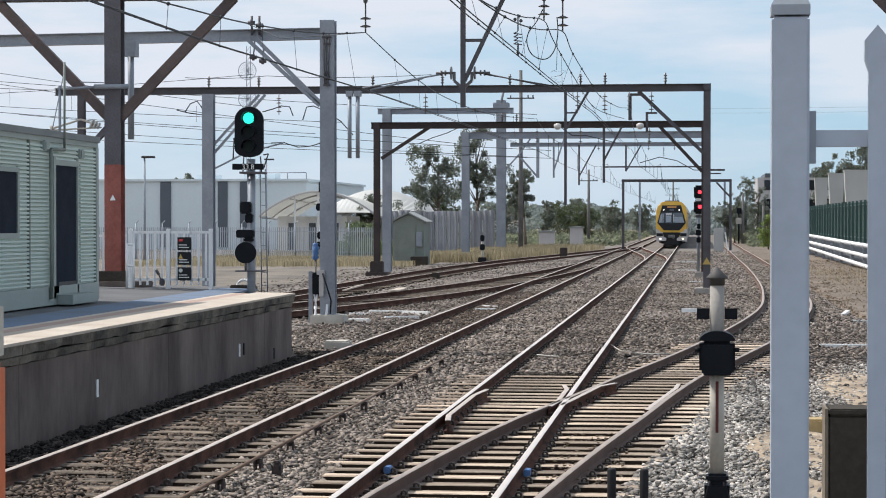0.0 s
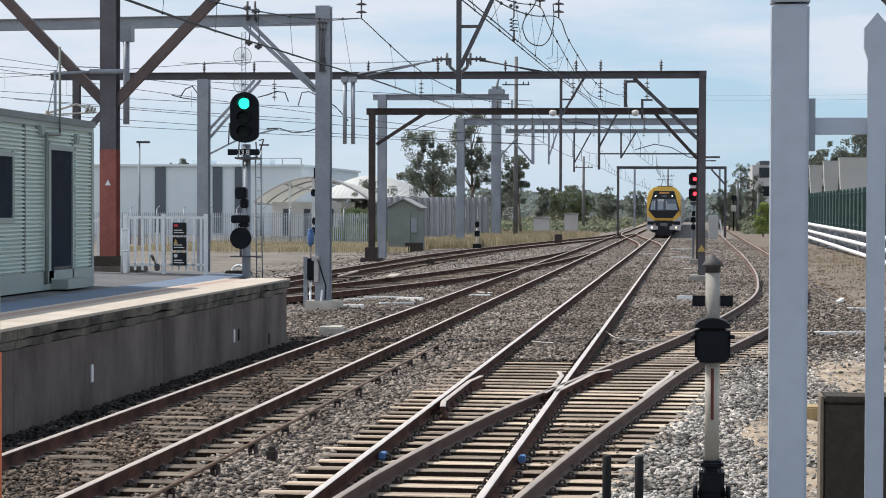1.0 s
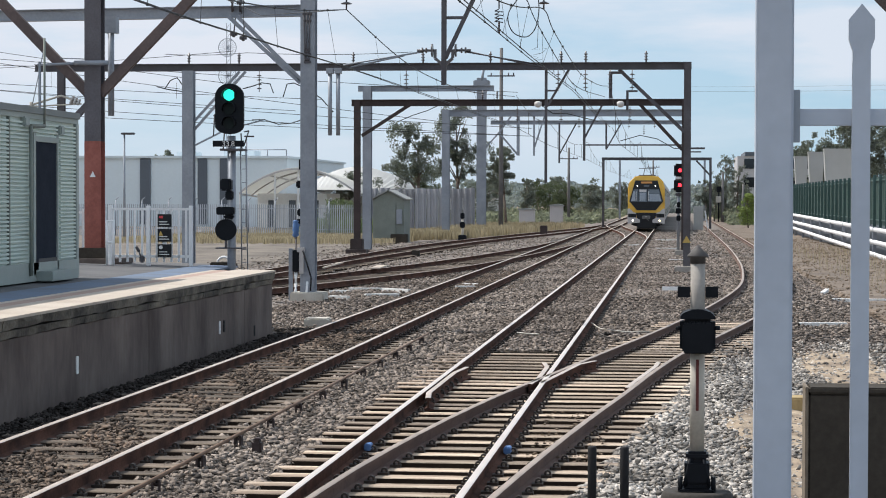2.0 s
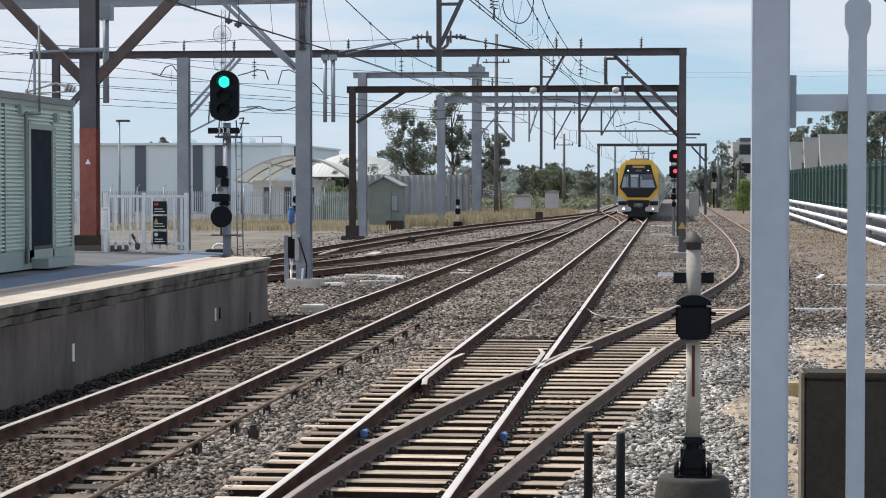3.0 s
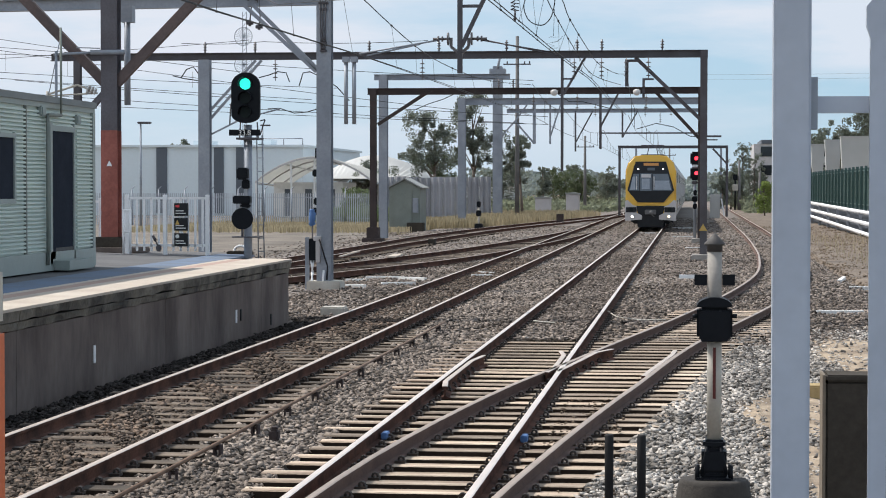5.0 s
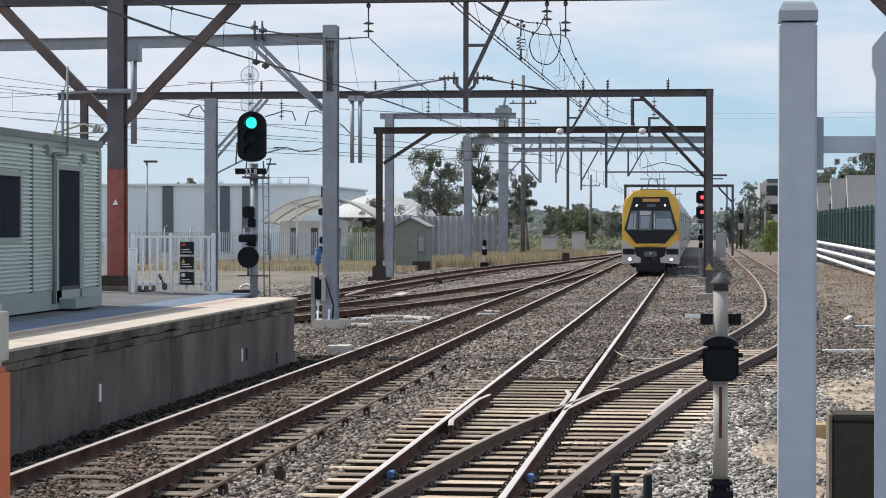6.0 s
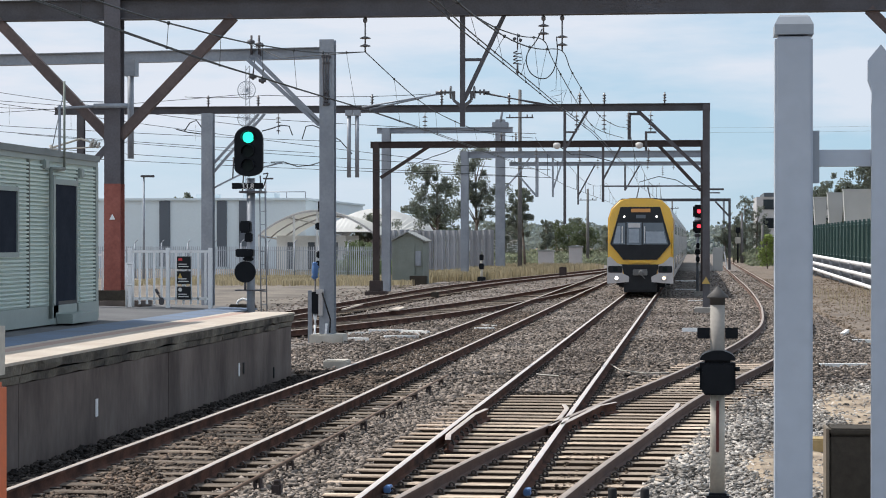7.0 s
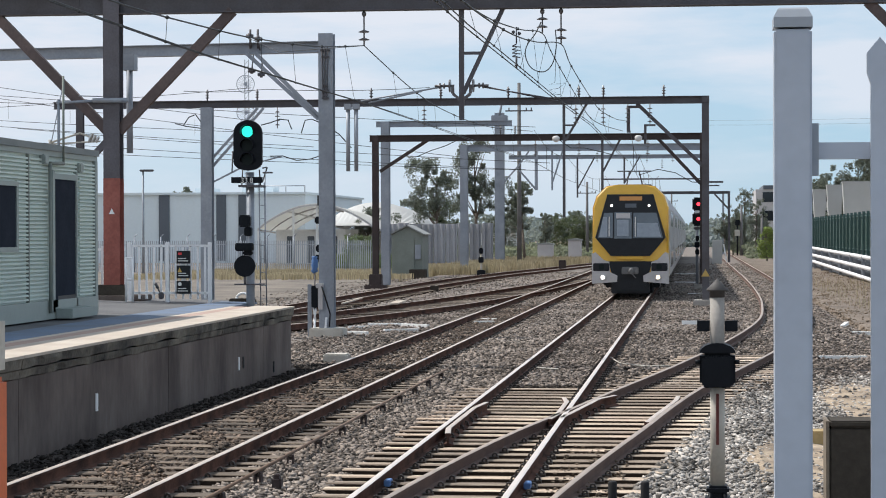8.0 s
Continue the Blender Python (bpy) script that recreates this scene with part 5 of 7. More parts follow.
def build_green_signal():
    x, y = -8.9, 43.0
    th = thing("railway_signal", "black colour-light signal on a grey post showing green", "signal")
    bm = bmesh.new()
    rod(bm, (x + 0.04, y, -0.3), (x + 0.04, y, 3.7), 0.085, n=16)
    part("post", bm, M_GALV, th, smooth=False)
    bm = bmesh.new()
    box(bm, x - 0.2, x + 0.28, y - 0.2, y + 0.2, -0.4, 0.1, 0.02)
    part("base", bm, M_COPING, th)
    signal_head(th, (x + 0.03, y - 0.15, 4.25), 0.29, 1.04, M_GREENLIGHT, 3)
    bm = bmesh.new()
    box(bm, x - 0.3, x + 0.33, y - 0.22, y - 0.18, 3.48, 3.6)
    plate = part("marker_plate", bm, M_BLACK, th, "black plate with pale marks")
    lettering("33.8", (x + 0.02, y - 0.226, 3.485), 0.15, M_LETTER, plate)
    bm = bmesh.new()
    box(bm, x - 0.14, x + 0.3, y - 0.3, y + 0.3, 3.40, 3.44)
    for a, b in (((-0.32, 3.7), (-0.3, 4.1)), ((-0.32, 4.1), (-0.15, 4.2)), ((-0.12, 3.44), (-0.1, 3.75)), ((0.26, 3.44), (0.24, 3.75)), ((0.3, 3.78), (0.4, 3.8)), ((0.4, 3.8), (0.3, 3.5))):
        rod(bm, (x + a[0], y - 0.05, a[1]), (x + b[0], y - 0.05, b[1]), 0.014, n=6)
    part("platform_grating", bm, M_DARKSTEEL, th)
    bm = bmesh.new()
    box(bm, x - 0.14, x + 0.09, y - 0.3, y - 0.1, 2.6, 2.84, 0.03)
    box(bm, x - 0.05, x + 0.1, y - 0.2, y - 0.05, 2.42, 2.6, 0.02)
    part("lower_light", bm, M_BLACK, th, "small black hooded lamp")
    bm = bmesh.new()
    box(bm, x - 0.22, x + 0.14, y - 0.28, y - 0.1, 2.12, 2.28, 0.02)
    box(bm, x - 0.08, x + 0.12, y - 0.2, y - 0.08, 2.04, 2.12, 0.02)
    part("indicator_box", bm, M_BLACK, th)
    bm = bmesh.new()
    rod(bm, (x - 0.04, y - 0.2, 1.82), (x - 0.04, y - 0.14, 1.82), 0.215, n=28)
    part("shunt_disc", bm, M_BLACK, th, "round black disc")
    bm = bmesh.new()
    box(bm, x - 0.24, x + 0.3, y - 0.24, y + 0.2, 1.44, 1.465)
    rod(bm, (x - 0.04, y - 0.17, 1.44), (x - 0.04, y - 0.17, 1.62), 0.025, n=8)
    part("step", bm, M_DARKSTEEL, th)
    bm = bmesh.new()
    for dx in (0.2, 0.32):
        rod(bm, (x + dx, y + 0.25, 1.0), (x + dx * 0.9, y + 0.2, 3.5), 0.012, n=6)
    for k in range(9):
        rod(bm, (x + 0.2, y + 0.25, 1.15 + k * 0.27), (x + 0.31, y + 0.25, 1.15 + k * 0.27), 0.009, n=6)
    part("ladder", bm, M_GALV, th)


def build_red_signal():
    x, y = 0.18, 105.5
    th = thing("railway_signal", "black signal with two red lights beside a steel column", "signal")
    bm = bmesh.new()
    rod(bm, (x - 0.05, y, -0.3), (x - 0.05, y, 4.05), 0.07, n=12)
    part("post", bm, M_GALV, th)
    for z in (3.83, 3.12):
        bm = bmesh.new()
        box(bm, x - 0.27, x + 0.2, y - 0.15, y + 0.2, z - 0.32, z + 0.34, 0.08)
        h = part("signal_head", bm, M_BLACK, th, "black signal head")
        bm = bmesh.new()
        rod(bm, (x + 0.02, y - 0.19, z + 0.02), (x + 0.02, y - 0.16, z + 0.02), 0.09, n=18)
        part("lens", bm, M_REDLIGHT, h, "lit red lens")
        bm = bmesh.new()
        box(bm, x - 0.2, x + 0.1, y - 0.16, y + 0.1, z - 0.5, z - 0.36, 0.03)
        part("bracket", bm, M_DARKSTEEL, h)
    bm = bmesh.new()
    box(bm, x - 0.16, x + 0.06, y - 0.2, y - 0.16, 3.42, 3.55)
    part("white_plate", bm, M_WHITEPAINT, th)
    for z, r in ((2.2, 0.12), (1.9, 0.18), (1.55, 0.14)):
        bm = bmesh.new()
        box(bm, x - r, x + r * 0.4, y - 0.2, y, z - 0.13, z + 0.13, 0.03)
        part("lower_light", bm, M_BLACK, th)
    bm = bmesh.new()
    box(bm, x - 0.16, x + 0.08, y - 0.12, y + 0.12, -0.4, -0.05, 0.02)
    part("base", bm, M_CAPGREY, th)
    sg = thing("warning_sign", "small yellow triangular sign low on a column", "sign")
    bm = bmesh.new()
    prism(bm, [(0.25, 0.88), (0.55, 0.88), (0.40, 1.14)], 79.5, 79.52, "y")
    part("sign_plate", fixed(bm), M_YELLOWSIGN, sg)
    bm = bmesh.new()
    box(bm, 0.36, 0.44, 79.52, 79.87, 0.92, 1.0)
    part("sign_bracket", bm, M_DARKSTEEL, sg)


def build_back_signal():
    """Black signal partly hidden behind the pale mast."""
    x, y = -13.02, 76.0
    th = thing("railway_signal", "dark signal half hidden behind a pale mast", "signal")
    bm = bmesh.new()
    rod(bm, (x, y, -0.3), (x, y, 3.9), 0.07, n=12)
    part("post", bm, M_GALV, th)
    bm = bmesh.new()
    box(bm, x - 0.22, x + 0.2, y - 0.12, y + 0.1, 3.35, 3.95, 0.12)
    part("signal_head", bm, M_BLACK, th)
    for z, w, m in ((2.95, 0.3, M_BLACK), (2.2, 0.2, M_WHITEPAINT), (1.95, 0.26, M_BLACK), (1.6, 0.3, M_BLACK)):
        bm = bmesh.new()
        box(bm, x - w, x + w, y - 0.16, y, z - 0.13, z + 0.13, 0.04)
        part("lower_light", bm, m, th)


def build_point_indicator():
    x, y = 0.183, 18.0
    th = thing("point_indicator", "white-post point indicator with black lamp box on a dark pedestal", "point indicator")
    bm = bmesh.new()
    turned(bm, (x, y, -0.25), [(0.335, -0.1), (0.32, 0.1), (0.29, 0.27), (0.28, 0.295), (0.265, 0.305)], 24)
    part("pedestal", bm, M_PEDESTAL, th, "dark round concrete pedestal")
    bm = bmesh.new()
    box(bm, x - 0.102, x + 0.102, y - 0.11, y + 0.1, 0.11, 0.315, 0.025)
    box(bm, x - 0.09, x + 0.095, y - 0.1, y + 0.1, 0.315, 0.385, 0.02)
    box(bm, x - 0.15, x + 0.15, y - 0.14, y + 0.12, 0.05, 0.075, 0.01)
    box(bm, x - 0.11, x + 0.11, y - 0.09, y + 0.09, 0.075, 0.12, 0.01)
    for s in (-1, 1):
        rod(bm, (x + s * 0.1, y - 0.1, 0.1), (x + s * 0.05, y - 0.08, 0.34), 0.018, n=6)
        rod(bm, (x + s * 0.135, y - 0.08, 0.05), (x + s * 0.135, y - 0.08, 0.18), 0.02, n=8)
    part("base_casting", bm, M_BLACK, th)
    bm = bmesh.new()
    rod(bm, (x, y, 0.36), (x, y, 1.3), 0.060, n=20)
    part("post", bm, M_WHITEWORN, th, "worn white post")
    bm = bmesh.new()
    rod(bm, (x, y, 1.3), (x, y, 1.93), 0.059, n=20)
    part("upper_post", bm, M_DULLGREY, th, "dull grey upper post")
    bm = bmesh.new()
    box(bm, x - 0.012, x + 0.012, y - 0.072, y - 0.058, 0.72, 1.14)
    part("rust_channel", bm, M_SLOTRED, th, "narrow rusty slot strip")
    bm = bmesh.new()
    turned(bm, (x, y, 1.925), [(0.063, 0), (0.063, 0.05), (0.086, 0.054), (0.088, 0.066), (0.04, 0.115), (0.025, 0.13), (0.006, 0.152)], 20)
    part("cap", bm, M_CAPGREY, th, "grey pointed cap")
    bm = bmesh.new()
    box(bm, x - 0.145, x + 0.145, y - 0.14, y + 0.12, 1.19, 1.49, 0.04)
    lampbox = part("lamp_box", bm, M_BLACK, th, "black rounded lamp box")
    bm = bmesh.new()
    pts = [(x + 0.146 * math.cos(math.pi * i / 12), 1.475 + 0.08 * math.sin(math.pi * i / 12)) for i in range(13)]
    prism(bm, pts, y - 0.15, y + 0.12, "y")
    part("box_lid", fixed(bm), M_BLACK, lampbox)
    bm = bmesh.new()
    box(bm, x - 0.125, x + 0.125, y - 0.152, y - 0.14, 1.2, 1.44, 0.012)
    part("box_door", bm, M_BLACK, lampbox)
    for s in (-1, 1):
        bm = bmesh.new()
        rod(bm, (x + s * 0.14, y - 0.1, 1.40), (x + s * 0.18, y - 0.1, 1.40), 0.018, n=8)
        part("latch", bm, M_BLACK, lampbox)
    for s in (-1, 1):
        bm = bmesh.new()
        x0, x1 = sorted((x + s * 0.062, x + s * 0.165))
        box(bm, x0, x1, y - 0.012, y + 0.012, 1.646, 1.735)
        part("target_arm", bm, M_BLACK, th)
    bm = bmesh.new()
    box(bm, x - 0.29, x - 0.165, y - 0.012, y + 0.012, 1.703, 1.733)
    part("target_tip", bm, M_WHITEPAINT, th, "white pointer tip")


def build_small_items():
    # two black bollards
    for x in (-0.61, -0.37):
        bm = bmesh.new()
        turned(bm, (x, 16.2, -0.3), [(0.033, 0), (0.033, 0.9), (0.027, 0.912)], 14)
        b = part("marker_post", bm, M_BLACKR)
        tagged(b, "thin black plastic marker post in the ballast", "post", "marker posts")
    bm = bmesh.new()
    turned(bm, (0.86, 17.2, -0.3), [(0.04, 0), (0.04, 0.42), (0.03, 0.44)], 14)
    tagged(part("stub_post", bm, M_PEDESTAL), "short dark stub post in the dirt", "post")
    # dark block beside the fence
    th = thing("dark_cabinet", "dark weathered trackside box with a tan edge", "cabinet")
    bm = bmesh.new()
    box(bm, 0.865, 1.7, 14.3, 14.6, -0.4, 1.19, 0.012)
    part("body", bm, M_DARKBLOCK, th)
    bm = bmesh.new()
    box(bm, 0.843, 0.864, 14.29, 14.61, -0.4, 1.235, 0.004)
    part("edge_trim", bm, M_TANEDGE, th, "tan weathered edge strip")
    bm = bmesh.new()
    box(bm, 0.866, 1.72, 14.28, 14.62, 1.192, 1.235, 0.01)
    part("lid", bm, M_DARKBLOCK, th)
    ylw = thing("low_kerb", "low yellow-painted concrete kerb piece", "kerb")
    bm = bmesh.new()
    box(bm, 1.35, 2.2, 27.0, 27.4, -0.3, 0.02, 0.02)
    part("block", bm, M_OCHRE, ylw)
    # pale cable pieces on the ballast
    rng = random.Random(4)
    for i, (x, y, l, a) in enumerate(((3.1, 46.5, 1.0, 0.05), (4.9, 58, 1.6, 0.0), (4.25, 63, 2.5, 1.45), (-8.94, 62.7, 1.0, 0.2), (-9.45, 61, 0.6, 0.2), (-7.95, 58.8, 0.98, 0.5), (-7.93, 61.7, 1.05, -0.66), (-8.85, 57, 0.6, -0.42), (-6.18, 64.1, 0.6, 0.2), (-6.27, 66.5, 0.6, -0.64), (-0.6, 142, 1.4, 0.05), (-0.5, 117, 1.1, -0.04), (-2.55, 126, 0.9, 0.06), (0.15, 95, 0.9, 0.3))):
        bm = bmesh.new()
        box(bm, -l / 2, l / 2, -0.06, 0.06, -0.24, -0.145 + rng.uniform(0, 0.03), 0.008)
        o = part("concrete_sleeper_piece", bm, M_CREAM)
        o.location, o.rotation_euler = (x, y, 0), (0, 0, a)
        tagged(o, "pale concrete strip lying on ballast", "concrete strip", "concrete strips")
    for x, y, l, w, a in ((-10.47, 76.5, 3.2, 0.34, 1.62), (-12.4, 78.5, 6.4, 0.1, 1.62)):
        bm = bmesh.new()
        box(bm, -l / 2, l / 2, -w / 2, w / 2, 0.0, 0.05, 0.01)
        o = part("loose_plank", bm, M_COPING)
        o.location, o.rotation_euler = (x, y, 0.0), (0, 0, a)
        tagged(o, "grey-brown timber plank lying across the side track rails", "plank", "loose planks")
    wire_thing("ground_cable", [[(-1.72, 45, -0.1), (-1.6, 44, -0.1), (-1.47, 43, -0.1), (-0.95, 42, -0.1), (-0.5, 42.2, -0.1)]], "pale cord lying on the ballast", "cord", 0.012, M_WHITEWORN)
    wire_thing("ground_cable", [[(-3.0, 41.5, -0.1), (-2.8, 41.2, -0.1), (-2.55, 41.0, -0.1)]], "short pale cord on the sleepers", "cord", 0.014, M_WHITEWORN)
    th = thing("point_machine", "pale grey point machine box on ballast by the rail", "point machine")
    bm = bmesh.new()
    box(bm, -7.62, -7.12, 44.3, 44.9, -0.25, -0.02, 0.03)
    part("cover", bm, M_WHITEWORN, th)
    # barrier at the near platform
    th = thing("safety_barrier", "orange-red painted barrier post at the platform", "barrier")
    bm = bmesh.new()
    box(bm, -3.06, -2.812, 8.4, 8.7, 0.4, 1.87, 0.02)
    part("panel", bm, M_ORANGE, th)
    bm = bmesh.new()
    box(bm, -3.04, -2.818, 8.39, 8.71, 1.87, 2.13, 0.03)
    part("pale_top", bm, M_WHITEWORN, th)
    bm = bmesh.new()
    box(bm, -3.0, -2.86, 8.45, 8.65, -0.3, 0.42)
    part("foot", bm, M_DARKSTEEL, th)
    # blue bag tied to a stake by the mast
    th = thing("marker_stake", "thin dark stake with a crumpled blue plastic bag tied on top", "stake")
    bm = bmesh.new()
    rod(bm, (-9.93, 56.4, -0.3), (-9.9, 56.4, 1.5), 0.02, n=6)
    part("stake", bm, M_DARKSTEEL, th)
    bm = bmesh.new()
    turned(bm, (-9.9, 56.4, 1.42), [(0.02, 0), (0.09, 0.07), (0.07, 0.13), (0.1, 0.2), (0.08, 0.27), (0.09, 0.34), (0.05, 0.4), (0.07, 0.44), (0.01, 0.46)], 9)
    for v in bm.verts:
        v.co += Vector((noise.noise(v.co * 7), noise.noise(v.co * 9), 0)) * 0.05
    part("bag", bm, M_BLUE, th, "crumpled blue plastic bag")
    bm = bmesh.new()
    turned(bm, (-9.72, 56.4, 1.1), [(0.01, 0), (0.05, 0.06), (0.05, 0.16), (0.01, 0.28)], 8)
    part("tag", bm, M_ORANGE, th, "faded orange tag")
    th = thing("pipe_hoop", "small white bent pipe hoop at the platform end", "pipe hoop")
    bm = bmesh.new()
    for i in range(8):
        a, b = math.pi * i / 8, math.pi * (i + 1) / 8
        rod(bm, (-9.35 + 0.14 * math.cos(a), 44.6, 1.1 + 0.13 * math.sin(a)), (-9.35 + 0.14 * math.cos(b), 44.6, 1.1 + 0.13 * math.sin(b)), 0.025, n=8)
    part("hoop", bm, M_WHITEPAINT, th)
    bm = bmesh.new()
    box(bm, -9.62, -9.1, 44.45, 44.75, 1.0, 1.12, 0.02)
    part("base", bm, M_DARKBLOCK, th)
    # second small indicator by the sidings
    x, y = -12.9, 132
    th = thing("point_indicator", "small black and white point indicator by the side track", "point indicator")
    bm = bmesh.new()
    rod(bm, (x, y, -0.3), (x, y, 1.35), 0.07, n=10)
    part("post", bm, M_WHITEWORN, th)
    for z, w in ((1.4, 0.12), (0.85, 0.15), (0.05, 0.25)):
        bm = bmesh.new()
        box(bm, x - w, x + w, y - 0.2, y + 0.2, z - 0.16, z + 0.2, 0.04)
        part("box", bm, M_BLACK, th)
    th = thing("trackside_box", "dark low trackside box between tracks", "box")
    bm = bmesh.new()
    box(bm, -12.15, -11.8, 100, 100.5, -0.3, 0.06, 0.03)
    part("body", bm, M_DARKBLOCK, th)
    th = thing("trackside_box", "rusty brown box at the end of the grass", "box")
    bm = bmesh.new()
    box(bm, -9.9, -9.4, 160, 160.6, -0.3, 0.5, 0.03)
    part("body", bm, M_BROWNSTEEL, th)


# ---- near palisade fence ----
def build_near_fence():
    y = 5.7
    th = thing("palisade_fence", "blue-grey steel platform-end fence with a capped post and spear pickets", "fence")
    bm = bmesh.new()
    box(bm, 0.202, 0.298, y - 0.048, y + 0.048, 1.0, 2.975, 0.006)
    post = part("post", bm, M_POSTGREY, th)
    bm = bmesh.new()
    box(bm, 0.2005, 0.2995, y - 0.0495, y + 0.0495, 2.98, 3.0)
    rings = []
    for k, z in ((1.0, 3.0), (1.0, 3.006), (0.8, 3.026), (0.7, 3.031)):
        h = 0.0495 * k
        rings.append([bm.verts.new((0.25 + a * h, y + b * h, z)) for a, b in ((-1, -1), (1, -1), (1, 1), (-1, 1))])
    for a, b in zip(rings, rings[1:]):
        for i in range(4):
            bm.faces.new((a[i], a[(i + 1) % 4], b[(i + 1) % 4], b[i]))
    bm.faces.new(rings[-1])
    part("post_cap", bm, M_CAPPOST, post, "grey plastic post cap")
    for x in (0.472, 0.624, 0.776, 0.928):
        bm = bmesh.new()
        w = 0.023
        prism(bm, [(x - w, 1.1), (x + w, 1.1), (x + w, 2.835), (x + 0.033, 2.865), (x + 0.033, 2.915), (x, 2.955), (x - 0.033, 2.915), (x - 0.033, 2.865), (x - w, 2.835)],
              y - 0.012, y + 0.012, "y")
        part("picket", fixed(bm), M_POSTGREY, th)
    bm = bmesh.new()
    box(bm, 0.299, 1.2, y + 0.013, y + 0.05, 2.643, 2.686)
    part("rail", bm, M_POSTGREY, th)
    bm = bmesh.new()
    box(bm, 0.2995, 0.317, y + 0.0, y + 0.055, 2.6, 2.735)
    part("rail_bracket", bm, M_CAPPOST, th)
    bm = bmesh.new()
    box(bm, 0.299, 1.2, y + 0.013, y + 0.05, 1.25, 1.29)
    part("rail", bm, M_POSTGREY, th)
    # the platform under the camera
    bm = bmesh.new()
    box(bm, -1.2, 6.0, -30, 6.0, -0.5, 1.1)
    tagged(part("platform_end", bm, M_ASPHALT), "asphalt platform end behind the fence", "platform", kind="structure")


# ---- platform things ----
def build_platform_building():
    x1, y0, y1, z0, z1 = -10.3, 14.0, 36.8, 1.1, 3.92
    th = thing("site_office", "pale green corrugated portable building on the platform", "portable building")
    bm = bmesh.new()
    box(bm, -16.5, x1 - 0.03, y0, y1, z0, z1 - 0.12)
    part("wall", bm, M_GREENWALL, th)
    # ribbed cladding, seen along its length
    bm = bmesh.new()
    z = z0 + 0.32
    while z < z1 - 0.25:
        for (ya, yb) in ((y0, 30.3), (32.36, 34.07), (35.75, y1 - 0.1)) if 2.2 < z < 3.25 else ((y0, 34.07), (35.75, y1 - 0.1)) if z < 3.42 else ((y0, y1 - 0.1),):
            prism(bm, [(x1 - 0.03, z), (x1 + 0.012, z + 0.01), (x1 + 0.012, z + 0.038), (x1 - 0.03, z + 0.048)], ya, yb, "y")
        z += 0.063
    ob = part("cladding_ribs", fixed(bm), M_GREENWALL, th)
    ob["kind"] = "stuff"
    bm = bmesh.new()
    box(bm, -16.6, x1 + 0.02, y0, y1 + 0.015, z1 - 0.2, z1 - 0.115)
    box(bm, x1 - 0.05, x1 + 0.03, y0, y1 + 0.02, z0, z0 + 0.3)
    box(bm, x1 - 0.06, x1 + 0.025, y1 - 0.12, y1 + 0.02, z0, z1 - 0.2)
    part("trim", bm, M_GREENTRIM, th)
    bm = bmesh.new()
    box(bm, -16.6, x1 + 0.05, y0, y1 + 0.03, z1 - 0.115, z1 - 0.01)
    part("fascia", bm, M_FASCIA, th, "grey fascia under the roof edge, darkened for shade")
    for ya in (29.0, 32.9):
        bm = bmesh.new()
        box(bm, x1 - 0.04, x1 + 0.016, ya, ya + 0.05, z0 + 0.3, z1 - 0.2)
        part("joint_strip", bm, M_HUT, th, "dark vertical joint strip")
    bm = bmesh.new()
    box(bm, x1 - 0.05, x1 + 0.008, 34.4, 35.5, z0 + 0.18, 3.36)
    d = part("door", bm, M_DOORDARK, th, "dark door")
    bm = bmesh.new()
    for ya, w in ((34.15, 0.12), (35.5, 0.07)):
        box(bm, x1 - 0.05, x1 + 0.03, ya, ya + w, z0 + 0.1, 3.5)
    box(bm, x1 - 0.05, x1 + 0.03, 34.27, 35.5, 3.36, 3.45)
    part("door_frame", bm, M_GREENTRIM, d)
    bm = bmesh.new()
    box(bm, x1 - 0.03, x1 + 0.03, 34.27, 34.42, z0 + 0.18, 3.36)
    part("door_jamb", bm, M_DOORDARK, d)
    bm = bmesh.new()
    box(bm, x1 - 0.03, x1 + 0.02, 34.42, 35.5, z0 + 0.18, z0 + 0.36)
    part("kick_plate", bm, M_CAPGREY, d, "grey kick plate")
    bm = bmesh.new()
    box(bm, x1 + 0.03, x1 + 0.3, 34.3, 35.8, z0, z0 + 0.16, 0.01)
    part("door_step", bm, M_GREENTRIM, th)
    bm = bmesh.new()
    box(bm, x1 - 0.05, x1 + 0.008, 30.4, 32.28, 2.27, 3.2)
    w = part("window", bm, M_DOORDARK, th, "dark window")
    bm = bmesh.new()
    for za, zb in ((2.2, 2.27), (3.2, 3.27)):
        box(bm, x1 - 0.05, x1 + 0.03, 30.3, 32.36, za, zb)
    for ya in (30.32, 32.28):
        box(bm, x1 - 0.05, x1 + 0.03, ya, ya + 0.08, 2.27, 3.2)
    part("window_frame", bm, M_GREENTRIM, w)
    bm = bmesh.new()
    rod(bm, (x1 + 0.06, 33.9, 1.2), (x1 + 0.06, 33.9, 3.6), 0.03, n=8)
    rod(bm, (x1 + 0.06, 33.9, 3.6), (x1 + 0.06, 34.65, 3.62), 0.03, n=8)
    rod(bm, (x1 + 0.06, 34.65, 3.62), (x1 + 0.06, 34.65, 5.05), 0.02, n=8)
    part("downpipe", bm, M_HUT, th)
    for yy, zz in ((33.7, 3.58), (35.7, 3.5)):
        bm = bmesh.new()
        box(bm, x1 - 0.03, x1 + 0.07, yy - 0.1, yy + 0.12, zz, zz + 0.16, 0.02)
        part("bulkhead_lamp", bm, M_GREENTRIM, th)


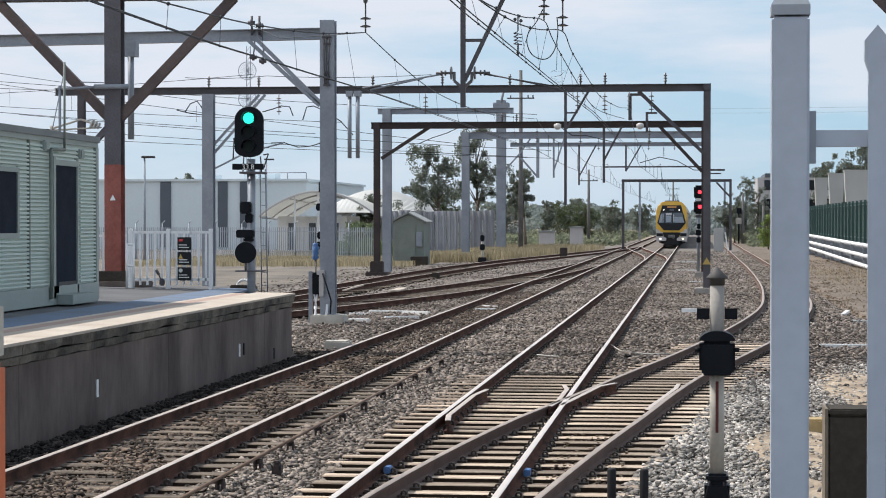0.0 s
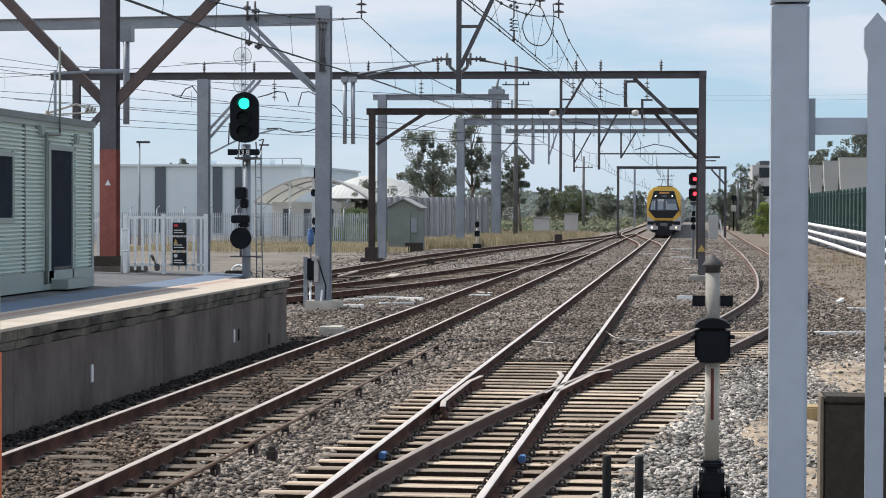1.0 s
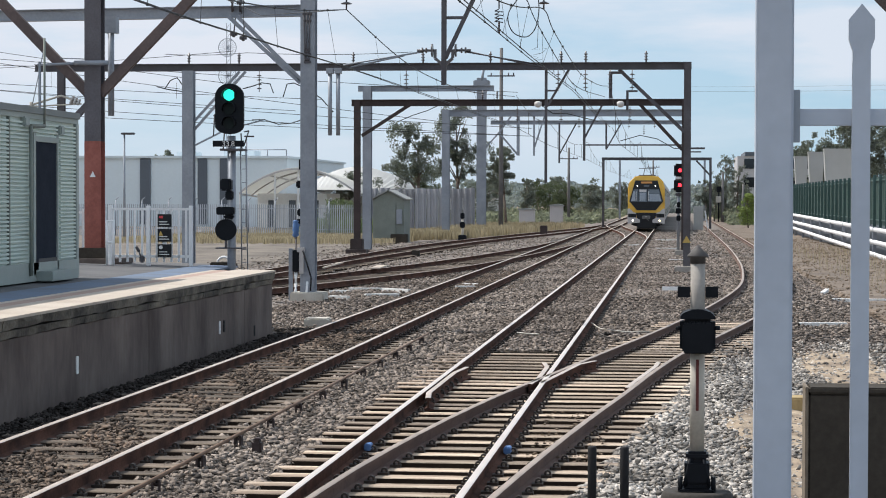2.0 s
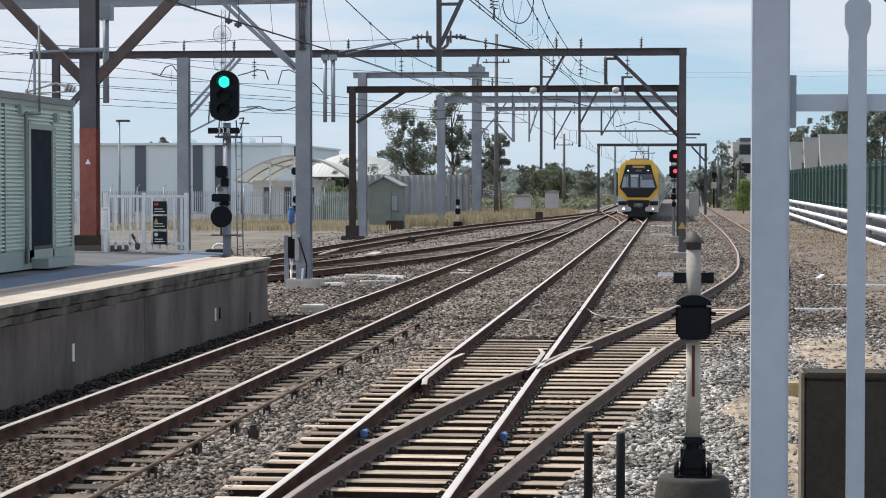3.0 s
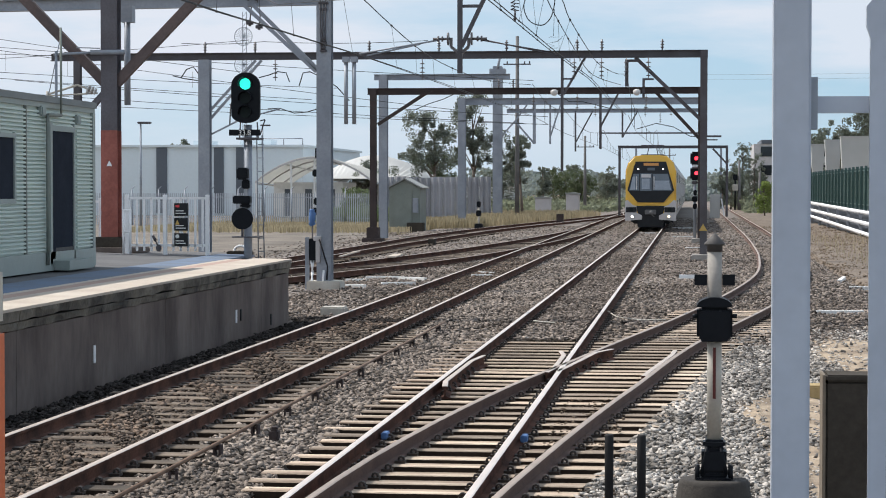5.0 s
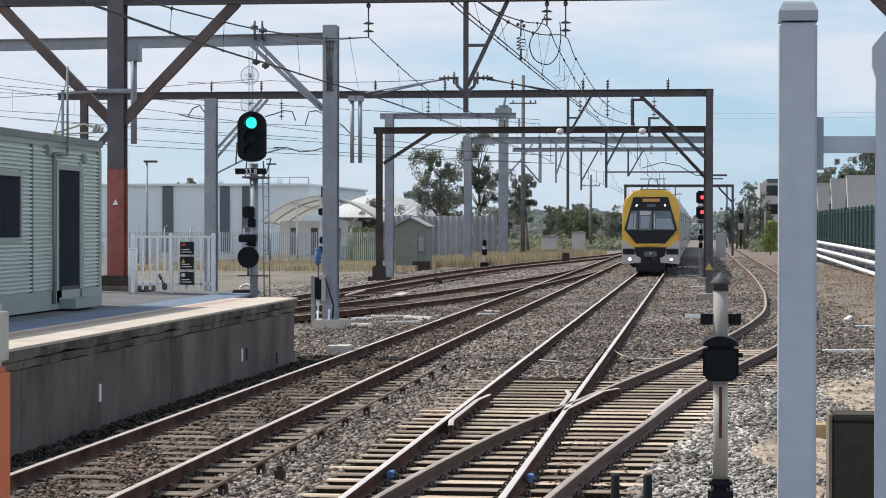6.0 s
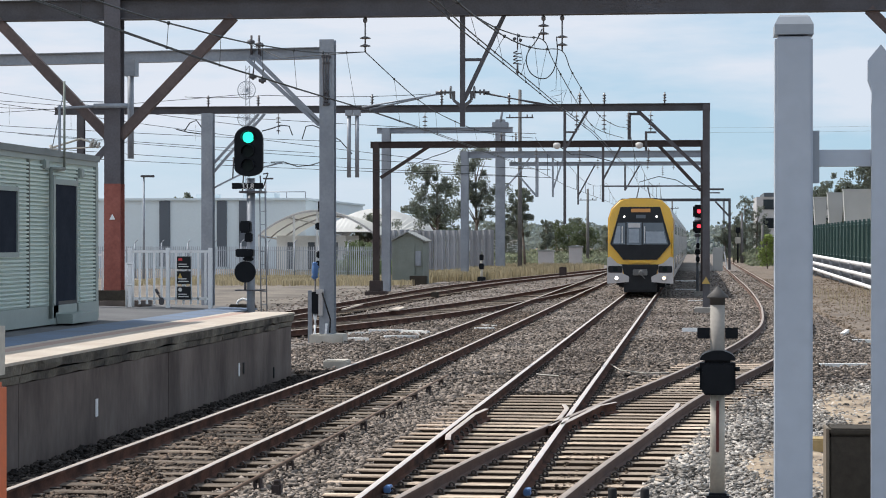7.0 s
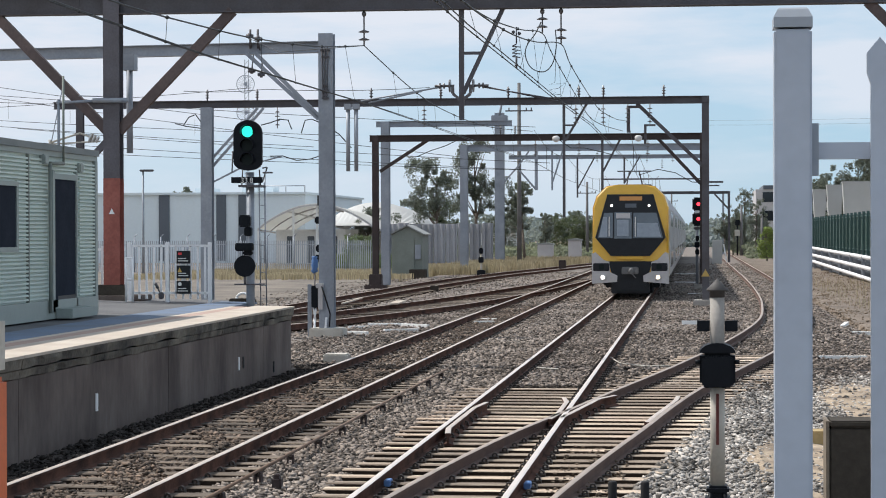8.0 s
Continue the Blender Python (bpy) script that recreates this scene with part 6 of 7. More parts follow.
def build_platform_fence():
    th = thing("platform_fence", "white picket fence at the platform end", "fence")
    y = 43.4
    bm = bmesh.new()
    xs = [-11.4 + 0.152 * i for i in range(11)]
    first = None
    for x in xs:
        if first is None:
            b2 = bmesh.new()
            box(b2, -0.02, 0.02, -0.02, 0.02, 0.05, 1.12)
            first = part("picket", b2, M_WHITEPAINT, th)
            first.location = (x, y, 1.1)
        else:
            share("picket", first, th, (x, y, 1.1))
    bm.free()
    for z in (1.24, 2.2):
        bm = bmesh.new()
        box(bm, -11.5, -9.75, y - 0.02, y + 0.021, z, z + 0.05)
        part("rail", bm, M_WHITEPAINT, th)
    for x in (-11.45, -10.66, -9.78):
        bm = bmesh.new()
        box(bm, x - 0.04, x + 0.04, y - 0.04, y + 0.04, 1.0, 2.3, 0.01)
        part("post", bm, M_WHITEPAINT, th)
    th2 = thing("platform_fence", "short white picket fence piece behind the mast", "fence")
    for k in range(12):
        share("picket", first, th2, (-13.6 + 0.152 * k, 44.7, 1.1))
    for z in (1.24, 2.12):
        bm = bmesh.new()
        box(bm, -13.65, -11.9, 44.728, 44.768, z, z + 0.05)
        part("rail", bm, M_WHITEPAINT, th2)
    # gate pieces in front
    bm = bmesh.new()
    for x in (-11.42, -11.28):
        rod(bm, (x, y - 0.4, 1.1), (x, y - 0.4, 2.0), 0.025, n=8)
    for z in (1.55, 1.98):
        rod(bm, (-11.44, y - 0.4, z), (-11.26, y - 0.4, z), 0.022, n=8)
    part("gate_frame", bm, M_WHITEPAINT, th)
    bm = bmesh.new()
    box(bm, -10.83, -10.72, y - 0.1, y - 0.045, 1.14, 1.28, 0.02)
    rod(bm, (-10.9, y - 0.06, 1.46), (-10.84, y - 0.06, 1.36), 0.03, n=8)
    rod(bm, (-10.86, y - 0.06, 1.4), (-10.8, y - 0.06, 1.26), 0.016, n=6)
    part("latch", bm, M_DARKSTEEL, th)
    # the dark notice board
    sg = thing("safety_notice", "tall dark notice with three panels on the white fence", "sign")
    for z, kind in ((1.99, "red"), (1.69, "yellow"), (1.38, "white")):
        bm = bmesh.new()
        box(bm, -10.45, -10.17, y - 0.09, y - 0.055, z - 0.125, z + 0.135)
        pan = part("panel", bm, M_TRAINBLACK, sg, "black notice panel")
        bm = bmesh.new()
        if kind == "red":
            box(bm, -10.42, -10.34, y - 0.096, y - 0.0905, z + 0.05, z + 0.1)
            part("symbol", bm, M_SIGNRED, pan)
        elif kind == "yellow":
            prism(bm, [(-10.43, z), (-10.34, z), (-10.385, z + 0.1)], y - 0.096, y - 0.0905, "y")
            part("symbol", fixed(bm), M_YELLOWSIGN, pan)
        else:
            rod(bm, (-10.385, y - 0.096, z + 0.07), (-10.385, y - 0.0905, z + 0.07), 0.04, n=16)
            part("symbol", bm, M_LETTER, pan)
        for k in range(2):
            bm = bmesh.new()
            box(bm, -10.42, -10.25 + 0.04 * k, y - 0.094, y - 0.0905, z - 0.03 - 0.05 * k, z - 0.012 - 0.05 * k)
            part("text_bar", bm, M_LETTER, pan)
    bm = bmesh.new()
    box(bm, -10.36, -10.28, y - 0.055, y - 0.02, 1.3, 2.1)
    part("bracket", bm, M_WHITEPAINT, sg)


# ---- wires ----
def droppers(mess, cont, ys):
    """Thin hangers between a messenger and its contact wire."""
    m, c = np.array(mess), np.array(cont)
    out = []
    for y in ys:
        a = [float(np.interp(y, m[:, 1], m[:, i])) for i in (0, 2)]
        b = [float(np.interp(y, c[:, 1], c[:, i])) for i in (0, 2)]
        out.append([(a[0], y, a[1]), (b[0], y, b[1])])
    return out


def wire_clamps(runs, label):
    """Small dark clamps where droppers meet the wires."""
    bm = bmesh.new()
    for a, b in runs:
        for (x, y, z), r in ((a, 0.024), (b, 0.017)):
            turned(bm, (x, y, z - r), [(r * 0.5, 0), (r, r * 0.6), (r, r * 1.4), (r * 0.5, r * 2)], 8)
    return tagged(part("wire_clamps", bm, M_WIRE), label, "wire clamp", "overhead wires", "stuff")


def smooth_line(pts, n=5):
    """Rounded run through knots (x, y, z)."""
    pts = [Vector(p) for p in pts]
    out = []
    for i in range(len(pts) - 1):
        p0, p1, p2, p3 = pts[max(i - 1, 0)], pts[i], pts[i + 1], pts[min(i + 2, len(pts) - 1)]
        for k in range(n):
            t = k / n
            out.append(tuple(0.5 * (2 * p1 + (p2 - p0) * t + (2 * p0 - 5 * p1 + 4 * p2 - p3) * t * t + (3 * p1 - p0 - 3 * p2 + p3) * t ** 3)))
    return out + [tuple(pts[-1])]


def build_wires():
    spans = [80, 105, 145, 200, 275, 340]
    for x, nm in ((-6.0, "platform track"), (-2.49, "main track")):
        runs = []
        stag = 0.16
        for i, (a, b) in enumerate(zip(spans, spans[1:])):
            xa, xb = x + stag * (-1) ** i, x - stag * (-1) ** i
            cat = sagging((xa, a, 6.25), (xb, b, 6.25), 0.75 * ((b - a) / 50) ** 1.2)
            con = [(xa + (xb - xa) * k / 12, a + (b - a) * k / 12, 5.08) for k in range(13)]
            runs += [cat, con] + droppers(cat, con, np.linspace(a, b, max(4, int((b - a) / 6)))[1:-1].tolist())
        wire_thing("contact_wire", runs, "overhead catenary and contact wire above the far " + nm, "overhead wire", 0.0105, group="overhead wires")
    # platform track, two spans under the near gantry
    mess = smooth_line([(-6.43, -12, 6.3), (-6.43, 10, 5.14), (-6.43, 17, 5.02), (-6.43, 23.45, 5.05), (-6.43, 27.75, 5.18), (-6.45, 31.65, 5.35), (-6.55, 37.5, 5.73), (-6.69, 44, 6.3)])
    mess2 = smooth_line([(-6.69, 44, 6.3), (-6.5, 50.7, 5.79), (-6.5, 57.8, 5.69), (-6.4, 68.2, 5.81), (-5.9, 80, 6.22)])
    for dx, dz in ((0, 0), (-0.1, 0.02)):
        cont = smooth_line([(-6.35 + dx, -12, 4.8 + dz), (-6.35 + dx, 23, 4.79 + dz), (-6.35 + dx, 33.3, 4.88 + dz), (-6.35 + dx, 44, 5.02 + dz), (-6.3 + dx, 60, 5.13), (-5.85 + dx, 80, 5.08)])
        wire_thing("contact_wire", [cont], "dark contact wire beside the platform", "overhead wire", 0.0078, group="overhead wires")
    wire_thing("messenger_wire", [mess, mess2], "dark sagging messenger wire above the platform track", "overhead wire", 0.0108, group="overhead wires")
    drops = droppers(mess, cont, (18.5, 22.4, 26.2, 29.2, 32.2, 35.0, 38.2, 41.2)) + droppers(mess2, cont, (47.5, 51.0, 54.5, 59, 64, 69, 74))
    wire_clamps(drops, "small dark clamps on the wires beside the platform")
    wire_thing("dropper_wires", drops,
               "thin droppers from messenger to contact wire by the platform", "overhead wire", 0.004, group="overhead wires")
    # main track: two messengers and a pair of contact wires
    for lab, pts in (("first", [(-3.06, -12, 6.6), (-3.06, 14, 5.5), (-3.06, 24, 5.45), (-3.06, 28.6, 5.54), (-3.06, 33, 5.71), (-3.06, 38.5, 6.07), (-3.045, 44, 6.5), (-2.95, 45.7, 6.21), (-2.95, 55, 5.92), (-2.95, 65, 5.8), (-2.6, 80, 6.2)]),
                     ("second", [(-2.72, -12, 6.4), (-2.72, 14, 5.2), (-2.72, 22, 5.18), (-2.72, 27, 5.24), (-2.72, 32.6, 5.45), (-2.72, 37.9, 5.79), (-2.667, 44, 6.28), (-2.6, 46.2, 6.03), (-2.6, 53.6, 5.91), (-2.6, 60.7, 5.89), (-2.55, 73, 6.26), (-2.4, 80, 6.6)])):
        mess = smooth_line(pts)
        dx = -0.04 if lab == "first" else 0.04
        cont = [(-2.9 + dx, -12, 5.1), (-2.9 + dx, 27.7, 5.12), (-2.9 + dx, 36.4, 5.21), (-2.9 + dx, 44, 5.28), (-2.8 + dx, 60, 5.44), (-2.45 + dx, 80, 5.1)]
        wire_thing("messenger_wire", [mess], "dark sagging %s messenger wire above the main track" % lab, "overhead wire", 0.0105, group="overhead wires")
        wire_thing("contact_wire", [cont], "dark contact wire above the main track", "overhead wire", 0.0088, group="overhead wires")
        drops = droppers(mess, cont, (26.0, 29.6, 33.5, 38.0, 41.5, 48, 52, 57, 63, 70) if lab == "first" else (25, 31.2, 36, 40, 46.5, 50, 55, 60, 67))
        wire_clamps(drops, "small dark clamps on the %s wire above the main track" % lab)
        wire_thing("dropper_wires", drops,
                   "thin droppers from messenger to contact wire over the main track", "overhead wire", 0.004, group="overhead wires")
    loop = smooth_line([(-3.078, 44.1, 6.74), (-3.2, 44.1, 6.5), (-3.36, 44.1, 6.28), (-3.4, 44.1, 6.08), (-3.32, 44.1, 5.86), (-3.17, 44.1, 5.75), (-3.0, 44.1, 5.74), (-2.87, 44.1, 5.86), (-2.8, 44.1, 6.05), (-2.77, 44.1, 6.3), (-2.79, 44.1, 6.58)])
    wire_thing("overhead_cable", [loop], "dark slack loop of cable between two insulators", "overhead wire", 0.012, group="overhead wires")
    zig = [(-2.78, 44.1, 6.05), (-2.8, 44.1, 5.52), (-2.92, 44.1, 5.47), (-2.6, 44.1, 5.5), (-2.72, 44.1, 5.4), (-2.92, 44.1, 5.36), (-2.78, 44.1, 5.31), (-2.9, 44.1, 5.26), (-2.7, 44.1, 5.27)]
    wire_thing("overhead_cable", [zig], "thin kinked slack wire", "overhead wire", 0.006, group="overhead wires")
    wire_thing("overhead_cable", [[(-11.6, 56, 7.6), (-9.6, 50, 6.7), (-6.69, 44, 6.3)]], "dark feeder cable to an insulator", "overhead wire", 0.009, group="overhead wires")
    wire_thing("overhead_cable", [sagging((-19, 80, 7.83), (-15.9, 80, 7.87), 0.06) + sagging((-15.9, 80, 7.87), (-9.7, 80, 7.87), 0.08)[1:]], "dark feeder wire on the gantry's insulators", "overhead wire", 0.012, group="overhead wires")
    for xa, za, xb, zb in ((-29.4, 8.82, -24.7, 8.15), (-29.4, 8.19, -24.7, 8.05), (-29.4, 8.0, -24.7, 8.3), (-29.4, 7.4, -20.9, 6.95), (-29.4, 7.15, -22.0, 6.6), (-25.0, 8.1, -12.6, 7.3),
                           (-23.8, 7.52, -16.0, 6.5), (-26.0, 6.3, -13.0, 5.5), (-26.0, 5.98, -12.0, 5.35), (-19.6, 6.3, -12.0, 5.8)):
        d = (zb - za) / (xb - xa)
        wire_thing("side_wire", [sagging((xa - 9, 90, za - 9 * d + 0.1), (xb + 6, 91, zb + 6 * d), 0.12)], "thin dark wire over the far side tracks", "overhead wire", 0.0125, group="side wires")
    wire_thing("dropper_wires", [[(-29.0 + 2.7 * k, 90, 8.2 - 0.3 * k), (-29.0 + 2.7 * k, 90, 7.4 - 0.26 * k)] for k in range(6)], "thin droppers between the far side wires", "overhead wire", 0.006, group="side wires")
    for x, y, z in ((-4.3, 79.8, 7.19), (-3.3, 79.8, 7.19), (-2.4, 79.8, 7.19), (-1.6, 79.8, 7.19), (-9.9, 79.8, 7.19), (-15.4, 79.8, 7.19), (-7.6, 104.8, 6.94), (-5.5, 104.8, 6.94), (-2.2, 104.8, 6.94), (-6.4, 144.8, 7.94), (-3.1, 144.8, 7.94), (-1.4, 144.8, 7.94), (-6.9, 164.8, 8.08), (-2.4, 164.8, 8.08)):
        bm = bmesh.new()
        insulator(bm, (x, y, z), 4, 0.1, 0.16, 0.15)
        tagged(part("hanging_insulator", bm, M_PORCELAIN), "string of dark insulator discs under a gantry", "insulator", "hanging insulators")
    arms = (
        (80, [(-16.06, 6.53), (-15.67, 6.63), (-15.35, 6.75), (-15.03, 6.71), (-14.9, 6.37)]),
        (80, [(-14.54, 6.22), (-14.39, 6.7), (-14.13, 6.74), (-13.71, 6.55), (-13.11, 6.17), (-12.65, 5.66)]),
        (80, [(-15.72, 5.37), (-15.25, 5.38), (-14.72, 5.21), (-14.22, 5.25), (-13.76, 5.39)]),
        (80, [(-19.01, 6.55), (-18.81, 6.85), (-18.55, 6.95), (-18.38, 6.72), (-18.25, 6.55)]),
        (80, [(-19.33, 6.62), (-18.9, 6.51), (-18.25, 6.42)]),
        (105, [(-13.4, 6.2), (-12.7, 6.5), (-12.0, 6.72), (-11.5, 6.95)]))
    more_arms = (
        (105, [(-6.45, 6.96), (-5.91, 6.58), (-5.23, 6.57), (-3.74, 6.2)]),
        (104.9, [(-2.66, 5.25), (-1.72, 5.52), (-0.9, 5.35), (-0.1, 4.9), (0.36, 4.88)]))
    for y, pts in arms + more_arms:
        wire_thing("registration_arm", [[(x, y, z) for x, z in pts]], "dark bent registration arm hanging from a gantry", "registration arm", 0.022 if y > 50 else 0.012, group="registration arms")
    for k in range(2):
        wire_thing("power_line", [sagging((1.5, 330, 18.7 + k * 0.7), (70, 225, 15.4 + k * 0.5), 0.6)], "thin power line crossing the sky", "overhead wire", 0.013, group="power lines")


# ---- backdrop: buildings, trees, fences ----
def build_background():
    wh = thing("warehouse", "long pale blue-grey clad warehouse with dark vertical panels", "warehouse")
    bm = bmesh.new()
    box(bm, -110, -36, 200, 235, -0.4, 6.2)
    part("wall", bm, M_WAREHOUSE, wh)
    bm = bmesh.new()
    box(bm, -110.3, -35.8, 199.7, 235.3, 6.2, 6.4)
    part("roof", bm, M_WAREHOUSE, wh)
    for x in (-64.5, -49.9, -44.4, -42.3):
        bm = bmesh.new()
        box(bm, x, x + (1.0 if x != -44.4 else 0.9), 199.85, 199.99, 0, 6.15)
        part("dark_panel", bm, M_WAREDARK, wh, "dark vertical panel")
    for x, w, h in ((-47.6, 1.8, 0.5), (-43.0, 1.4, 0.6), (-41.2, 1.2, 0.6)):
        bm = bmesh.new()
        box(bm, x, x + w, 205, 208, 6.4, 6.4 + h)
        part("roof_unit", bm, M_WAREHOUSE, wh)
    bm = bmesh.new()
    for x in (-40.0, -38.0, -36.2):
        rod(bm, (x, 201, 6.4), (x, 201, 7.0), 0.05, n=6)
    rod(bm, (-40.0, 201, 7.0), (-36.2, 201, 7.0), 0.05, n=6)
    part("roof_rail", bm, M_GALV, wh)
    # vaulted canopies
    for x0, x1, y, zb, rise, closed in ((-34.4, -25.0, 170, 2.95, 1.95, False), (-33.0, -23.2, 192, 3.3, 2.0, True)):
        cp = thing("shade_canopy", "pale vaulted fabric canopy over a cream building" if not closed else "white vaulted roof behind the canopy", "canopy", group="canopies")
        n = 20

        def arch(i):
            return zb + rise * math.sin(math.pi * i / n) ** 0.85
        bm = bmesh.new()
        rows = [[bm.verts.new((x0 + (x1 - x0) * i / n, yy, arch(i) - (yy - y) * 0.03)) for i in range(n + 1)] for yy in (y, y + 4, y + 9, y + 14)]
        for r0, r1 in zip(rows, rows[1:]):
            for i in range(n):
                bm.faces.new((r0[i], r0[i + 1], r1[i + 1], r1[i]))
        if closed:
            front = [bm.verts.new((x0 + (x1 - x0) * (0.08 + 0.84 * i / n), y - 7, zb - 0.1)) for i in range(n + 1)]
            for i in range(n):
                bm.faces.new((front[i], front[i + 1], rows[0][i + 1], rows[0][i]))
        roof = part("roof", fixed(bm), M_CANOPY if not closed else M_TANK, cp, "pale fabric vault" if not closed else "white roof")
        mod = roof.modifiers.new("thick", "SOLIDIFY")
        mod.thickness = 0.06
        for j, yy in enumerate((y, y + 5, y + 10)):
            bm = bmesh.new()
            for i in range(n):
                a, b = x0 + (x1 - x0) * i / n, x0 + (x1 - x0) * (i + 1) / n
                beam(bm, (a, yy, arch(i) - 0.12 - 0.03 * (yy - y)), (b, yy, arch(i + 1) - 0.12 - 0.03 * (yy - y)), 0.12)
            part("arch_rib", bm, M_TRAINGREY, cp)
        for i in (0, 5, 10, 15, 20):
            x = x0 + (x1 - x0) * i / n
            bm = bmesh.new()
            beam(bm, (x, y + 0.1, arch(i) - 0.15), (x, y + 13.5, arch(i) - 0.55), 0.09)
            part("purlin", bm, M_TRAINGREY, cp)
        for i in (0, 6, 10, 20):
            x = x0 + (x1 - x0) * i / n
            bm = bmesh.new()
            beam(bm, (x, y + 0.2, -0.4), (x, y + 0.2, arch(i) - 0.1), 0.14)
            part("column", bm, M_CREAM, cp)
        bm = bmesh.new()
        box(bm, x0 + 0.5, x0 + 6.2, y + 5, y + 12, -0.4, 2.85)
        b = part("wall", bm, M_CREAM, cp)
        for xx in (x0 + 1.4, x0 + 3.1, x0 + 5.0):
            bm = bmesh.new()
            box(bm, xx, xx + 0.55, y + 4.93, y + 4.99, 0.1, 2.3)
            part("door", bm, M_WAREDARK, b)
    # sheet-metal fence
    fe = thing("sheet_fence", "tall grey corrugated metal fence", "fence")
    first = None
    x = -25.4
    while x < -16.6:
        y = 178.5
        if first is None:
            bm = bmesh.new()
            prism(bm, [(0, 0), (0.16, -0.14), (0.3, -0.14), (0.34, 0), (0.5, 0), (0.66, -0.14), (0.8, -0.14), (0.84, 0.0), (0.96, 0.0), (0.96, 0.06), (0, 0.06)], -0.3, 3.3, "z")
            first = part("fence_panel", fixed(bm), M_SHEETFENCE, fe)
            first.location = (x, y, 0)
        else:
            share("fence_panel", first, fe, (x, y, random.Random(int(x * 10)).uniform(-0.06, 0.06)))
        x += 1.0
    # chain-link fence haze in front of the buildings
    cl = thing("security_fence", "pale galvanised palisade fence in front of the buildings", "fence")
    bm = bmesh.new()
    rod(bm, (0, 0, -0.4), (0, 0, 2.3), 0.045, n=6)
    rod(bm, (0, 0, 2.3), (0.2, 0, 2.5), 0.03, n=5)
    post = part("fence_post", bm, M_GALV, cl)
    post.location = (-62, 150, 0)
    for i in range(1, 21):
        share("fence_post", post, cl, (-62 + i * 1.9, 150, 0))
    bm = bmesh.new()
    for i in range(275):
        x = -62 + i * 0.145
        beam(bm, (x, 150, -0.3), (x + 0.02, 150, 2.02), 0.066, 0.02, up=(0, 1, 0))
    for z in (0.3, 1.75):
        beam(bm, (-62, 150.04, z), (-22.2, 150.04, z), 0.04)
    ob = part("paling", bm, M_PALE, cl)
    ob["kind"] = "stuff"
    # hut
    ht = thing("relay_hut", "small grey-green trackside hut with a gabled roof", "hut")
    bm = bmesh.new()
    prism(bm, [(-18.4, -0.4), (-16.5, -0.4), (-16.5, 2.42), (-17.45, 2.9), (-18.4, 2.42)], 132, 135, "y")
    part("wall", fixed(bm), M_HUT, ht)
    for s in (-1, 1):
        bm = bmesh.new()
        beam(bm, (-17.45 - s * 0.02, 133.5, 2.98), (-17.45 + s * 1.12, 133.5, 2.4), 3.4, 0.07, up=(0, 0, 1))
        part("roof", bm, M_HUTROOF, ht)
    bm = bmesh.new()
    box(bm, -18.1, -17.0, 131.93, 131.99, 0.0, 2.1, 0.01)
    part("door", bm, M_HUT, ht)
    bm = bmesh.new()
    box(bm, -16.95, -16.6, 131.85, 131.99, 0.9, 1.8, 0.02)
    part("meter_box", bm, M_GALV, ht)
    bm = bmesh.new()
    box(bm, -17.2, -16.2, 131.0, 131.9, -0.4, 0.3, 0.03)
    part("plinth_box", bm, M_DARKBLOCK, ht)
    # poles
    for x, y, h, arms in ((-14.0, 175, 14.6, True), (-12.69, 260, 8.6, True), (5.54, 260, 5.7, False), (-3.9, 380, 9.5, True), (8.0, 262, 4.3, False), (1.5, 330, 20.2, False), (70, 225, 16, False)):
        pl = thing("utility_pole", "weathered grey timber utility pole", "pole", group="utility poles")
        bm = bmesh.new()
        rod(bm, (x, y, -0.4), (x, y, h), 0.2, 0.13, n=10)
        part("pole", bm, M_POLE, pl)
        if arms:
            bm = bmesh.new()
            beam(bm, (x - 1.1, y - 0.2, h * 0.845), (x + 1.1, y - 0.2, h * 0.845), 0.1)
            for k in (-0.8, 0.6, 1.0):
                rod(bm, (x + k, y - 0.2, h * 0.845), (x + k, y - 0.2, h * 0.845 + 0.25), 0.05, n=6)
            part("crossarm", bm, M_DARKSTEEL, pl)
    # light poles by the warehouse
    for x, y, h in ((-36.0, 140, 4.6 + 2.0), (-38.8, 195, 8.0)):
        pl = thing("street_lamp", "slim grey street lamp by the warehouse", "street lamp")
        bm = bmesh.new()
        rod(bm, (x, y, -0.4), (x, y, h), 0.09, 0.06, n=8)
        part("pole", bm, M_GALV, pl)
        bm = bmesh.new()
        box(bm, x - 0.2, x + 0.7, y - 0.2, y + 0.2, h, h + 0.14, 0.04)
        part("lamp_head", bm, M_DARKSTEEL, pl)
    # telecom mast
    tm = thing("dish_mast", "slender lattice mast with round dish antennas", "antenna mast")
    bm = bmesh.new()
    x, y = -44.6, 215
    for dx in (-0.2, 0.2):
        beam(bm, (x + dx, y, -0.4), (x + dx, y, 20.0), 0.06)
    for k in range(40):
        beam(bm, (x - 0.2, y, k * 0.5), (x + 0.2, y, k * 0.5 + 0.5), 0.035)
    part("lattice", bm, M_GALV, tm)
    for z in (17.5, 14.67):
        bm = bmesh.new()
        for i in range(24):
            a0, a1 = 2 * math.pi * i / 24, 2 * math.pi * (i + 1) / 24
            beam(bm, (x + 0.9 * math.cos(a0), y - 0.6, z + 0.9 * math.sin(a0)), (x + 0.9 * math.cos(a1), y - 0.6, z + 0.9 * math.sin(a1)), 0.06)
            beam(bm, (x, y - 0.4, z), (x + 0.9 * math.cos(a0), y - 0.6, z + 0.9 * math.sin(a0)), 0.025)
        part("dish", bm, M_GALV, tm)
    # siding cabinet, far right
    cb = thing("relay_cabinet", "pale grey trackside cabinet by the siding", "cabinet")
    bm = bmesh.new()
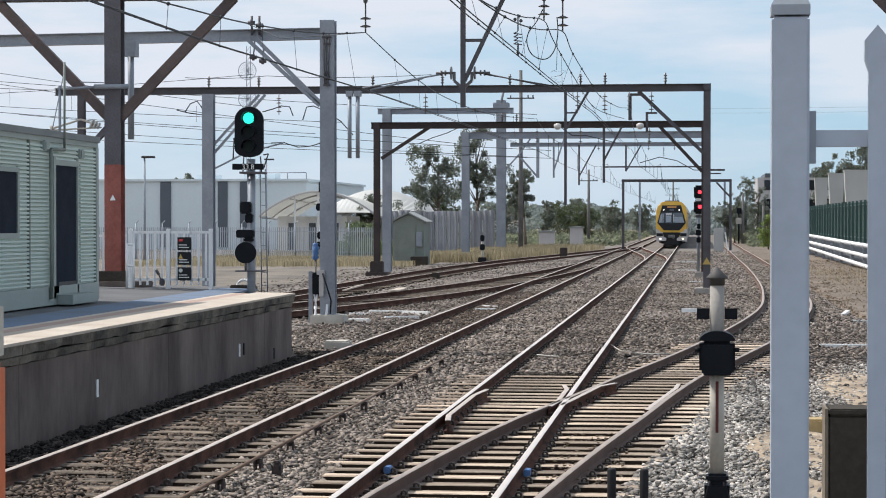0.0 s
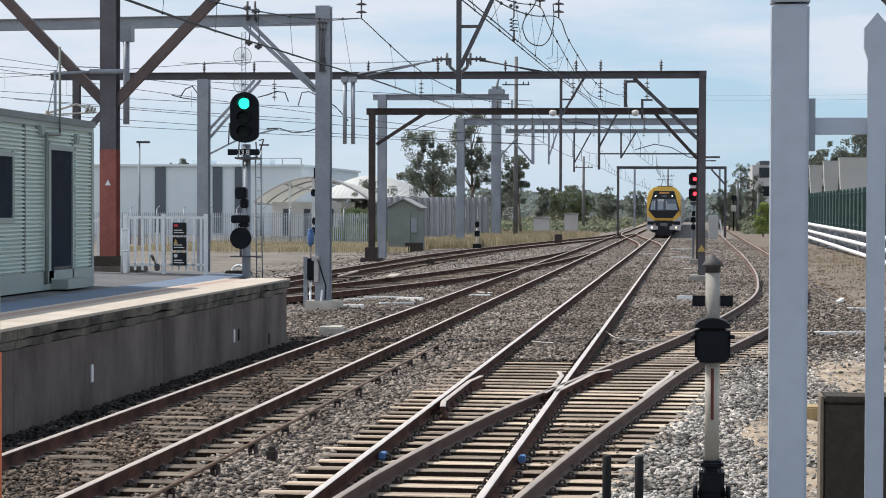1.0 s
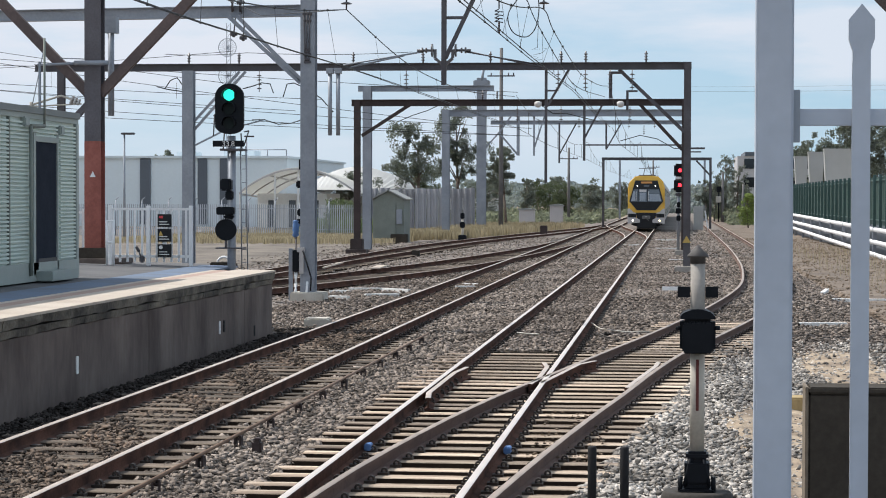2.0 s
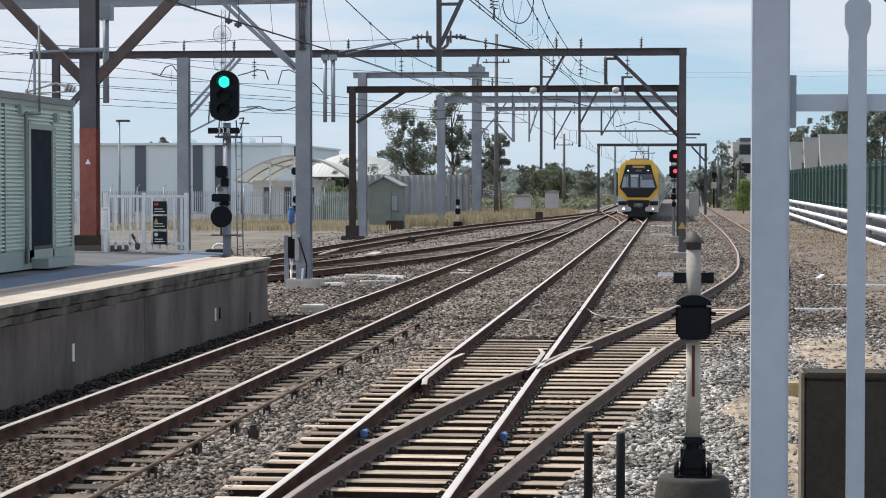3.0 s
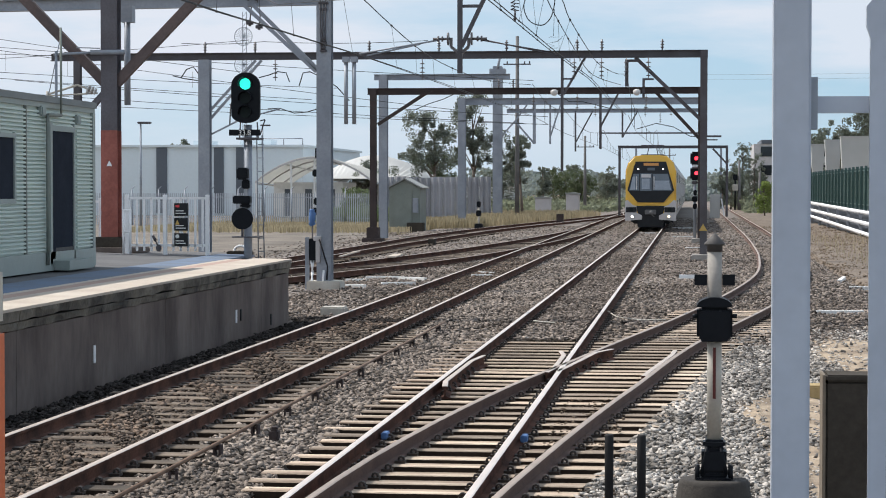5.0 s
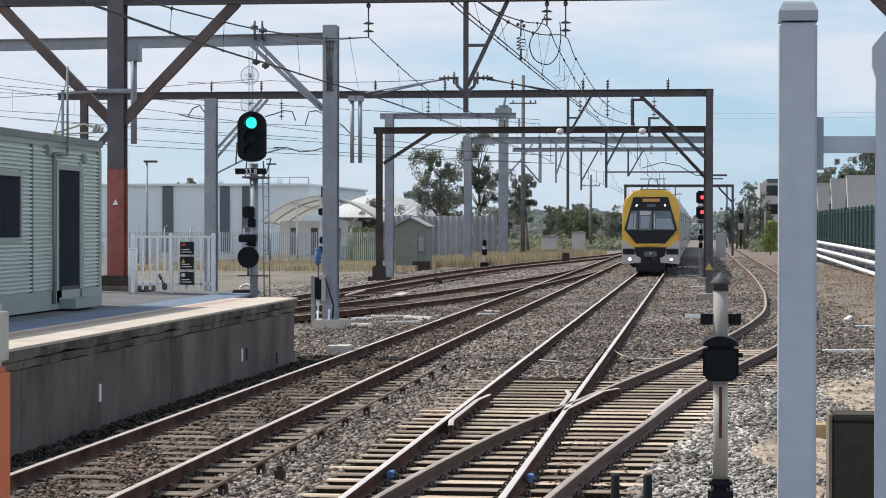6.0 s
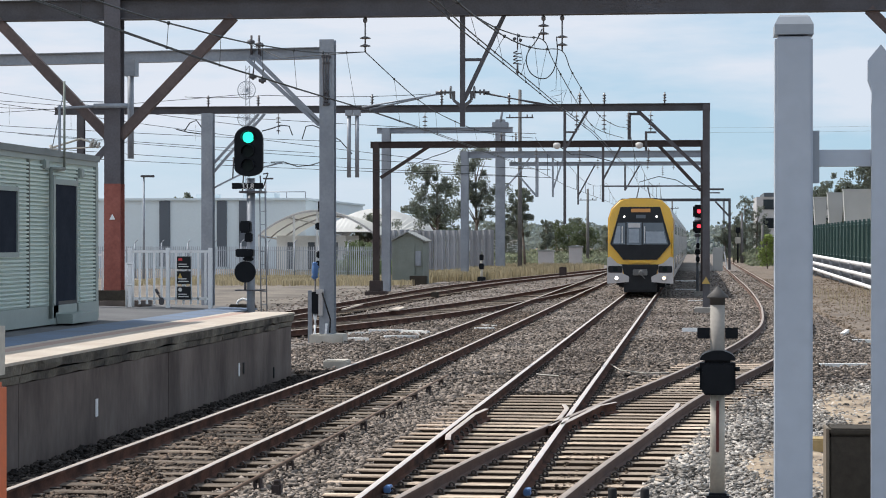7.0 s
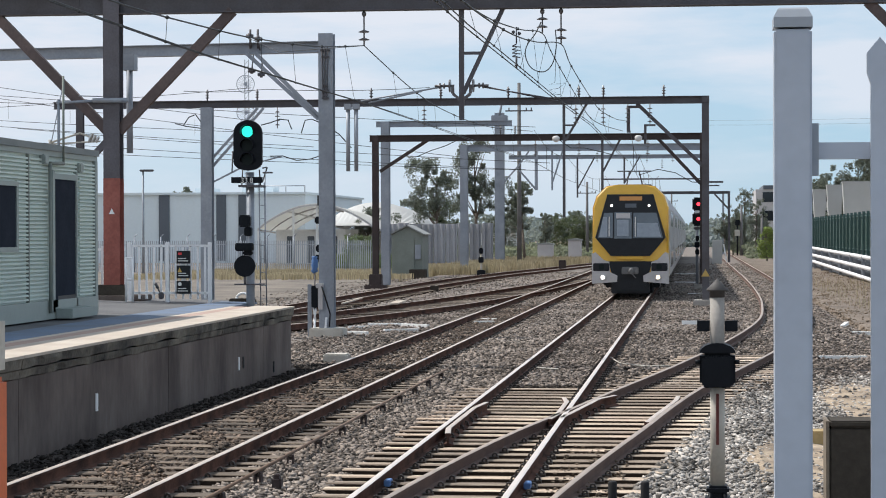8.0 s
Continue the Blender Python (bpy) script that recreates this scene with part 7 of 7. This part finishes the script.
    box(bm, 1.55, 2.4, 190, 191.2, -0.4, 1.86, 0.05)
    part("body", bm, M_TANK, cb)
    bm = bmesh.new()
    beam(bm, (2.8, 188, -0.3), (2.5, 188, 1.5), 0.12)
    part("stay", bm, M_WHITEPAINT, cb)


def build_right_side():
    # retaining kerb with pipes and green fence
    x0, y0, x1, y1 = 9.0, 190.0, 9.6, 95.0
    gf = thing("green_fence", "dark green steel picket fence above white pipes", "fence")
    n = 34
    first = None
    for i in range(n):
        t = i / (n - 1)
        x, y = x0 + (x1 - x0) * t, y0 + (y1 - y0) * t
        if first is None:
            bm = bmesh.new()
            box(bm, -0.075, 0.075, -0.05, 0.05, 0, 2.5)
            first = part("picket", bm, M_GREENFENCE, gf)
            first.location = (x, y, 1.15)
        else:
            share("picket", first, gf, (x, y, 1.15))
    for z in (1.5, 3.4):
        bm = bmesh.new()
        beam(bm, (x0 + 0.07, y0, z), (x1 + 0.07, y1, z), 0.06)
        part("rail", bm, M_GREENFENCE, gf)
    bm = bmesh.new()
    beam(bm, (x0 + 0.12, y0, 0.4), (x1 + 0.12, y1, 0.4), 0.1, 1.7)
    part("plinth", bm, M_WAREDARK, gf)
    bm = bmesh.new()
    beam(bm, (x0 + 0.14, y0, 2.4), (x1 + 0.14, y1, 2.4), 0.03, 2.3)
    part("fence_sheet", bm, M_GREENSHEET, gf, "green mesh backing sheet")
    for za, zb, off in ((1.4, 1.02, -0.25), (0.9, 0.44, -0.3), (0.5, -0.15, -0.35)):
        bm = bmesh.new()
        rod(bm, (x0 + off, y0, za), (x1 + off, y1, zb), 0.11, n=10)
        o = part("pipe", bm, M_WHITEPAINT)
        tagged(o, "white cable pipe running along a green fence", "pipe", "white pipes")
    for i in range(12):
        t = i / 11
        x, y = x0 + (x1 - x0) * t - 0.3, y0 + (y1 - y0) * t
        bm = bmesh.new()
        box(bm, x - 0.06, x + 0.12, y - 0.06, y + 0.06, -0.4, 1.2)
        o = part("pipe_stand", bm, M_GALV)
        tagged(o, "short steel stand holding white pipes", "stand", "pipe stands")
    # white tubs behind, wider at the rim
    for x0, x1, y, h in ((10.98, 12.22, 205, 6.46), (11.95, 13.39, 200, 6.77), (13.03, 15.9, 195, 6.95)):
        bm = bmesh.new()
        vs = box(bm, x0, x1, y, y + 1.4, -0.4, h)
        for v in vs:
            if v.co.z < 0:
                v.co.x += 0.36 if v.co.x < (x0 + x1) / 2 else -0.36
        fixed(bm)
        bmesh.ops.bevel(bm, geom=[e for e in bm.edges if abs(e.verts[0].co.z - e.verts[1].co.z) > 1], offset=0.08, segments=2, affect="EDGES")
        box(bm, x0 - 0.04, x1 + 0.04, y - 0.05, y + 1.45, h - 0.1, h + 0.03, 0.02)
        o = part("white_tank", bm, M_TANK)
        tagged(o, "tall tapered white storage tub behind the green fence", "container", "white containers")
    sp = thing("siding_sign", "small white square sign on a black post by the siding", "sign")
    bm = bmesh.new()
    rod(bm, (5.06, 260, -0.4), (5.06, 260, 3.9), 0.1, n=8)
    part("post", bm, M_BLACK, sp)
    bm = bmesh.new()
    box(bm, 4.8, 5.35, 259.7, 260.1, 3.35, 4.0, 0.05)
    part("signal_head", bm, M_BLACK, sp)
    bm = bmesh.new()
    box(bm, 4.74, 5.38, 259.75, 259.85, 2.1, 2.85, 0.02)
    part("sign_plate", bm, M_WHITEWORN, sp)
    bl = thing("office_block", "grey flat-roofed building in the distance", "building")
    bm = bmesh.new()
    box(bm, 9.2, 26, 330, 350, -0.4, 9.0)
    part("wall", bm, M_TRAINGREY, bl)
    bm = bmesh.new()
    box(bm, 10.3, 26.2, 329.8, 350.2, 9.0, 9.6)
    part("roof", bm, M_WAREDARK, bl)
    for k in range(3):
        for j in range(4):
            bm = bmesh.new()
            box(bm, 10.2 + j * 3, 12.2 + j * 3, 329.9, 329.99, 1.5 + k * 2.8, 3.0 + k * 2.8)
            part("window", bm, M_DARKGLASS, bl)
    hs = thing("house", "distant house with pale wall and grey roof", "house")
    bm = bmesh.new()
    box(bm, -40, -31, 380, 390, -0.4, 2.6)
    part("wall", bm, M_WHITEPAINT, hs)
    bm = bmesh.new()
    prism(bm, [(-40.5, 2.6), (-30.5, 2.6), (-35.5, 4.6)], 379, 391, "y")
    part("roof", fixed(bm), M_HUTROOF, hs)


def tree(at, height, width, leaf, seed, trunk_r=0.25, density=900, leaf_size=0.35, low=0.25, label="gum tree with sparse olive-green foliage"):
    """A tapered trunk with limbs and a crown of small leaf clumps."""
    rng = np.random.default_rng(seed)
    th = thing("tree", label, "tree", at)
    bm = bmesh.new()
    top = Vector((rng.uniform(-0.5, 0.5), rng.uniform(-0.3, 0.3), height * 0.8))
    rod(bm, (0, 0, -0.4), tuple(top * 0.5), trunk_r, trunk_r * 0.6, 8)
    rod(bm, tuple(top * 0.5), tuple(top), trunk_r * 0.6, trunk_r * 0.25, 8)
    tips = []
    for k in range(11):
        a = rng.uniform(0, 6.28)
        z = height * rng.uniform(0.3, 0.75)
        p = top * (z / top.z)
        r = width * 0.5 * rng.uniform(0.45, 0.85) * (1 - 0.5 * max(0, z / height - 0.5))
        q = Vector((p.x + r * math.cos(a), p.y + r * math.sin(a) * 0.6, min(height * 0.93, z + height * rng.uniform(0.08, 0.25))))
        rod(bm, tuple(p), tuple(q), trunk_r * 0.35, trunk_r * 0.1, 6)
        tips.append(q)
    tips.append(top + Vector((0, 0, height * 0.1)))
    part("trunk", bm, M_BARK, th)
    centres = []
    for q in tips:
        for j in range(5):
            o = Vector(rng.normal(0, 1, 3)) * width * 0.17
            c = q + o
            c.z = min(max(c.z, height * low), height * 0.96)
            centres.append((c, width * rng.uniform(0.05, 0.13)))
    if low < 0.15:
        for j in range(40):
            a = rng.uniform(0, 6.28)
            centres.append((Vector((width * 0.5 * math.cos(a) * rng.uniform(0.2, 1), width * 0.3 * math.sin(a), height * rng.uniform(0.05, 0.6))), width * 0.16))
    verts, faces = [], []
    for i in range(density):
        c, r = centres[rng.integers(len(centres))]
        p = Vector(rng.normal(0, 0.6, 3).clip(-1.0, 1.0)) * r
        p = c + p
        s = leaf_size * rng.uniform(0.5, 1.2)
        u = Vector(rng.normal(0, 1, 3)).normalized()
        v = u.orthogonal().normalized()
        w = u.cross(v)
        k = len(verts)
        verts += [tuple(p - u * s), tuple(p + v * s * 0.45), tuple(p + u * s), tuple(p - v * s * 0.45), tuple(p + w * s * 0.4), tuple(p - w * s * 0.4)]
        faces += [(k, k + 1, k + 4), (k + 1, k + 2, k + 4), (k + 2, k + 3, k + 4), (k + 3, k, k + 4), (k, k + 1, k + 5), (k + 1, k + 2, k + 5)]
    crown = mesh_from("crown", verts, faces, leaf, th)
    return th, crown


def build_plants():
    tree((-21.9, 185, 0), 8.9, 4.3, M_LEAF, 1, 0.18, 8500, 0.105, 0.36)
    tree((-18.9, 190, 0), 10.6, 4.3, M_LEAF, 2, 0.2, 11000, 0.105, 0.3)
    tree((-15.1, 195, 0), 7.0, 3.3, M_LEAF, 3, 0.16, 8500, 0.1, 0.2)
    tree((-24.5, 202, 0), 5.7, 3.4, M_LEAF2, 4, 0.14, 8500, 0.1, 0.1, "dense dark olive bushy tree beside a fence")
    tree((-28.2, 187, 0), 4.7, 2.6, M_LEAF, 6, 0.12, 2600, 0.11, 0.35)
    tree((-25.6, 166, 0), 2.3, 2.6, M_WEED, 8, 0.08, 2600, 0.1, 0.05, "low pale green bush behind the palisade fence")
    tree((-57.6, 240, 0), 7.9, 3.0, M_LEAF, 5, 0.2, 1600, 0.18)
    for i, (x, y, h, w) in enumerate(((3.7, 262, 5.0, 1.6), (4.7, 268, 6.0, 1.7), (6.2, 270, 8.3, 2.2), (7.3, 264, 6.6, 1.9), (5.6, 266, 5.0, 2.0), (9.0, 285, 4.6, 2.2))):
        tree((x, y, 0), h, w, M_LEAF, 20 + i, 0.12, 3800, 0.1, 0.12, "feathery grey-green tree beside the siding")
    for i, (x, y, h, w) in enumerate(((14.9, 226, 10.2, 5.0), (18.4, 232, 11.2, 5.2), (22.2, 235, 10.8, 5.2), (26, 236, 10.4, 5.0))):
        tree((x, y, 0), h, w, M_LEAF, 40 + i, 0.25, 5200, 0.17)
    tree((6.75, 205, 0), 3.0, 1.7, M_BUSH, 60, 0.08, 3000, 0.1, 0.05, "bright yellow-green bush by the siding")
    for i, (x, y, h, w) in enumerate(((-22.4, 330, 5.6, 2.0), (-19.4, 340, 5.0, 5.6), (-17, 335, 4.4, 4), (-13.5, 350, 4.6, 4), (-30, 345, 5.0, 5), (-9.6, 400, 5.4, 4))):
        tree((x, y, 0), h, w, M_LEAF2 if i in (1, 2) else M_LEAF, 70 + i, 0.16, 3400, 0.17, 0.06)
    for i, (x, h) in enumerate(((-19.9, 6.3), (-23.4, 5.9), (-14.4, 6.2))):
        tree((x, 372, 0), h, 2.6, M_LEAF, 90 + i, 0.14, 900, 0.17, 0.7, "slender tree with a flat crown far off")
    for x, w, y, h, lab in ((-12.0, 1.3, 220, 1.75, "small pale grey trackside shed far off"), (-15.4, 1.6, 226, 1.3, "low pale grey equipment box in the grass")):
        sh = thing("equipment_shed", lab, "shed")
        bm = bmesh.new()
        box(bm, x - w / 2, x + w / 2, y, y + 1.6, -0.4, h, 0.03)
        part("wall", bm, M_TRAINGREY, sh)
        bm = bmesh.new()
        prism(bm, [(x - w / 2 - 0.12, h), (x + w / 2 + 0.12, h), (x + w / 2 + 0.05, h + 0.12), (x, h + 0.22), (x - w / 2 - 0.05, h + 0.12)], y - 0.12, y + 1.72, "y")
        part("roof", fixed(bm), M_HUTROOF, sh)
    # far woods
    rng = np.random.default_rng(12)
    verts, faces = [], []
    for i in range(34000):
        x = rng.uniform(-230, 160)
        y = rng.uniform(560, 760)
        top = 5.2 + 3.2 * noise.noise((x * 0.03, 0.2, 0)) + 4.0 * noise.noise((x * 0.11, 7.0, 0))
        z = rng.uniform(0, 1) ** 0.8 * max(2, top)
        s = rng.uniform(0.25, 0.7)
        u = Vector(rng.normal(0, 1, 3)).normalized()
        v = u.orthogonal()
        w = u.cross(v)
        p = Vector((x, y, z))
        k = len(verts)
        verts += [tuple(p - u * s), tuple(p + v * s), tuple(p + u * s), tuple(p - v * s), tuple(p + w * s)]
        faces += [(k, k + 1, k + 4), (k + 1, k + 2, k + 4), (k + 2, k + 3, k + 4), (k + 3, k, k + 4)]
    ob = mesh_from("far_woods", verts, faces, M_HAZELEAF, None, "line of distant trees, haze mixed into the colour", "stuff")
    ob["category"] = "woods"

    def scrub(name, count, region, top, size, material, label):
        verts, faces = [], []
        for i in range(count):
            x, y = region(rng)
            h = top * (0.55 + 0.6 * noise.noise((x * 0.22, y * 0.05, 3.0)))
            p = Vector((x, y, -0.3 + max(0.2, h) * rng.uniform(0, 1)))
            s = size * rng.uniform(0.5, 1.3)
            u = Vector(rng.normal(0, 1, 3)).normalized()
            v = u.orthogonal()
            w = u.cross(v)
            k = len(verts)
            verts += [tuple(p - u * s), tuple(p + v * s), tuple(p + u * s), tuple(p - v * s), tuple(p + w * s)]
            faces += [(k, k + 1, k + 4), (k + 1, k + 2, k + 4), (k + 2, k + 3, k + 4), (k + 3, k, k + 4)]
        ob = mesh_from(name, verts, faces, material, None, label, "stuff")
        ob["category"] = "shrubs"
    scrub("scrub", 9000, lambda r: (r.uniform(-60, -8.5), r.uniform(235, 420)), 1.3, 0.26, M_SCRUB, "low green scrub beyond the sidings")
    scrub("scrub", 5000, lambda r: (r.uniform(5.6, 26), r.uniform(225, 420)), 2.0, 0.3, M_SCRUB, "low green scrub beside the far siding")
    scrub("scrub", 2500, lambda r: (r.uniform(-9, 6), r.uniform(430, 520)), 4.0, 0.6, M_HAZELEAF, "scrub at the end of the line, haze mixed into the colour")

    def grass(name, count, region, h, material, label, w=0.03):
        verts, faces = [], []
        for i in range(count):
            x, y = region(rng)
            hh = h * rng.uniform(0.45, 1.15)
            a = rng.uniform(0, 3.14)
            dx, dy = math.cos(a) * w, math.sin(a) * w
            bx, by = rng.normal(0, 0.25) * hh, rng.normal(0, 0.2) * hh
            k = len(verts)
            verts += [(x - dx, y - dy, -0.4), (x + dx, y + dy, -0.4), (x + bx * 0.5 + dx * 0.7, y + by * 0.5 + dy * 0.7, hh * 0.55), (x + bx, y + by, hh), (x + bx * 0.5 - dx * 0.7, y + by * 0.5 - dy * 0.7, hh * 0.55)]
            faces.append((k, k + 1, k + 2, k + 3, k + 4))
        ob = mesh_from(name, verts, faces, material, None, label, "stuff")
        ob["category"] = "grass"
    grass("dry_grass", 26000, lambda r: (lambda y: (r.uniform(-34, -16.8 + max(0, (y - 140) * 0.12)), y))(r.uniform(125, 200)), 0.1, M_GRASS, "tall dry straw-yellow grass beside the side tracks")
    grass("dry_grass", 12000, lambda r: (lambda y: (r.uniform(-17.5, -14.2 + (y - 140) * 0.1), y))(r.uniform(140, 200)), 0.45, M_GRASS, "tall dry straw-yellow grass on the bank")
    grass("green_weeds", 5000, lambda r: (r.uniform(-26.5, -21), r.uniform(152, 165)), 1.0, M_WEED, "green weeds by the mesh fence")
    grass("dry_grass", 900, lambda r: (r.uniform(5.6, 9), r.uniform(30, 120)), 0.1, M_GRASS, "sparse dry tufts beside the siding", 0.008)


M_CAPPOST = mat("grey_post_cap", (0.345, 0.375, 0.42), 0.55, 0, 0.08, 8, 0, 40)

build_ground()
build_tracks()
build_platform()
build_portal_near()
build_portals_far()
build_mast_grey()
build_mast_left()
train = build_train()
build_green_signal()
build_red_signal()
build_back_signal()
build_point_indicator()
build_near_fence()
build_platform_building()
build_platform_fence()
build_background()
build_right_side()
build_plants()
build_wires()
build_rodding()
build_small_items()
build_sleepers()


def motions():
    rows = []
    for k in range(17):
        t = k * 0.5
        y = 211.7 - 17.704 * t + 0.2396 * t * t
        rows.append((t, pose(-2.49 + 0.0013 * (y - 85), y, 0)))
    walk(train, rows)


motions()
